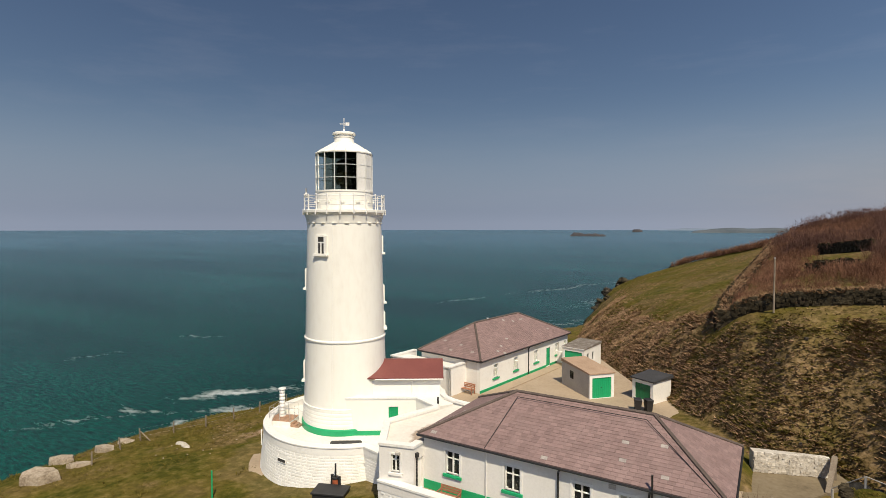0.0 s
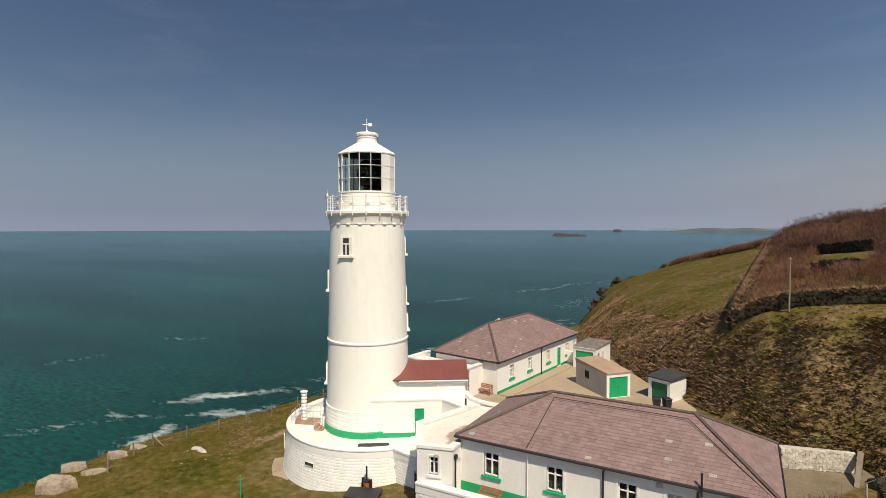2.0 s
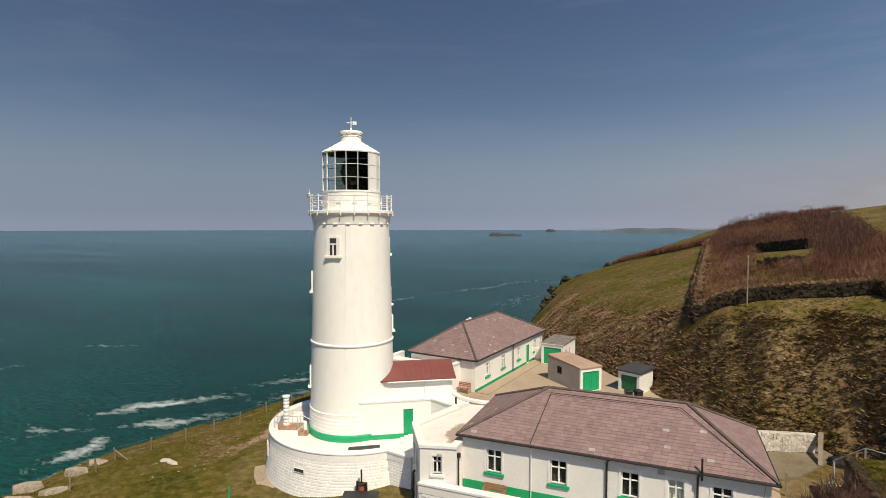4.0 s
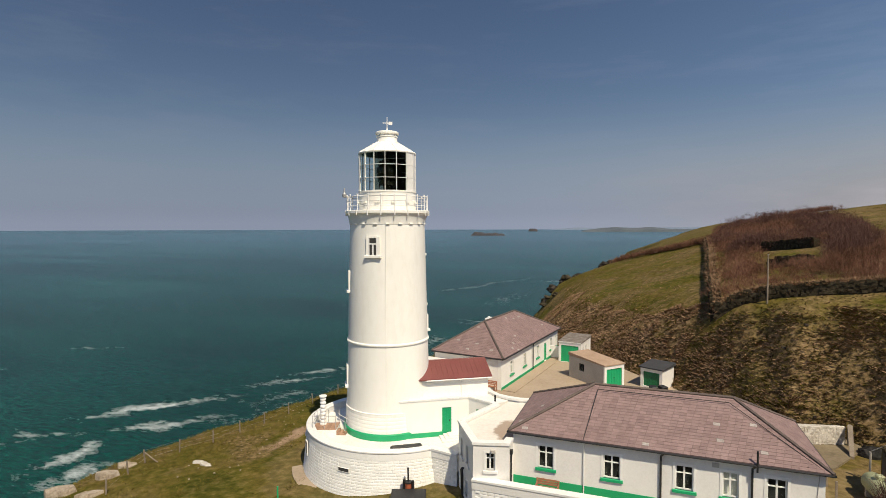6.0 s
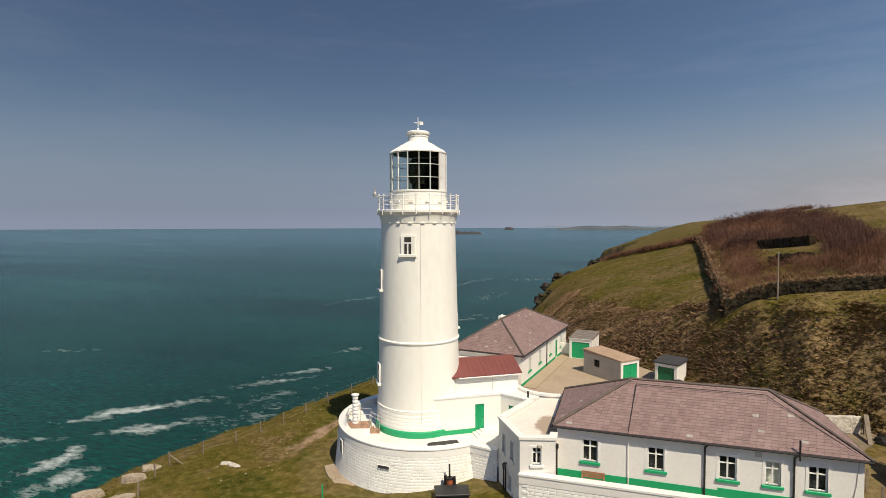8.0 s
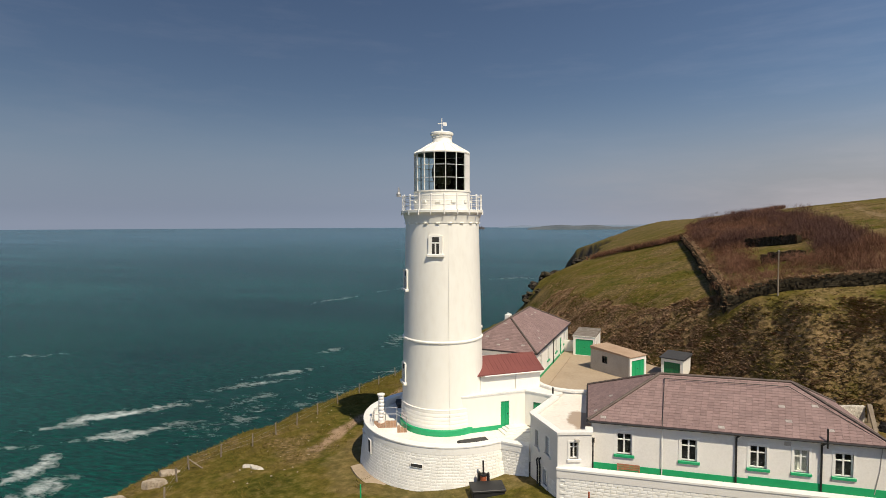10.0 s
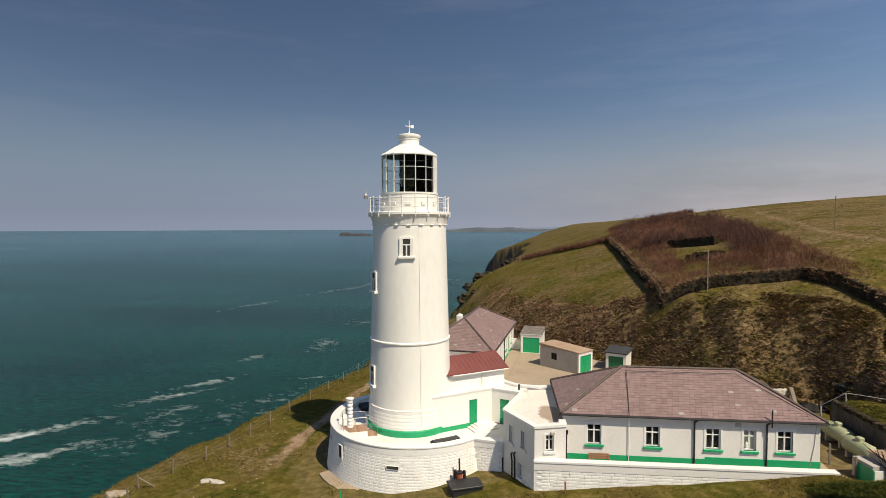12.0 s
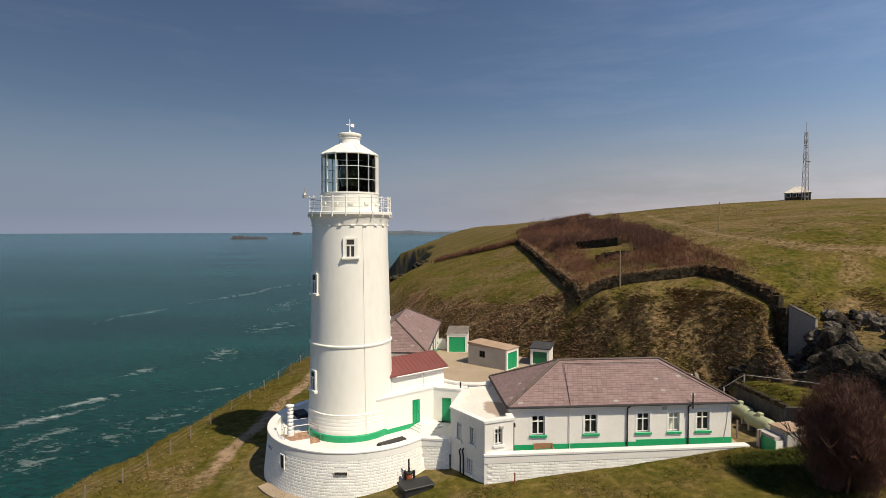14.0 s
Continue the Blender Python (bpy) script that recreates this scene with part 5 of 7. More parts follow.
def build_far_cottage():
    m = pose(6.2, 11.45, 0, 0, 0, 81.7)
    ct = thing("cottage", m, "white single-storey cottage with slate hipped roof across the yard", "house", "keepers' cottages")
    L_, D_, ze = 17.6, 7.3, 3.12
    wins = ((2.6, 0.8), (6.2, 0.8), (10.3, 0.8), (15.0, 0.8), (16.9, 0.6))
    holes = [(x - w / 2, x + w / 2, 1.1, 2.4) for x, w in wins] + [(12.55, 13.35, 0.15, 2.2)]
    wall = part("front_wall", Mesh().wall((0, 0), (L_, 0), -0.4, ze, 0.35, holes), M["white"], ct)
    part("end_wall", Mesh().wall((0, D_ - 0.35), (0, 0.35), -0.8, ze, 0.35), M["grey_white"], ct)
    part("back_wall", Mesh().wall((L_, D_), (0, D_), -2.5, ze, 0.35), M["white"], ct)
    part("far_end_wall", Mesh().wall((L_, 0.35), (L_, D_ - 0.35), -1.5, ze, 0.35), M["white"], ct)
    part("plinth", Mesh().box(-0.02, 12.5, -0.035, 0.004, 0.0, 0.36).box(13.4, L_, -0.035, 0.004, 0.0, 0.36), M["green"], ct, "green painted plinth band")
    for x, w in wins:
        sash_window(ct, pose(x, 0, 1.1), w, 1.3, "green", True, 0.1)
    plank_door(ct, pose(12.95, 0, 0.15), 0.8, 2.05)
    hip_roof(ct, -0.25, L_ + 0.25, -0.28, D_ + 0.28, ze + 0.08, 5.8, 4.1, 12.4, 0, 0.36, 0.22, 8)
    part("gutter", Mesh().tube((-0.25, -0.33, ze), (L_ + 0.25, -0.33, ze), 0.055, 8), M["iron"], ct, "black gutter")
    part("end_gutter", Mesh().tube((-0.31, -0.3, ze), (-0.31, D_ + 0.3, ze), 0.055, 8), M["iron"], ct, "black gutter")
    part("downpipe", Mesh().path([(8.6, -0.3, ze), (8.6, -0.09, ze - 0.25), (8.6, -0.09, 0.0)], 0.05, 8), M["iron"], ct, "black downpipe")
    part("chimney_cap", Mesh().soft_box(8.3, 9.3, 5.0, 5.6, 4.4, 5.35, 0.05).tube((8.8, 5.3, 5.3), (8.8, 5.3, 5.5), 0.12, 10), M["white"], ct, "white chimney stub")
    # flat-roofed porch at the sea end
    part("porch_wall", Mesh().wall((-2.6, 9.0), (-2.6, 1.6), -1.5, 2.75, 0.3).wall((-2.6, 1.6), (0.0, 1.6), -0.5, 2.75, 0.3).wall((0.8, 9.0), (-2.6, 9.0), -2.5, 2.75, 0.3), M["white"], ct)
    part("porch_roof", Mesh().box(-2.35, -0.05, 1.85, 8.75, 2.3, 2.48), M["terrace"], ct)
    part("porch_coping", Mesh().box(-2.68, -2.25, 1.52, 9.08, 2.75, 2.88).box(-2.25, 0.0, 1.52, 1.95, 2.75, 2.88).box(-2.25, 0.8, 8.65, 9.08, 2.75, 2.88), M["white"], ct)
    return ct


build_far_cottage()

# ---- yard, paths ----
solo("floor_yard", Mesh().prism([(5.4, 2.6), (7.8, 2.3), (12.2, 1.6), (27.9, 1.4), (27.9, 9.5), (25.2, 13.8), (21.8, 18.4), (17.7, 22.4), (13.8, 28.2), (12, 31), (-3, 32), (-5, 9.5)], -4.5, 0.1), M["concrete"],
     "sandy worn concrete yard between the cottages", "yard", kind="structure")
solo("pavement_side", Mesh().prism([(27.9, 1.4), (30.5, 3), (33.5, 7.5), (32.5, 9.5), (27.9, 9.5)], -1.5, 0.1), M["old_concrete"], "stained patched concrete beside the cottage end", "paving", kind="structure")
solo("pavement_front", Mesh().prism([(9.6, -7.6), (28.3, -7.75), (28.6, -4), (29.2, 1.6), (27.7, 1.6), (27.7, -5.9), (11.6, -5.9), (11.6, -7.0)], -1.6, 0.002), M["concrete"], "concrete path along the cottage front", "path", kind="structure")
solo("pavement_far", Mesh().prism([(6.35, 11.4), (7.6, 11.2), (10.1, 29.2), (8.95, 29.4)], 0.1, 0.17), M["concrete"], "raised concrete path before the far cottage", "path", kind="structure")


def build_low_wall():
    w = thing("wall_front", I4, "low whitewashed stone wall before the cottage", "wall", kind="structure")
    p, q = (9.46, -7.85), (27.6, -8.05)
    part("wall_body", Mesh().prism([(p[0], p[1] + 0.02), (q[0], q[1] + 0.02), (q[0], q[1] + 0.42), (p[0], p[1] + 0.42)], [-2.4, -0.5, -0.5, -2.4], [0.55, 0.75, 0.75, 0.55]), M["mortar"], w)
    part("upper_band", Mesh().prism([(p[0], p[1] - 0.03), (q[0], q[1] - 0.03), (q[0], q[1] + 0.02), (p[0], p[1] + 0.02)], [0.08, 0.28, 0.28, 0.08], [0.56, 0.76, 0.76, 0.56]), M["grey_white"], w)
    part("coping", Mesh().prism([(p[0] - 0.02, p[1] - 0.07), (q[0] + 0.04, q[1] - 0.07), (q[0] + 0.04, q[1] + 0.5), (p[0] - 0.02, p[1] + 0.5)], [0.56, 0.76, 0.76, 0.56], [0.68, 0.88, 0.88, 0.68]), M["white"], w)
    return w


LOW_WALL = build_low_wall()


def garage(m, label, w, d, h, wall, roof, side_window=False, right_windows=0, slope=0.25, over=0.06, paint="green", box_w=None):
    g = thing("garage", m, label, "garage", "yard garages")
    dw = w - 0.55
    part("front", Mesh().wall((0, 0), (w, 0), -0.5, h, 0.15, [((w - dw) / 2, (w + dw) / 2, 0.02, h - 0.32)]), M["white"], g)
    hole = [(d * 0.30 - 0.15, d * 0.30 + 0.6, 1.0, 1.75)] if side_window else []
    part("side_wall", Mesh().wall((0, d - 0.15), (0, 0.15), -0.8, h, 0.15, hole), M[wall], g)
    slits = [(0.55 + 1.25 * i, 1.0 + 1.25 * i, 0.85, 1.75) for i in range(right_windows)]
    part("side_wall", Mesh().wall((w, 0.15), (w, d - 0.15), -0.8, h, 0.15, slits), M[wall], g)
    for a, c, low, high in slits:
        a, c = a + 0.15, c + 0.15
        win = part("window", Mesh().box(w - 0.1, w - 0.04, a, a + 0.05, low, high).box(w - 0.1, w - 0.04, c - 0.05, c, low, high).box(w - 0.1, w - 0.04, a + 0.05, c - 0.05, low, low + 0.05).box(w - 0.1, w - 0.04, a + 0.05, c - 0.05, high - 0.05, high), M["rail_white"], g)
        part("backing", Mesh().box(w - 0.22, w - 0.2, a, c, low, high), M["room"], win)
    part("back_wall", Mesh().wall((w, d), (0, d), -0.8, h, 0.15), M[wall], g)
    part("roof", Mesh().prism([(-over, -over), (w + over, -over), (w + over, d + over), (-over, d + over)], [h + 0.004, h + 0.004, h + slope * 0.3, h + slope * 0.3], [h + 0.12, h + 0.12, h + 0.12 + slope, h + 0.12 + slope]), M[roof], g)
    part("fascia", Mesh().box(-over - 0.02, w + over + 0.02, -over - 0.03, -over, h + 0.02, h + 0.10), M["white" if wall == "white" and over < 0.1 else roof], g)
    door = part("garage_door", Mesh().box((w - dw) / 2, (w + dw) / 2, 0.09, 0.13, 0.02, h - 0.32), M[paint], g, "painted up-and-over door")
    k = 9
    for i in range(k):
        xa = (w - dw) / 2 + 0.06 + (dw - 0.12) * i / k
        part("rib", Mesh().box(xa + 0.015, xa + (dw - 0.12) / k - 0.015, 0.075, 0.09, 0.08, h - 0.38), M[paint], door)
    part("handle", Mesh().box(w / 2 - 0.06, w / 2 + 0.06, 0.04, 0.075, 0.95, 1.0), M["iron"], door)
    if side_window:
        s0 = d - (d * 0.30 + 0.75)
        win = part("window", Mesh().box(0.04, 0.1, s0, s0 + 0.06, 1.0, 1.75).box(0.04, 0.1, s0 + 0.69, s0 + 0.75, 1.0, 1.75).box(0.04, 0.1, s0 + 0.345, s0 + 0.405, 1.0, 1.75).box(0.04, 0.1, s0 + 0.06, s0 + 0.69, 1.0, 1.06).box(0.04, 0.1, s0 + 0.06, s0 + 0.69, 1.69, 1.75), M["dark_wall"], g, "dark-framed window")
        pane = part("pane", Mesh().box(0.066, 0.072, s0 + 0.06, s0 + 0.69, 1.06, 1.69), M["glass"], win)
        pane.visible_shadow = False
        part("backing", Mesh().box(0.2, 0.22, s0, s0 + 0.75, 1.0, 1.75), M["room"], win)
    return g


garage(pose(9.52, 24.8, 0.1, 0, 0, -9), "white garage with green door and patched felt roof", 2.6, 4.2, 2.25, "white", "old_felt", right_windows=2)
solo("wall_yard_end", Mesh().soft_box(7.2, 9.5, 26.2, 26.45, -0.3, 1.5, 0.03), M["white"], "low white wall between the far cottage and the garage", "wall", kind="structure")
garage(pose(15.35, 15.2, 0.1, 0, 0, 47), "grey rendered garage with green door and tan felt roof", 2.5, 5.2, 2.2, "garage_wall", "felt", True)
garage(pose(18.55, 17.57, 0.25, 0, 0, -25), "small white store with dark green door and dark felt roof", 2.15, 2.6, 1.75, "white", "dark_felt", slope=0.22, over=0.14, paint="dark_green")

# ---- small things round the buildings ----


def bench(m, label):
    b = thing("bench", m, label, "bench", "garden benches")
    for i in range(4):
        part("seat_slat", Mesh().box(-0.75, 0.75, -0.22 + i * 0.12, -0.12 + i * 0.12, 0.42, 0.45), M["wood_bench"], b)
    for i in range(3):
        part("back_slat", Mesh().box(-0.75, 0.75, 0.27 + i * 0.02, 0.30 + i * 0.02, 0.52 + i * 0.14, 0.63 + i * 0.14), M["wood_bench"], b)
    for x in (-0.7, 0.7):
        part("leg", Mesh().box(x - 0.035, x + 0.035, -0.22, -0.15, 0.0, 0.62), M["wood_bench"], b)
        part("leg", Mesh().box(x - 0.035, x + 0.035, 0.25, 0.32, 0.0, 0.88), M["wood_bench"], b)
        part("armrest", Mesh().box(x - 0.04, x + 0.04, -0.25, 0.28, 0.62, 0.66), M["wood_bench"], b)
    return b


bench(pose(13.75, -6.85, 0.002) @ Matrix.Scale(0.9, 4), "red-stained timber bench against the cottage front")
bench(pose(5.05, 11.0, 0.1, 0, 0, -8), "red-stained timber bench against the far cottage end")


def build_fog_platform():
    p = thing("signal_platform", I4, "brown decked platform with railings on the terrace", "platform")
    m = pose(-3.72, -3.05, 0, 0, 0, 20)
    deck = part("deck", Mesh().soft_box(-0.98, 0.85, -0.75, 0.75, 0.004, 0.42, 0.02), M["white"], p, "white plinth", m=m)
    for i in range(7):
        part("deck_board", Mesh().box(-0.98 + i * 0.262, -0.73 + i * 0.262, -0.75, 0.75, 0.424, 0.46), M["deck"], p, m=m)
    for i in range(3):
        part("step", Mesh().box(0.86 + 0.24 * i, 1.09 + 0.24 * i, -0.72, -0.05, 0.004, 0.32 - 0.11 * i), M["deck"], p, m=m)
    posts = [(-0.94, -0.71), (-0.05, -0.71), (0.81, -0.71), (-0.94, 0.71), (-0.05, 0.71), (0.81, 0.71), (-0.94, 0.0)]
    for x, y in posts:
        part("post", Mesh().tube((x, y, 0.42), (x, y, 1.47), 0.018, 6), M["galv"], p, m=m)
    for z in (1.45, 0.97):
        part("rail", Mesh().path([(0.81, -0.71, z), (-0.94, -0.71, z), (-0.94, 0.71, z), (0.81, 0.71, z)], 0.017, 6), M["galv"], p, m=m)
    for y in (-0.74, -0.03):
        part("stair_rail", Mesh().path([(0.84, y, 0.44), (0.84, y, 1.44), (1.58, y, 1.0), (1.58, y, 0.0)], 0.017, 6), M["galv"], p, m=m)
    f = thing("fog_signal", pose(-4.2, -2.85, 0.46), "white stacked fog signal column on the platform", "fog signal")
    part("base", Mesh().lathe([(0.0, 0.0), (0.26, 0.0), (0.26, 0.10), (0.18, 0.14), (0.0, 0.14)], 20), M["rail_white"], f, smooth=True)
    for i in range(7):
        z = 0.14 + 0.285 * i
        part("emitter", Mesh().lathe([(0.15, z), (0.22, z + 0.03), (0.235, z + 0.07), (0.235, z + 0.18), (0.20, z + 0.23), (0.15, z + 0.285), (0.0, z + 0.285)], 20), M["rail_white"], f, smooth=True)
    part("cap", Mesh().lathe([(0.12, 2.14), (0.30, 2.16), (0.30, 2.24), (0.1, 2.3), (0.0, 2.3)], 20), M["rail_white"], f, smooth=True)


M["deck"] = surface("brown_deck_board", [(0.30, 0.17, 0.10), (0.46, 0.29, 0.19)], 1.5, 12, 0.85, bump=0.2, per_piece=0.15)
build_fog_platform()

# dark hatch in the terrace
h = thing("roof_hatch", pose(3.3, -3.75, 0.004, 0, 0, 34), "long dark glazed hatch in the terrace paving", "hatch")
part("kerb", Mesh().box(-1.12, 1.12, -0.34, 0.34, 0.0, 0.12), M["black"], h)
part("cover", Mesh().soft_box(-1.06, 1.06, -0.29, 0.29, 0.122, 0.2, 0.02), M["black"], h)

h = thing("roof_hatch", pose(-4.45, 2.7, 0.004, 0, 0, -62), "square black hatch cover behind the tower", "hatch")
part("kerb", Mesh().box(-0.8, 0.8, -0.5, 0.5, 0.0, 0.12), M["black"], h)
part("cover", Mesh().soft_box(-0.76, 0.76, -0.46, 0.46, 0.122, 0.3, 0.04), M["black"], h)

# dark shed roof and flue set below the drum
b = thing("oil_tank", pose(4.95, -7.05, -2.35, 0, 0, 22), "black lidded steel bin on the grass below the drum", "bin")
part("body", Mesh().soft_box(-1.05, 1.05, -0.62, 0.62, 0.0, 0.82, 0.04), M["black"], b)
part("lid", Mesh().soft_box(-1.12, 1.12, -0.69, 0.69, 0.824, 0.94, 0.03), M["black"], b, "flat black lid")
fl = thing("burner_flue", pose(4.5, -6.1, -2.2), "rusty orange burner with black flue pipes by the drum wall", "burner")
part("body", Mesh().tube((0, 0, 0.0), (0, 0, 1.05), 0.22, 14), M["orange"], fl, smooth=True)
part("flue", Mesh().tube((0, 0, 1.05), (-0.02, 0.02, 2.0), 0.06, 10), M["iron"], fl)
for x in (-0.33, 0.36):
    part("side_pipe", Mesh().tube((x, 0, 0.0), (x * 0.9, 0, 1.2), 0.1, 10), M["iron"], fl)
part("collar", Mesh().lathe([(0.10, 1.0), (0.25, 1.02), (0.25, 1.10), (0.10, 1.14)], 14), M["iron"], fl)

# bins by the small store
for k, (x, y) in enumerate(((19.7, 14.3), (20.5, 14.6))):
    w = thing("wheelie_bin", pose(x, y, 0.1, 0, 0, 20 + 15 * k), "black plastic wheeled bin in the yard", "bin", "yard bins")
    part("body", Mesh().add([(-0.22, -0.25, 0.06), (0.22, -0.25, 0.06), (0.22, 0.25, 0.06), (-0.22, 0.25, 0.06), (-0.29, -0.34, 0.95), (0.29, -0.34, 0.95), (0.29, 0.34, 0.95), (-0.29, 0.34, 0.95)],
                            [(3, 2, 1, 0), (4, 5, 6, 7), (0, 1, 5, 4), (1, 2, 6, 5), (2, 3, 7, 6), (3, 0, 4, 7)]), M["black"], w)
    part("lid", Mesh().soft_box(-0.31, 0.31, -0.38, 0.36, 0.955, 1.05, 0.03), M["black"], w)
    for sx in (-0.2, 0.2):
        part("wheel", Mesh().tube((sx - 0.04, 0.27, 0.1), (sx + 0.04, 0.27, 0.1), 0.1, 12), M["black"], w)

# ---- service corner: tanks, earth-roofed store, little shed ----


def gas_tank(m):
    t = thing("gas_tank", m, "pale green cylindrical gas tank on low feet", "tank", "gas tanks")
    prof = [(0.0, -1.25), (0.28, -1.22), (0.46, -1.12), (0.55, -0.95), (0.55, 0.95), (0.46, 1.12), (0.28, 1.22), (0.0, 1.25)]
    me = Mesh().lathe(prof, 24)
    me.v = [(x, z, y + 0.85) for x, y, z in me.v]
    part("shell", me, M["tank"], t, smooth=True)
    part("valve_cover", Mesh().soft_box(-0.2, 0.2, -0.2, 0.2, 1.36, 1.62, 0.05), M["tank"], t)
    for y in (-0.7, 0.7):
        part("foot", Mesh().box(-0.4, 0.4, y - 0.09, y + 0.09, 0.0, 0.5), M["garage_wall"], t)


gas_tank(pose(31.5, -1.1, 0.0, 0, 0, 4))
gas_tank(pose(31.25, -3.9, 0.0, 0, 0, 6))


def build_bunker():
    bk = thing("earth_store", I4, "low concrete store with a grassed earth roof", "store")
    part("long_wall", Mesh().wall((32.36, 1.2), (32.30, -5.0), -0.6, 2.36, 0.3), M["dark_wall"], bk, "dark mottled concrete wall")
    part("front_wall", Mesh().prism([(32.3, -5.05), (33.6, -6.35), (33.8, -6.1), (32.5, -4.8)], -0.6, [2.35, 2.7, 2.7, 2.35]), M["dark_wall"], bk)
    # the turf mound
    me = Mesh()
    nx, ny = 22, 30
    rng = random.Random(4)
    for i in range(nx):
        for j in range(ny):
            x, y = 32.45 + 5.4 * i / (nx - 1), -4.9 + 6.5 * j / (ny - 1)
            z = 2.4 + 0.75 * min(1, i / 6) ** 0.7 - 0.02 * max(0, i - 9) + 0.22 * (rng.random() - 0.5) - 0.35 * (abs(j - 14) / 15) ** 2
            me.v.append((x, y - 0.9 * (x - 32.45), z))
    me.f = [(i * ny + j, (i + 1) * ny + j, (i + 1) * ny + j + 1, i * ny + j + 1) for i in range(nx - 1) for j in range(ny - 1)]
    edge = [i * ny for i in range(nx)] + [(nx - 1) * ny + j for j in range(1, ny)] + [i * ny + ny - 1 for i in range(nx - 2, -1, -1)] + [j for j in range(ny - 2, 0, -1)]
    k = len(me.v)
    me.v += [(me.v[q][0], me.v[q][1], -0.8) for q in edge]
    n_ = len(edge)
    me.f += [(edge[(q + 1) % n_], edge[q], k + q, k + (q + 1) % n_) for q in range(n_)]
    part("turf_roof", me, M["ground"], bk, "rough grass roof", smooth=True)
    part("kerb_rail", Mesh().path([(32.0, 2.1, 1.75), (33.3, 1.15, 3.1), (36.7, -2.1, 3.3), (38.2, -3.5, 3.2)], 0.026, 8), M["garage_wall"], bk, "pale pipe along the roof edge")
    for x, y, z in ((32.05, 2.05, 1.75), (33.3, 1.15, 3.05)):
        part("rail_post", Mesh().tube((x, y, -0.3), (x, y, z), 0.06, 8), M["garage_wall"], bk)
    rng = random.Random(9)
    for i in range(46):
        y = 0.9 - 5.8 * i / 45
        s = 0.10 + 0.08 * rng.random()
        part("edge_stone", rough_stone(rng, s * 1.5, s * 1.2, s), M["rubble"], bk, m=pose(32.42 + 0.06 * rng.random(), y, 2.42 + 0.05 * rng.random(), 0, 0, 360 * rng.random()))


def rough_stone(rng, sx, sy, sz):
    """An uneven block: a box with each corner pulled about."""
    c = [(x * sx * (0.75 + 0.4 * rng.random()), y * sy * (0.75 + 0.4 * rng.random()), z * sz * (0.7 + 0.5 * rng.random())) for z in (-1, 1) for y in (-1, 1) for x in (-1, 1)]
    return Mesh().add(c, [(0, 2, 3, 1), (4, 5, 7, 6), (0, 1, 5, 4), (2, 6, 7, 3), (0, 4, 6, 2), (1, 3, 7, 5)])


build_bunker()
sh = thing("meter_shed", pose(30.3, -7.9, -0.15, 0, 0, 8), "small rendered store with a rusty flat roof and green gate", "shed")
part("body", Mesh().box(0.2, 1.9, 0.0, 1.5, -0.3, 1.75), M["garage_wall"], sh)
part("roof", Mesh().soft_box(0.1, 2.0, -0.1, 1.6, 1.754, 1.86, 0.02), M["felt"], sh)
part("low_wall", Mesh().box(-0.55, 0.2, 0.3, 1.9, -0.3, 1.35), M["garage_wall"], sh)
part("gate", Mesh().box(-0.6, -0.56, 0.2, 1.6, 0.1, 1.15), M["green"], sh, "green slatted gate")
part("gate", Mesh().box(-0.5, 0.2, 0.22, 0.26, 0.0, 1.1), M["white"], sh, "white door panel")
for k, (x, y) in enumerate(((29.35, 0.3), (29.15, -2.2), (29.0, -4.6), (29.4, -6.6))):
    tagged(new("fence_post", Mesh().box(x - 0.05, x + 0.05, y - 0.05, y + 0.05, -0.2, 1.35).data("fence_post", M["wood_post"])), "weathered timber post beside the gas tanks", "post", "tank fence posts")

# pale rubble retaining wall behind the cottage
rw = thing("wall_rubble", I4, "pale rubble retaining wall behind the cottage", "wall", kind="structure")
part("wall_body", Mesh().prism([(28.3, 6.4), (32.4, 7.8), (32.2, 8.35), (28.1, 6.95)], -0.2, [1.4, 1.25, 1.25, 1.4]), M["pale_rubble"], rw)
rng = random.Random(3)
for i in range(21):
    for j in range(8):
        u = 0.12 + 0.2 * i + 0.08 * rng.random()
        part("stone", rough_stone(rng, 0.12, 0.08, 0.09), M["pale_rubble"], rw, m=pose(28.3 + 0.946 * u, 6.38 + 0.323 * u, 0.18 + 0.155 * j + 0.05 * rng.random(), 0, 24 * rng.random() - 12, 19 + 16 * rng.random() - 8))
prop = thing("timber_prop", I4, "pale weathered timber prop leaning by the rubble wall", "timber")
part("plank", Mesh().prism([(32.0, 5.4), (32.25, 5.35), (32.75, 7.5), (32.45, 7.55)], [-0.1, -0.1, 1.3, 1.3], [0.15, 0.15, 1.6, 1.6]), M["wood_post"], prop)
part("plank", Mesh().box(32.5, 32.72, 7.55, 7.7, -0.1, 1.6), M["wood_post"], prop)

M["rock_grey"] = surface("pale_grey_rock", [(0.022, 0.018, 0.014), (0.085, 0.071, 0.056), (0.25, 0.21, 0.165)], 2.0, 8, 0.95, bump=0.7, bump_scale=6, bump_dist=0.08, spec=0.1)
M["crag"] = surface("broken_grey_rock", [(0.008, 0.007, 0.005), (0.030, 0.025, 0.020), (0.13, 0.108, 0.083)], 1.6, 7, 0.95, bump=0.7, bump_scale=5, bump_dist=0.08, spec=0.1)

# ---- concrete slabs and outcrops on the turf ----


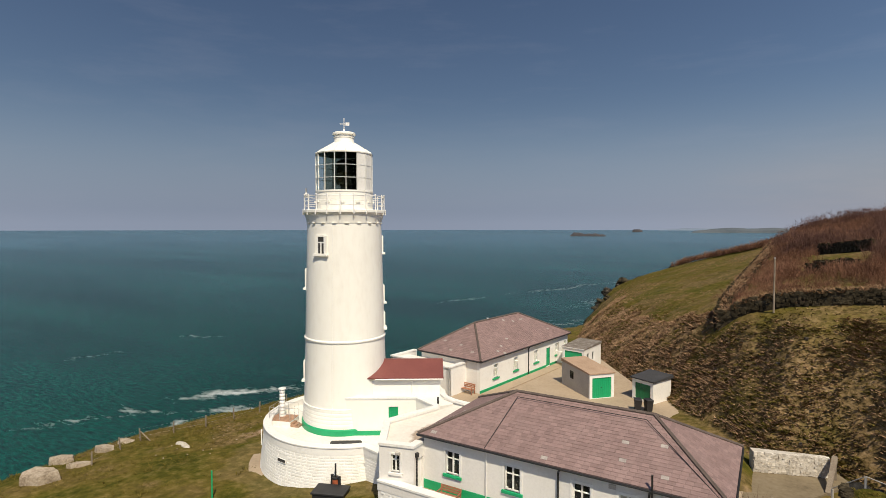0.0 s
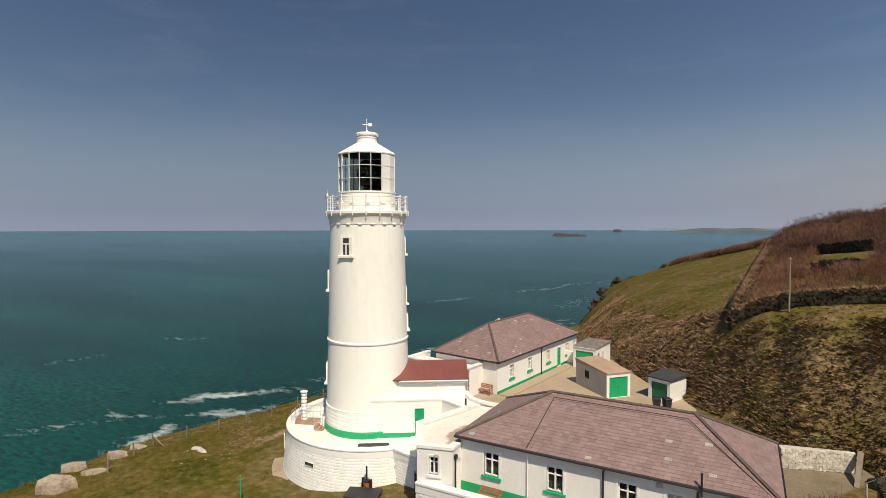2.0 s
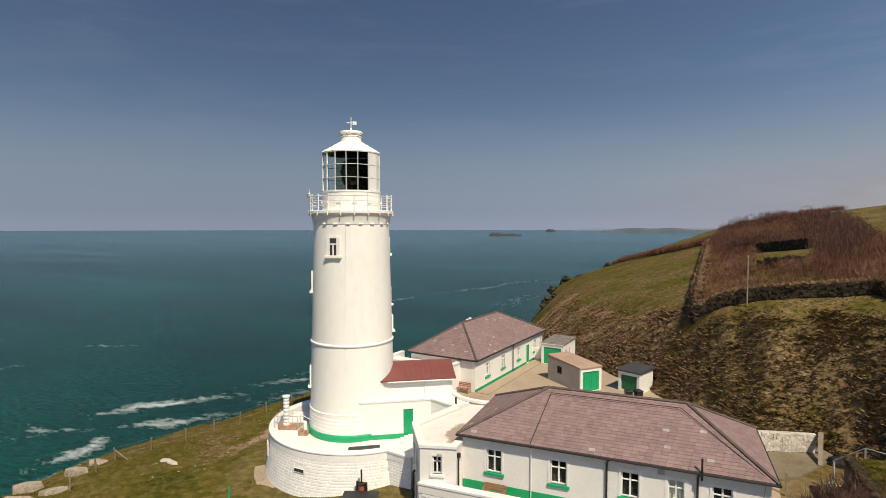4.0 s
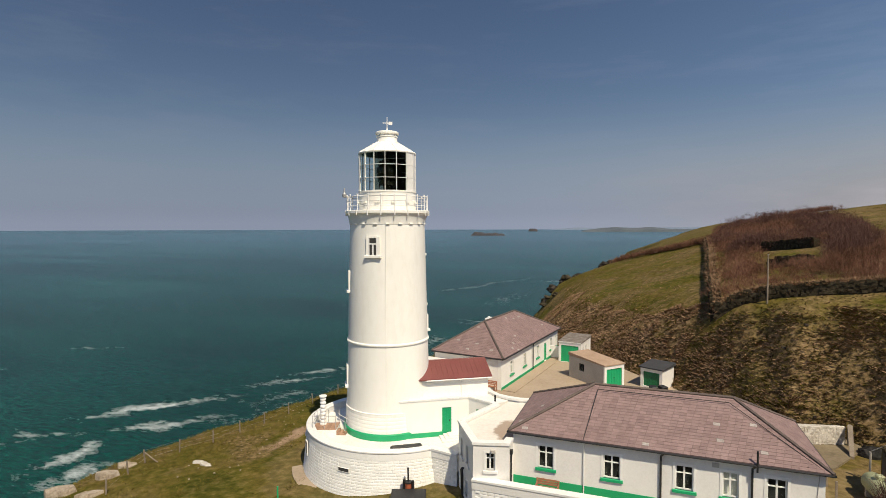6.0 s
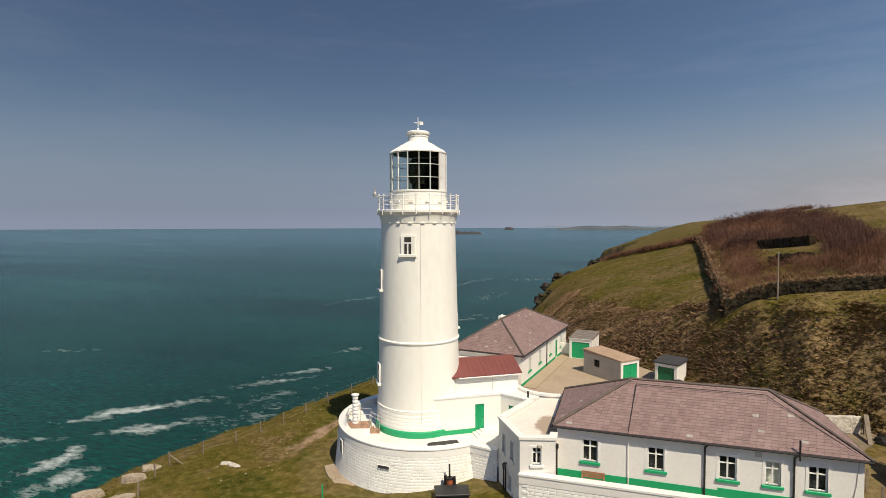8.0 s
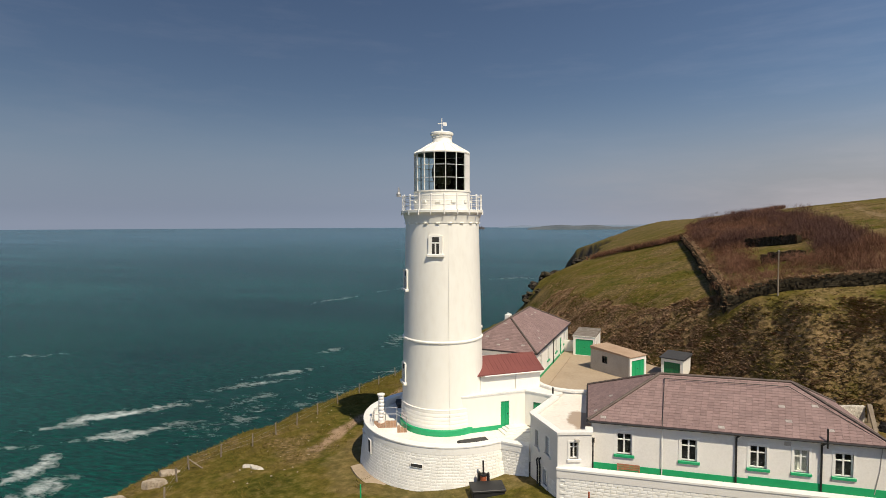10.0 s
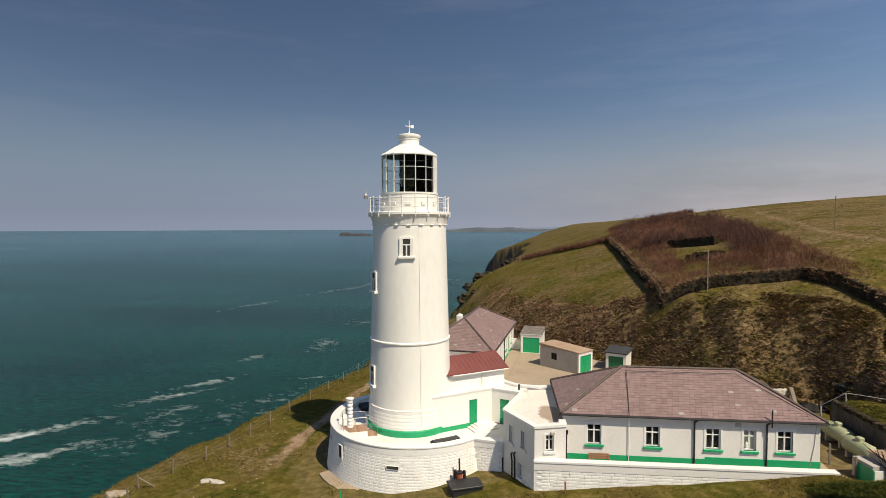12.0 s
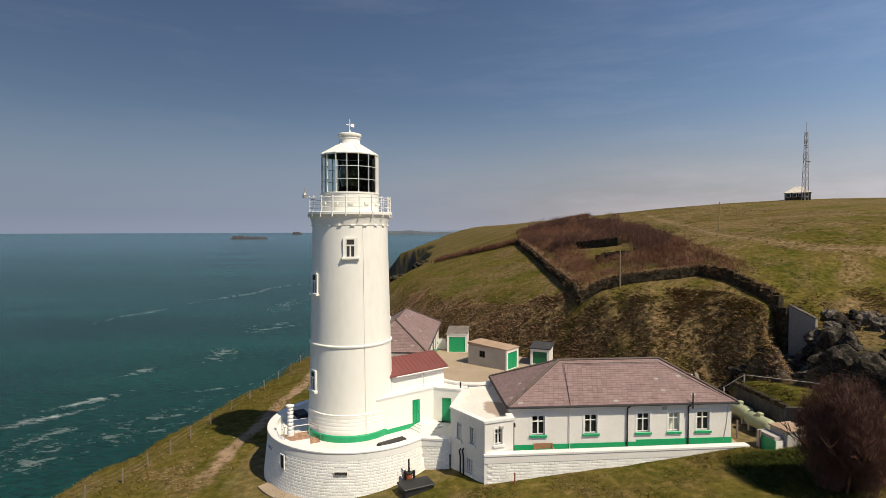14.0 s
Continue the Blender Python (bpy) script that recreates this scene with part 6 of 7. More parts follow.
def outcrop(x, y, sx, sy, sz, turn, label, flat=False, seed=0, mat="rock_pale"):
    rng = random.Random(seed)
    n = 6 if flat else 11
    prof = []
    for k in range(n):
        a = 2 * math.pi * k / n
        prof.append((sx * math.cos(a) * (0.75 + 0.4 * rng.random()), sy * math.sin(a) * (0.75 + 0.4 * rng.random())))
    me = Mesh()
    z0 = -sz - 1.4
    for z, q in ((z0, 1.08), (sz * 0.55, 1.0), (sz, 0.94 if flat else 0.55)):
        me.v += [(x_ * q, y_ * q, z + 0.12 * sz * rng.random()) for x_, y_ in prof]
    for r in (0, 1):
        me.f += [(r * n + k, r * n + (k + 1) % n, (r + 1) * n + (k + 1) % n, (r + 1) * n + k) for k in range(n)]
    me.f += [tuple(range(2 * n, 3 * n))]
    ob = solo("outcrop", me, M[mat], label, "rock")
    ob.matrix_basis = pose(x, y, ground_z(x, y) - 0.12 * sz, 5 * math.sin(seed), 5 * math.cos(seed), turn)
    return ob


def boulder(x, y, size, squash, label, seed, mat):
    """A faceted rock: a ball of triangles pushed in and out by noise, half sunk in the ground."""
    bm = bmesh.new()
    bmesh.ops.create_icosphere(bm, subdivisions=3, radius=1)
    for v in bm.verts:
        p = v.co * 1.1 + Vector((seed * 3.7, seed * 1.3, 0))
        k = 1 + 0.55 * noise.noise(p) + 0.28 * noise.noise(p * 2.7) + 0.12 * noise.noise(p * 6)
        v.co = Vector((v.co.x * k * 1.25, v.co.y * k, v.co.z * k * squash))
    me = bpy.data.meshes.new("boulder")
    bm.to_mesh(me)
    bm.free()
    me.materials.append(M[mat])
    ob = tagged(new("boulder", me), label, "rock")
    ob.matrix_basis = pose(x, y, ground_z(x, y) + 0.05 * size, 10 * math.sin(seed), 10 * math.cos(seed), 47 * seed) @ Matrix.Scale(size, 4)
    return ob


for k, (x, y, sx, sy, sz, turn, label) in enumerate(((-17.6, -14.4, 1.7, 1.0, 0.75, 30, "big flat-topped tan rock on the grassy cliff edge"), (-21.7, -11.2, 1.35, 0.7, 0.5, 20, "flat-topped tan rock on the grassy cliff edge"),
                                                     (-18.3, -11.4, 0.9, 0.5, 0.32, 40, "low tan rock outside the cliff fence"), (-20.4, -8.4, 1.1, 0.6, 0.4, 24, "flat-topped tan rock on the cliff edge"), (-21.0, -6.3, 1.1, 0.6, 0.2, 12, "low grey-tan slab on the cliff edge"))):
    outcrop(x, y, sx, sy, sz, turn, label, True, 40 + k)
outcrop(-14.8, -4.9, 0.55, 0.3, 0.14, 15, "pale stone slab lying in the lawn", True, 5, "pale_rubble")
outcrop(-13.8, -5.1, 0.75, 0.26, 0.12, -8, "pale stone slab lying in the lawn", True, 6, "pale_rubble")
plinth = Mesh()
plinth.lathe([(6.95, -4.5), (8.0, -4.5), (7.95, -2.72), (6.95, -2.62)], 10, 213, 246, DRUM)
solo("foot_slab", plinth, M["concrete"], "pale worn concrete apron at the foot of the drum", "slab")
for k in range(5):
    rr = random.Random(60 + k)
    boulder(-4 + 5 * rr.random(), 78 + 7 * rr.random(), 0.5 + 0.5 * rr.random(), 0.5, "dark broken rock on the cliff point", 70 + k, "rubble")
# black rocks added so the hollow stays dark where the sun reaches it
for k in range(26):
    rr = random.Random(460 + k)
    u = rr.random()
    boulder(33.3 + 5.4 * u, 7.0 - 1.6 * u + 1.4 * rr.random(), 0.4 + 0.4 * rr.random(), 0.95, "near-black rock carrying the shade of the hollow in the bank", 470 + k, "shade_rock")
for k in range(15):
    rr = random.Random(160 + k)
    boulder(39.0 + 3.6 * rr.random(), -6.5 + 11 * k / 14, 0.55 + 0.5 * rr.random(), 1.2, "dark layered rock in the face of the cutting", 170 + k, "crag")
for k, (x, y, size) in enumerate(((42.4, 4.6, 0.7), (41.9, 5.6, 0.6), (43.2, 3.4, 0.75), (42.4, 2.8, 0.6), (41.4, 6.6, 0.6), (40.8, 7.4, 0.4))):
    boulder(x, y, size, 1.15, "pale weathered rock under the concrete slab", 240 + k, "rock_grey")
for k, (x, y, size) in enumerate(((46.0, -0.5, 1.0), (47.6, 0.4, 0.8), (45.2, -2.2, 1.1), (49.5, 0.2, 0.9), (47.2, -2.6, 1.0))):
    boulder(x, y, size, 0.9, "dark broken rock in the field edge", 250 + k, "crag")
for k in range(16):
    rr = random.Random(560 + k)
    boulder(43.9 + 4.6 * rr.random(), 0.6 + 5.4 * k / 15, 0.35 + 0.45 * rr.random(), 1.1, "weathered rock rib in the grass behind the slab", 570 + k, "crag" if k % 3 else "rock_grey")
for k, (x, y, size) in enumerate(((39.3, 1.2, 0.8), (39.0, 0.1, 0.7), (39.4, 7.4, 0.45), (39.0, 6.0, 0.3), (36.6, 8.1, 0.3), (37.6, 7.2, 0.35), (38.4, 6.6, 0.3), (36.0, 7.6, 0.25))):
    boulder(x, y, size, 0.9, "pale weathered rock beside the gully", 260 + k, "rock_grey")
for k in range(18):
    rr = random.Random(360 + k)
    y = 84 + 46 * rr.random()
    boulder(float(np.interp(y, COAST_Y, COAST_X)) - 4.5 + 4.5 * rr.random(), y, 0.7 + 1.1 * rr.random() ** 2, 0.75, "craggy brown rock on the far cliff", 370 + k, "crag" if k % 3 else "rubble")
# small loose stones in the lawn, too small to tell apart
loose = Mesh()
rng = random.Random(12)
for k in range(34):
    x, y = -9 - 5 * rng.random() ** 1.5 - 3 * rng.random(), -8 + 17 * rng.random()
    q = rough_stone(rng, 0.03 + 0.05 * rng.random(), 0.03 + 0.03 * rng.random(), 0.03)
    z = ground_z(x, y)
    loose.add([(a + x, b_ + y, c + z + 0.02) for a, b_, c in q.v], q.f)
tagged(solo("loose_stone", loose, M["rock_pale"], "small pale stones scattered on the lawn", "stones"), kind="stuff")

# grey concrete slab wall in the cutting
cw = thing("wall_cutting", I4, "tall bare grey concrete wall in the rock cutting", "wall", kind="structure")
part("slab", Mesh().prism([(41.9, 7.4), (42.9, 5.2), (43.3, 5.4), (42.3, 7.6)], 3.2, [8.1, 7.1, 7.1, 8.1]), M["grey_wall"], cw)
part("coping", Mesh().prism([(41.87, 7.43), (42.88, 5.17), (43.34, 5.38), (42.33, 7.64)], [8.1, 7.1, 7.1, 8.1], [8.2, 7.2, 7.2, 8.2]), M["rock_grey"], cw)

# ---- fence along the cliff ----
FENCE = [(-17.2, -11.0), (-18.9, -7.9), (-19.7, -5.7), (-18.6, -3.2), (-17.2, -0.8), (-16.6, 1.9), (-16.0, 4.6), (-15.5, 7.8), (-14.9, 11.2), (-14.1, 15), (-13.4, 19.2), (-12.9, 23.6), (-12.3, 28.2), (-11.7, 33), (-11.3, 38.1), (-10.8, 44.9), (-10.1, 52.8)]
for k, (x, y) in enumerate(FENCE):
    z = ground_z(x, y)
    fp = thing("fence_post", pose(x, y, z, 3 * math.sin(k), 3 * math.cos(2 * k), 0), "weathered timber fence post on the cliff edge", "post", "cliff fence posts")
    part("shaft", Mesh().soft_box(-0.05, 0.05, -0.05, 0.05, -0.3, 1.15, 0.012), M["wood_post"], fp)
    if k == 2:
        part("strut", Mesh().tube((0.05, 0.05, 0.85), (1.15, 0.3, 0.0), 0.05, 6), M["wood_post"], fp)
wire = thing("fence_wire", I4, "thin wires strung between the cliff fence posts", "fence wire")
for lvl in (0.35, 0.7, 1.05):
    for (ax, ay), (bx, by) in zip(FENCE, FENCE[1:]):
        part("wire", Mesh().tube((ax, ay, ground_z(ax, ay) + lvl), (bx, by, ground_z(bx, by) + lvl), 0.004, 4), M["galv"], wire)
gp = thing("marker_post", pose(-2.6, -10.4, ground_z(-2.6, -10.4)), "slim green marker post in the lawn", "post")
part("shaft", Mesh().tube((0, 0, -0.2), (0, 0, 1.9), 0.05, 8), M["green"], gp)
rp = thing("marker_post", pose(11.4, -8.35, ground_z(11.4, -8.35)), "short rusty post against the low wall", "post")
part("shaft", Mesh().tube((0, 0, -0.2), (0, 0, 0.75), 0.05, 8), M["orange"], rp)

# ---- hedge banks of rubble ----


def hedge_bank(name, pts, high, label, mat="rubble"):
    hb = thing(name, I4, label, "wall", kind="structure")
    rng = random.Random(len(name) + int(pts[0][0]))
    core, stones = Mesh(), Mesh()
    for (ax, ay), (bx, by) in zip(pts, pts[1:]):
        ln = math.hypot(bx - ax, by - ay)
        dx, dy = (bx - ax) / ln, (by - ay) / ln
        k = max(1, int(ln / 1.0))
        for i in range(k):
            xa, ya = ax + dx * ln * i / k, ay + dy * ln * i / k
            xb, yb = ax + dx * ln * (i + 1) / k, ay + dy * ln * (i + 1) / k
            z = ground_z((xa + xb) / 2, (ya + yb) / 2)
            core.prism([(xa + dy * 0.45, ya - dx * 0.45), (xb + dy * 0.45, yb - dx * 0.45), (xb - dy * 0.45, yb + dx * 0.45), (xa - dy * 0.45, ya + dx * 0.45)], z - 1.0, z + high - 0.12)
        for q in range(int(ln * high * 24)):
            s = rng.random() * ln
            side = rng.choice((-1, 1, 1))
            z = ground_z(ax + dx * s, ay + dy * s)
            hz = rng.random() * high
            out = 0.48 - 0.1 * hz
            st = rough_stone(rng, 0.08 + 0.13 * rng.random(), 0.13, 0.06 + 0.10 * rng.random())
            a = math.atan2(dy, dx)
            px, py = ax + dx * s + side * dy * out, ay + dy * s - side * dx * out
            stones.add([(px + u * math.cos(a) - v * math.sin(a), py + u * math.sin(a) + v * math.cos(a), z + hz + w) for u, v, w in st.v], st.f)
    part("bank_core", core, M["rubble"], hb)
    tagged(part("bank_stone", stones, M[mat], hb), kind="stuff")
    return hb


hedge_bank("wall_hedge", [HF, (28.6, 60), (26.8, 40), HC], 1.1, "dark stone-faced hedge bank climbing the field")
hedge_bank("wall_hedge_front", [HC, HP, HD], 1.1, "stone-faced hedge bank below the scrub")
hedge_bank("wall_hedge_side", [HD, (40.6, 12.6), HE], 1.15, "dark stone-faced hedge bank beside the cutting")
gully = thing("wall_gully", I4, "dark stone facing between the hedge bank and the concrete slab", "wall", kind="structure")
za = ground_z(*HE) + 1.0
part("wall_body", Mesh().prism([(41.6, 9.2), (41.6, 7.4), (42.35, 7.5), (42.45, 9.2)], 0.0, [za, 7.9, 7.9, za]), M["rubble"], gully)
rng = random.Random(15)
for k in range(70):
    u = rng.random()
    part("stone", rough_stone(rng, 0.14, 0.16, 0.11), M["rubble"], gully, m=pose(41.57 + 0.05 * u, 9.2 - 1.8 * u, za - 0.1 + (7.8 - za) * u - 3.8 * rng.random(), 0, 0, -81))
hedge_bank("wall_hedge_inner", [(32.4, 34.4), (36.0, 31.6)], 1.1, "short stone bank inside the scrub")
hedge_bank("wall_hedge_inner", [(34.4, 49.4), (38.8, 41.6)], 1.2, "dark stone bank under the thicket inside the scrub")

# ---- poles, the lookout on the hill, mast ----


def pole(x, y, h, label):
    z = ground_z(x, y)
    p = thing("telegraph_pole", pose(x, y, z), label, "pole", "hill poles")
    part("shaft", Mesh().tube((0, 0, -0.5), (0, 0, h), 0.075, 8, 0.055), M["wood_post"], p)
    part("cap", Mesh().tube((0, 0, h), (0, 0, h + 0.08), 0.075, 8), M["galv"], p)


pole(29.3, 18.3, 4.4, "pale wooden pole beside the hedge bank")
pole(51.6, 35.4, 4.3, "wooden pole beside the hill track")


def build_lookout():
    x, y = 102.0, 85.0
    z = ground_z(x, y) - 0.1
    lo = thing("lookout", pose(x, y, z, 0, 0, -38) @ Matrix.Scale(0.84, 4), "small white lookout building with a pale hipped roof on the hilltop", "house")
    part("wall", Mesh().box(-3.2, 3.2, -2.2, 2.2, -0.5, 2.2), M["rubble"], lo)
    part("roof", Mesh().add([(-3.5, -2.5, 2.2), (3.5, -2.5, 2.2), (3.5, 2.5, 2.2), (-3.5, 2.5, 2.2), (-0.7, 0, 4.1), (0.7, 0, 4.1)], [(0, 1, 5, 4), (1, 2, 5), (2, 3, 4, 5), (3, 0, 4), (3, 2, 1, 0)]), M["pale_rubble"], lo)
    for i in range(4):
        w = part("window", Mesh().box(-2.9 + 1.5 * i, -1.7 + 1.5 * i, -2.24, -2.18, 0.9, 2.0), M["rail_white"], lo)
        part("pane", Mesh().box(-2.8 + 1.5 * i, -1.8 + 1.5 * i, -2.27, -2.245, 1.0, 1.9), M["room"], w)
    part("corner_post", Mesh().box(-3.3, -3.05, -2.3, -2.1, -0.5, 2.2), M["white"], lo)
    mx, my = 100.8, 81.0
    mz = ground_z(mx, my)
    ma = thing("lattice_mast", pose(mx, my, mz), "tall red and white lattice radio mast on the hilltop", "mast")
    Ht = 16.5
    for sx, sy in ((-1, -1), (1, -1), (1, 1), (-1, 1)):
        part("leg", Mesh().tube((0.55 * sx, 0.55 * sy, -0.5), (0.22 * sx, 0.22 * sy, Ht), 0.055, 6), M["mast"], ma)
    k = 11
    for i in range(k):
        za, zb = Ht * i / k, Ht * (i + 1) / k
        ra, rb = 0.55 - 0.33 * i / k, 0.55 - 0.33 * (i + 1) / k
        for (ax, ay), (bx, by) in (((-1, -1), (1, -1)), ((1, -1), (1, 1)), ((1, 1), (-1, 1)), ((-1, 1), (-1, -1))):
            if i % 2:
                ax, ay, bx, by = bx, by, ax, ay
            part("brace", Mesh().tube((ax * ra, ay * ra, za), (bx * rb, by * rb, zb), 0.035, 5), M["mast"], ma)
    part("aerial", Mesh().tube((0, 0, Ht), (0, 0, Ht + 2.2), 0.04, 6), M["mast"], ma)
    part("dish", Mesh().lathe([(0.0, 0.0), (0.4, 0.1), (0.5, 0.25)], 14, center=(0.6, 0)), M["mast"], ma, m=pose(0, 0, Ht * 0.55))


M["mast"] = surface("grey_mast_steel", [(0.22, 0.20, 0.20), (0.34, 0.31, 0.31)], 0.5, 5, 0.6, metal=0.3, bump=0)
build_lookout()

# ---- islands and the far coast ----


def far_land(name, bearing0, bearing1, r, depth, high, base, mat, label, seed, steps=60):
    me = Mesh()
    rng = random.Random(seed)
    ph = [rng.random() * 6 for _ in range(6)]
    for i in range(steps + 1):
        t = i / steps
        a = radians(bearing0 + (bearing1 - bearing0) * t)
        shape = min(1, t * 9) ** 0.6 * min(1, (1 - t) * 9) ** 0.6
        h = high * shape * (0.72 + 0.16 * math.sin(5 * t + ph[0]) + 0.10 * math.sin(13 * t + ph[1]) + 0.09 * math.sin(31 * t + ph[2]) + (0.16 if "island" in name else 0.05) * rng.random())
        for q, z in ((0, base), (0.05, base + h * 0.55), (0.35, base + h), (1.0, base + h * 0.8), (1.02, base - 3)):
            rr = r + depth * q
            me.v.append((rr * math.sin(a), rr * math.cos(a), z))
    me.f = [(i * 5 + k, i * 5 + k + 1, (i + 1) * 5 + k + 1, (i + 1) * 5 + k) for i in range(steps) for k in range(4)]
    return solo(name, me, M[mat], label, "island" if "island" in name else "coast", kind="" if "island" in name else "structure", smooth=True)


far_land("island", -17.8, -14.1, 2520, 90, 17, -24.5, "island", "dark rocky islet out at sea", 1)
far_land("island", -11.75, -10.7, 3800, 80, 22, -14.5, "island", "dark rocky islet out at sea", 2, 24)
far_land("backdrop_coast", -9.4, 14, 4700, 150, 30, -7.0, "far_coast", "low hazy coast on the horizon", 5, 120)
far_land("backdrop_headland", -6.3, 12, 3600, 200, 34, -15.5, "headland", "hazy grey flat-topped headland across the bay", 3, 120)
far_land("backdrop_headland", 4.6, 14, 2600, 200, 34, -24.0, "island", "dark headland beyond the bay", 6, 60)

M["dark_twig"] = surface("reddish_brown_twigs", [(0.062, 0.032, 0.025), (0.115, 0.060, 0.046), (0.19, 0.105, 0.080)], 0.6, 3, 0.9, bump=0, per_piece=0.35, spec=0.1)

# ---- scrub, bracken and grass: too many to count ----


def blades(name, base, per, high, wide, spread, mat, label, category, seed, bend=0.25):
    """Clumps of tapering blades on the given feet: (n, 3) array. Each blade is one triangle, bent sideways at the tip."""
    rng = np.random.default_rng(seed)
    n = len(base) * per
    foot = np.repeat(base, per, axis=0)
    az = rng.random(n) * 2 * np.pi
    rad = rng.random(n) * spread
    h = np.repeat(np.asarray(high) * (0.55 + 0.75 * rng.random(len(base))), per) * (0.45 + 0.65 * rng.random(n))
    root = foot + np.stack([np.cos(az) * rad * 0.5, np.sin(az) * rad * 0.5, -0.06 + 0 * rad], 1)
    lean = bend * h * (0.3 + rng.random(n)) + rad * 0.6
    tip = root + np.stack([np.cos(az) * lean, np.sin(az) * lean, h], 1)
    tw = rng.random(n) * np.pi
    w = wide * (0.5 + rng.random(n))
    side = np.stack([np.cos(tw) * w, np.sin(tw) * w, 0 * w], 1)
    v = np.stack([root - side, root + side, tip], 1).reshape(-1, 3)
    me = bpy.data.meshes.new(name)
    me.vertices.add(3 * n)
    me.vertices.foreach_set("co", v.astype(np.float32).ravel())
    me.loops.add(3 * n)
    me.loops.foreach_set("vertex_index", np.arange(3 * n, dtype=np.int32))
    me.polygons.add(n)
    me.polygons.foreach_set("loop_start", np.arange(0, 3 * n, 3, dtype=np.int32))
    me.materials.append(M[mat])
    me.update()
    me.validate()
    return tagged(new(name, me), label, category, kind="stuff")


def inside(poly, x, y):
    c = np.zeros(x.shape, bool)
    for (ax, ay), (bx, by) in zip(poly, poly[1:] + poly[:1]):
        hit = ((ay > y) != (by > y)) & (x < (bx - ax) * (y - ay) / (by - ay + 1e-12) + ax)
        c ^= hit
    return c


def feet(n, x0, x1, y0, y1, seed, keep):
    rng = np.random.default_rng(seed)
    x, y = x0 + (x1 - x0) * rng.random(n), y0 + (y1 - y0) * rng.random(n)
    z, s, over, hill = ground_parts(x, y)
    z = sheet_z(x, y)
    k = keep(x, y, s, over, rng.random(n))
    return np.stack([x, y, z], 1)[k]


SCRUB = [HF, (28.9, 60), (27.1, 40), (25.8, 20.6), (30.2, 20.0), (38.4, 18.0), (41.0, 12.8), (42.0, 14), (42.0, 20), (42.6, 28), (44.2, 39), (47, 56), (48, 78), (44, 98), (34, 94)]
CLEAR = [(31.0, 34.0), (36.8, 29.8), (40.4, 40.0), (35.0, 50.4)]


def bushes(name, at, wide, high, per, blade, width, mat, label, seed, each=5):
    """Rounded leafless shrubs: twigs start through the volume of each dome and reach up and out."""
    rng = np.random.default_rng(seed)
    n = len(at)
    size = 0.6 + 0.8 * rng.random(n)
    c, k = np.repeat(at, per, axis=0), np.repeat(size, per)
    az, r = rng.random(n * per) * 2 * np.pi, np.sqrt(rng.random(n * per))
    top = np.sqrt(np.maximum(0, 1 - r * r)) * (0.15 + 0.85 * rng.random(n * per) ** 0.6)
    p = c + np.stack([np.cos(az) * r * wide * k, np.sin(az) * r * wide * k, top * high * k], 1)
    return blades(name, p, each, blade, width, 0.25, mat, label, "scrub", seed + 1, 0.55)


shrubs = feet(1900, 24, 54, 11, 99, 1, lambda x, y, s, o, r: inside(SCRUB, x, y) & ~inside(CLEAR, x, y) & (r < 0.75 + 1.0 * fbm(x, y, 6, 3, 90)))
bushes("scrub", shrubs, 1.35, 1.2, 90, 0.55, 0.010, "twig", "leafless brown scrub behind the hedge bank", 11)
# tall dark thickets: along the top of the clearing, round its upper end and down the far side
def thicket(x, y):
    d = np.full(np.shape(x), 1e9)
    for ax, ay in ((34, 52.5), (36.5, 50), (39, 46), (41, 42), (40.6, 38), (39.6, 34.5), (38.6, 31), (42.5, 46), (44, 54), (44.5, 64), (43.5, 74), (40, 82), (36, 84), (31, 66)):
        d = np.minimum(d, np.hypot(x - ax, y - ay))
    return d


rim = feet(2600, 30, 54, 26, 99, 2, lambda x, y, s, o, r: inside(SCRUB, x, y) & ~inside(CLEAR, x, y) & (thicket(x, y) < 2.6 + 2.0 * fbm(x, y, 4, 3, 91)) & (r < 0.62))
bushes("tall_scrub", rim, 1.6, 2.2, 110, 0.65, 0.012, "dark_twig", "taller leafless dark brown thicket on the hill", 12)
# a thin line of hedge running from the bank's corner to the cliff, and from the other corner to the cutting
line = []
rng = np.random.default_rng(5)
for (ax, ay), (bx, by), n in ((HF, (12, 93), 380), ((44, 96), (60, 118), 220)):
    t = rng.random(n)
    line.append(np.stack([ax + (bx - ax) * t + rng.normal(0, 0.6, n), ay + (by - ay) * t + rng.normal(0, 0.6, n)], 1))
line = np.concatenate(line)
line = np.concatenate([line, sheet_z(line[:, 0], line[:, 1])[:, None] + 0.3], 1)
tops = []
for (ax, ay), (bx, by), n, up in ((HC, HP, 120, 1.05), (HP, HD, 190, 1.05), (HF, (28.6, 60), 260, 1.05), ((28.6, 60), (26.8, 40), 260, 1.05), ((26.8, 40), HC, 220, 1.05), (HD, HE, 160, 1.05)):
    t = rng.random(n)
    px, py = ax + (bx - ax) * t + rng.normal(0, 0.25, n), ay + (by - ay) * t + rng.normal(0, 0.25, n)
    tops.append(np.stack([px, py, sheet_z(px, py) + up], 1))
blades("hedge_top_grass", np.concatenate(tops), 14, 0.3, 0.03, 0.4, "bracken", "dry grass along the tops of the hedge banks", "grass", 18, 0.8)
blades("hedge_scrub", line, 24, np.where(line[:, 1] < 30, 0.7, 1.1), 0.035, 0.6, "twig", "thin line of leafless brown hedge", "hedge", 13, 0.3)
# bracken and heather on the bank
def clump(x, y):
    return fbm(x, y, 1.5, 3, 97) + 0.2 * fbm(x, y, 6, 3, 92)


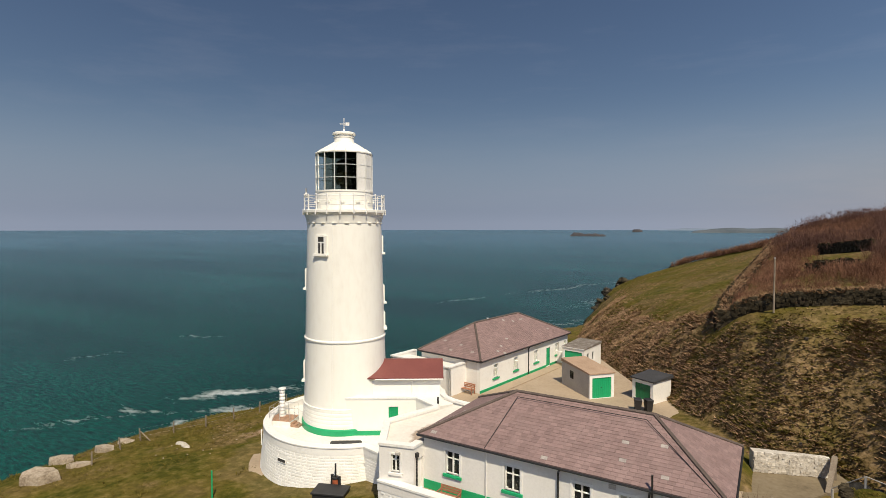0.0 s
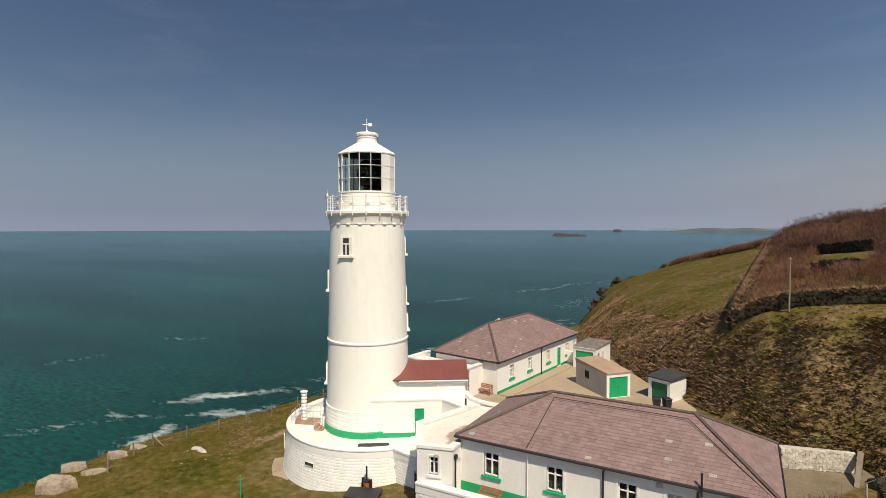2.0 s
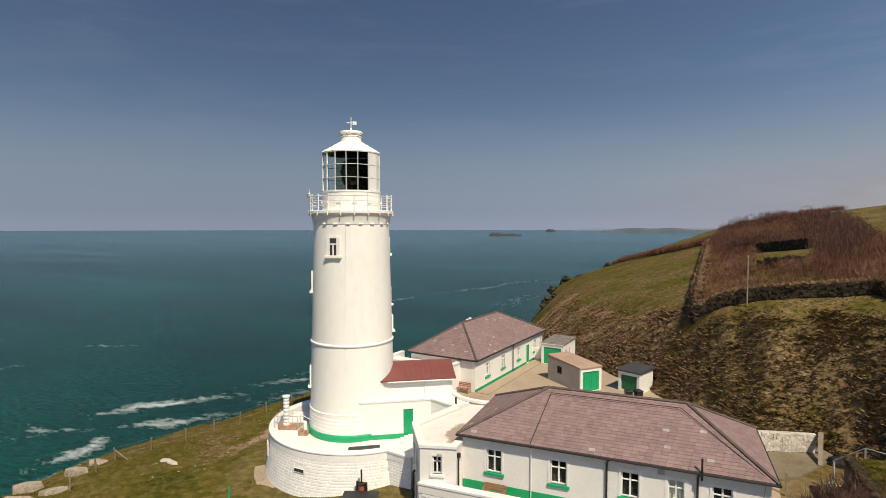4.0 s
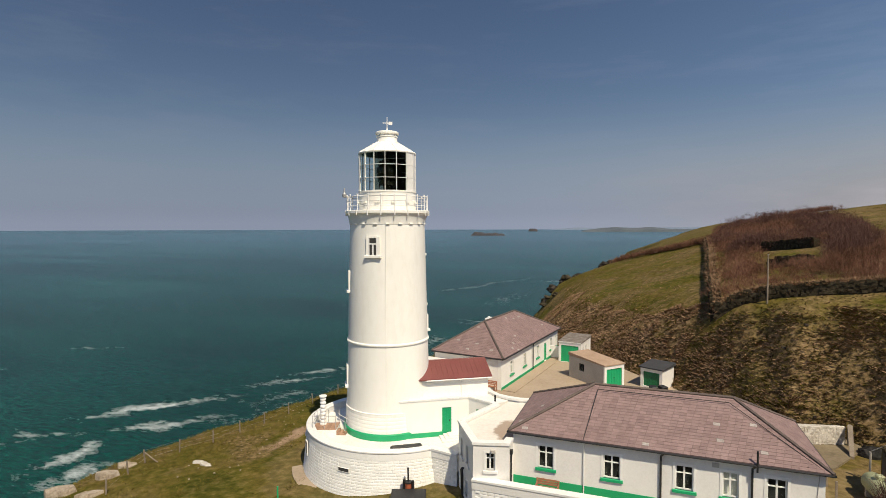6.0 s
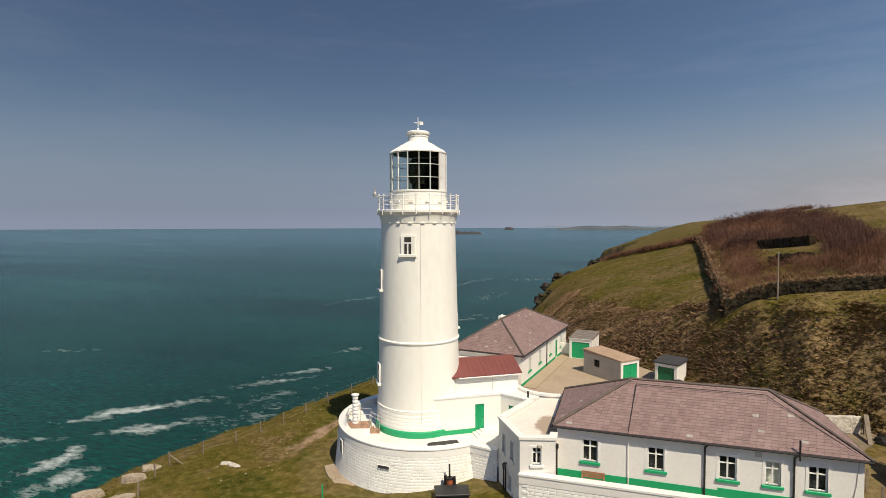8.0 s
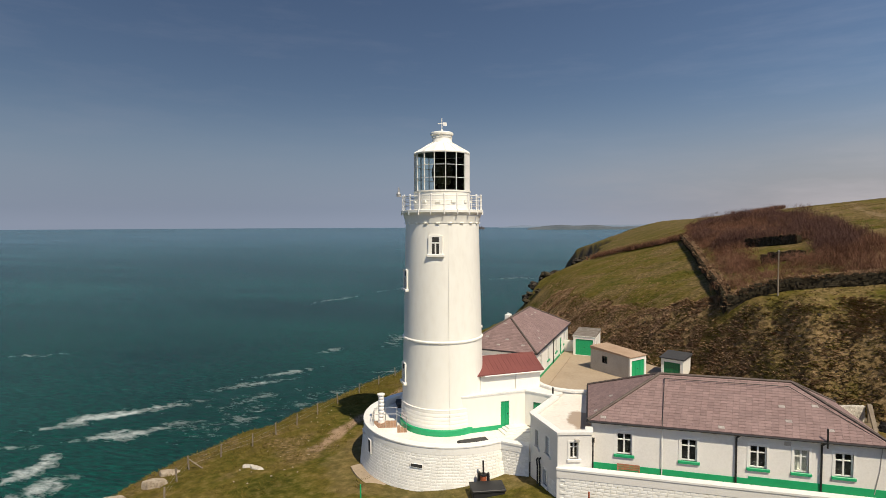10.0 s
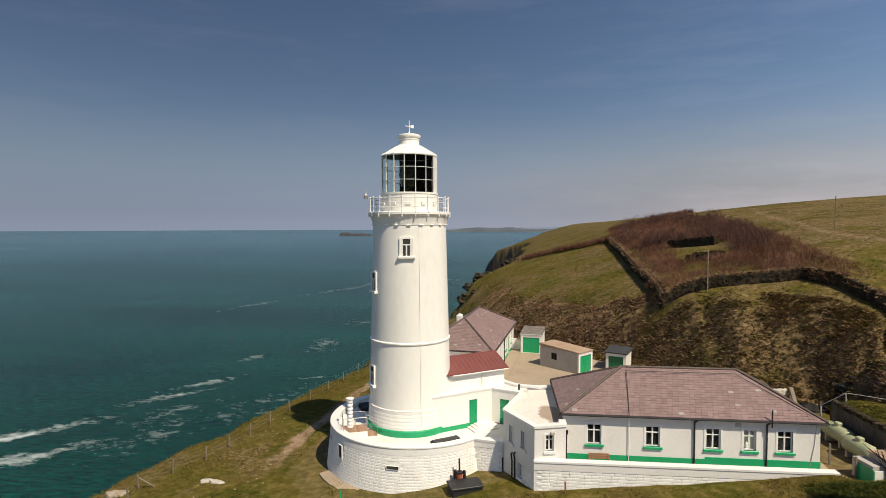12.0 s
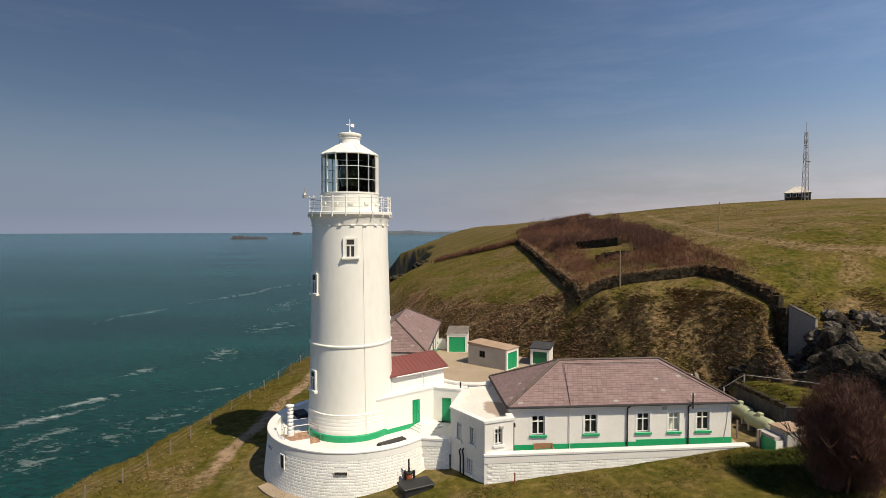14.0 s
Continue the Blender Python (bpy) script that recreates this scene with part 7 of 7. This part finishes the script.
bank = feet(190000, 0, 42, -14, 66, 3, lambda x, y, s, o, r: (s > 0.1) & ~inside(SCRUB, x, y) & (bracken_depth(x, y, s) > -0.2) & (r < 0.72 + 1.2 * clump(x, y)))
blades("bracken", bank, 9, 0.09 + 0.22 * np.clip(clump(bank[:, 0], bank[:, 1]) + 0.1, 0, 0.7), 0.065, 0.4, "bracken", "dead brown bracken and heather on the bank", "bracken", 14, 1.4)
steep = feet(7000, 26, 41, 4, 22, 36, lambda x, y, s, o, r: (s > 0.1) & ~inside(SCRUB, x, y) & (bracken_depth(x, y, s) > 0.1) & (r < 0.7 + 0.8 * clump(x, y)))
steep[:, 2] += 0.08
blades("steep_grass", steep, 7, 0.14 + 0.2 * np.clip(clump(steep[:, 0], steep[:, 1]) + 0.1, 0, 0.7), 0.06, 0.45, "tuft", "rough olive grass on the steep bank", "grass", 37, 1.2)
between = feet(60000, 0, 42, -14, 66, 33, lambda x, y, s, o, r: (s > 0.1) & ~inside(SCRUB, x, y) & (bracken_depth(x, y, s) > -1.0) & (r < 0.42 + 1.6 * fbm(x, y, 3, 4, 99)))
blades("bank_grass", between, 8, 0.16, 0.05, 0.35, "tuft", "olive grass between the bracken", "grass", 34, 1.0)
rubble_rng = random.Random(77)
scree = Mesh()
for x, y, z in feet(420, 4, 41, -10, 40, 35, lambda x, y, s, o, r: (s > 0.3) & (bracken_depth(x, y, s) > 0) & (r < 0.5 + fbm(x, y, 6, 3, 88))):
    q = rough_stone(rubble_rng, 0.06 + 0.10 * rubble_rng.random(), 0.06 + 0.07 * rubble_rng.random(), 0.07)
    scree.add([(a + x, c + y, e + z + 0.1) for a, c, e in q.v], q.f)
tagged(solo("scree_stone", scree, M["rock_grey"], "pale stones showing through the bracken", "stones"), kind="stuff")
stray = feet(46000, 2, 62, 6, 80, 38, lambda x, y, s, o, r: (s > 0.5) & (o < 0) & ~inside(SCRUB, x, y) & (bracken_depth(x, y, s) < 0.5) & (r < 0.02 + 0.6 * fbm(x, y, 6, 4, 39) + 0.75 * np.clip(1 + bracken_depth(x, y, s) / 7, 0, 1) * np.clip(0.5 + 1.6 * fbm(x, y, 2.5, 3, 41), 0, 1)))
rough_edge = feet(9000, 43.4, 54, -3, 9, 42, lambda x, y, s, o, r: (s > 0.3) & (r < 0.35 + 1.5 * fbm(x, y, 2.5, 3, 43)))
stray = np.concatenate([stray, rough_edge])
blades("stray_bracken", stray, 7, 0.12, 0.05, 0.4, "bracken", "dead bracken scattered through the field", "bracken", 40, 1.2)
# rough grass on field, cliff edge and lawn
field = feet(70000, -6, 75, 5, 110, 4, lambda x, y, s, o, r: (s > 0.3) & (bracken_depth(x, y, s) < 1.0) & (o < 1) & ~inside(SCRUB, x, y) & (r < 0.36 + 1.5 * fbm(x, y, 5, 4, 93)))
blades("field_grass", field, 6, 0.12, 0.05, 0.35, "tuft", "rough tufted grass on the field", "grass", 15, 0.8)
edge = feet(52000, -36, -4, -22, 60, 6, lambda x, y, s, o, r: (o < 4) & (r < 0.10 + np.clip((o + 9) / 9, 0, 1) * 0.8 + 1.0 * fbm(x, y, 4, 4, 94)))
blades("cliff_grass", edge, 6, 0.22, 0.035, 0.3, "tuft", "rough grass along the cliff edge", "grass", 16, 0.8)
front = feet(34000, 6, 34, -24, -8.2, 7, lambda x, y, s, o, r: (r < 0.35 + 1.6 * fbm(x, y, 3, 4, 95)))
blades("lawn_grass", front, 6, 0.16, 0.03, 0.25, "tuft", "uneven grass before the low wall", "grass", 17, 0.8)


patch = feet(15000, 2, 34, -24, -8.4, 9, lambda x, y, s, o, r: r < 0.10 + 1.9 * fbm(x, y, 3.5, 4, 101))
blades("lawn_patch", patch, 10, 0.10, 0.035, 0.3, "leaf", "dark green rough patches in the front grass", "grass", 19, 1.0)


rg = np.random.default_rng(44)
u, w = 0.3 + 4.6 * rg.random(420), 6.3 * rg.random(420)
roof_feet = np.stack([32.45 + u, -4.85 + w - 0.9 * u, 2.4 + 0.75 * np.minimum(1, u * 21 / 5.4 / 6) ** 0.7 - 0.02 * np.maximum(0, u * 21 / 5.4 - 9) - 0.35 * (np.abs(w / 6.5 * 29 - 14) / 15) ** 2], 1)
blades("roof_grass", roof_feet, 14, 0.16, 0.03, 0.35, "tuft", "rough grass growing on the earth roof", "grass", 45, 1.0)


def bare_tree(x, y, high, wide, label, seed):
    """A leafless bush-like tree: a short trunk, limbs that fork, and a dense head of fine twigs."""
    rng = random.Random(seed)
    z = ground_z(x, y)
    t = thing("tree", pose(x, y, z), label, "tree")
    limbs = Mesh()

    def grow(p, d, ln, r, depth):
        q = p + d * ln
        limbs.tube(p, q, r, 5, r * 0.65)
        if depth:
            for _ in range(3):
                v = (d + Vector((rng.uniform(-1, 1), rng.uniform(-1, 1), rng.uniform(-0.25, 0.7))) * 0.75).normalized()
                grow(q, v, ln * rng.uniform(0.6, 0.85), r * 0.62, depth - 1)

    for k in range(6):
        a = 2 * math.pi * k / 6
        grow(Vector((0.3 * math.cos(a), 0.3 * math.sin(a), -0.2)), Vector((0.45 * math.cos(a), 0.45 * math.sin(a), 1)).normalized(), high * 0.26, 0.09, 3)
    part("limb", limbs, M["twig"], t)
    g = np.random.default_rng(seed)
    n = 5200
    d = g.normal(0, 1, (n, 3))
    d /= np.linalg.norm(d, axis=1)[:, None]
    lump = 0.82 + 0.18 * np.sin(3 * np.arctan2(d[:, 1], d[:, 0]) + 2 * d[:, 2]) + 0.1 * g.random(n)
    cloud = d * (g.random(n) ** 0.45 * lump)[:, None] * np.array([wide / 2, wide / 2, high * 0.52]) + np.array([0, 0, high * 0.46])
    cloud = cloud[cloud[:, 2] > 0.05]
    crown = blades("crown", cloud, 18, 0.6, 0.0075, 0.35, "dark_twig", "dense fine brown twigs", "crown", seed, 0.45)
    for key in ("category", "kind"):
        if key in crown:
            del crown[key]
    crown.parent = t
    return t


bare_tree(28.9, -14.6, 6.4, 4.7, "leafless dark brown bushy tree beside the little shed", 21)
# green undergrowth, thickened and darkened to stand for the shade there as well
shrub = feet(9000, 25.0, 36.0, -15, -6.9, 8, lambda x, y, s, o, r: ((y < -9.0) | (x > 31.9)) & (r < 0.30 + 0.11 * (x - 25) + fbm(x, y, 2.5, 3, 96)))
blades("undergrowth", shrub, 16, 0.16, 0.03, 0.4, "leaf", "low dark green undergrowth round the shed", "undergrowth", 22, 0.6)

# ---- stones of the whitewashed walls, slates: one by one where the camera passes nearest ----
stone_rng = random.Random(31)


def wall_stone(w, h, d):
    """A rock-faced block: pitched edges and a proud middle."""
    e = 0.022
    p = [(-w / 2, 0, -h / 2), (w / 2, 0, -h / 2), (w / 2, 0, h / 2), (-w / 2, 0, h / 2)]
    f = [(-w / 2 + e, -d * 0.6, -h / 2 + e), (w / 2 - e, -d * 0.75, -h / 2 + e), (w / 2 - e, -d * 0.7, h / 2 - e), (-w / 2 + e, -d * 0.6, h / 2 - e)]
    c = [(stone_rng.uniform(-0.2, 0.2) * w, -d, stone_rng.uniform(-0.15, 0.15) * h)]
    k = [(x, 0.05, z) for x, _, z in p]
    return Mesh().add(p + f + c + k, [(0, 1, 5, 4), (1, 2, 6, 5), (2, 3, 7, 6), (3, 0, 4, 7), (4, 5, 8), (5, 6, 8), (6, 7, 8), (7, 4, 8), (9, 10, 1, 0), (10, 11, 2, 1), (11, 12, 3, 2), (12, 9, 0, 3)])


SHAPES = {}
for wi, w in enumerate((0.34, 0.42, 0.52)):
    for v in range(4):
        SHAPES[wi, v] = wall_stone(w - 0.010, 0.197, 0.016)
SHAPE_DATA = {k: q.data("stone", M["stone_white"]) for k, q in SHAPES.items()}
terrace_wall = bpy.data.objects["wall_terrace"]
rest, count = Mesh(), 0
COURSE = 0.205
for c in range(18):
    z = -0.13 - COURSE * c
    r = 6.815 - (z + 0.02) * 0.107
    az = -42.5 - 241
    while az < -44:
        wi = stone_rng.choice((0, 1, 1, 2))
        w = (0.34, 0.42, 0.52)[wi]
        da = math.degrees(w / r)
        mid = az + da / 2
        az += da
        blocked = any(abs(mid - a) * r / 57.3 < ww / 2 + w / 2 + 0.02 and zz - 0.18 < z < zz + hh + 0.18 for a, zz, ww, hh in ((-94, -0.95, 0.75, 0.26), (-133, -1.1, 0.35, 0.9)))
        if blocked:
            continue
        a = radians(mid)
        m = pose(DRUM[0] + r * math.cos(a), DRUM[1] + r * math.sin(a), z, -6, 0, mid + 90)
        v = stone_rng.randrange(4)
        if -118 < mid < -46 and z > -2.2 and count < 295:
            part("stone", SHAPE_DATA[wi, v], None, terrace_wall, m=m)
            count += 1
        else:
            rest.add([m @ Vector(p) for p in SHAPES[wi, v].v], SHAPES[wi, v].f)
# the straight end and the annex base
ex, ey = DRUM[0] + 6.79 * math.cos(radians(-42.5)), DRUM[1] + 6.79 * math.sin(radians(-42.5))
for c in range(18):
    z = -0.13 - COURSE * c
    s = 0.3 + 0.2 * (c % 2)
    L2 = math.hypot(7.4 - ex, -4.7 - ey)
    while s < L2 - 0.1:
        m = along((ex, ey), (7.4, -4.7), s, z)
        rest.add([m @ Vector(p) for p in SHAPES[1, c % 4].v], SHAPES[1, c % 4].f)
        s += 0.425
tagged(part("stone", rest, M["stone_white"], terrace_wall), kind="stuff")

low_rest, count = Mesh(), 0
for c in range(12):
    s = 0.2 + 0.26 * (c % 2)
    while s < 18.0:
        wi = stone_rng.choice((0, 1, 1, 2))
        w = (0.34, 0.42, 0.52)[wi]
        x = 9.46 + s + w / 2
        s += w
        zt = 0.06 + 0.2 * (x - 9.46) / 18.1
        z = zt - 0.10 - COURSE * c
        if z < ground_z(x, -8.2) - 0.3:
            continue
        m = pose(x, -7.85 - 0.2 * (x - 9.46) / 18.1, z, -2, 0.6, -0.6)
        v = stone_rng.randrange(4)
        if count < 290:
            part("stone", SHAPE_DATA[wi, v], None, LOW_WALL, m=m)
            count += 1
        else:
            low_rest.add([m @ Vector(p) for p in SHAPES[wi, v].v], SHAPES[wi, v].f)
if low_rest.v:
    tagged(part("stone", low_rest, M["stone_white"], LOW_WALL), kind="stuff")
annex = bpy.data.objects["annex"]
an_rest = Mesh()
for p, q, top, dark in ((AN[1], AN[2], 0.42, False), (AN[0], AN[1], -0.55, True)):
    for c in range(12):
        s = 0.25 + 0.26 * (c % 2) + (1.7 if dark else 0)
        z = top - COURSE * c
        while s < length(p, q) - 0.2:
            m = along(p, q, s, z)
            if not (dark and 1.55 < s < 2.75 and -1.5 < z < 0.1):
                an_rest.add([m @ Vector(t) for t in SHAPES[1, c % 4].v], SHAPES[1, c % 4].f)
            s += 0.425
tagged(part("stone", an_rest, M["stone_white"], annex), kind="stuff")

for roof, v, faces, key in SLATES:
    part("slate", Mesh().add(v, faces), M[key], roof)
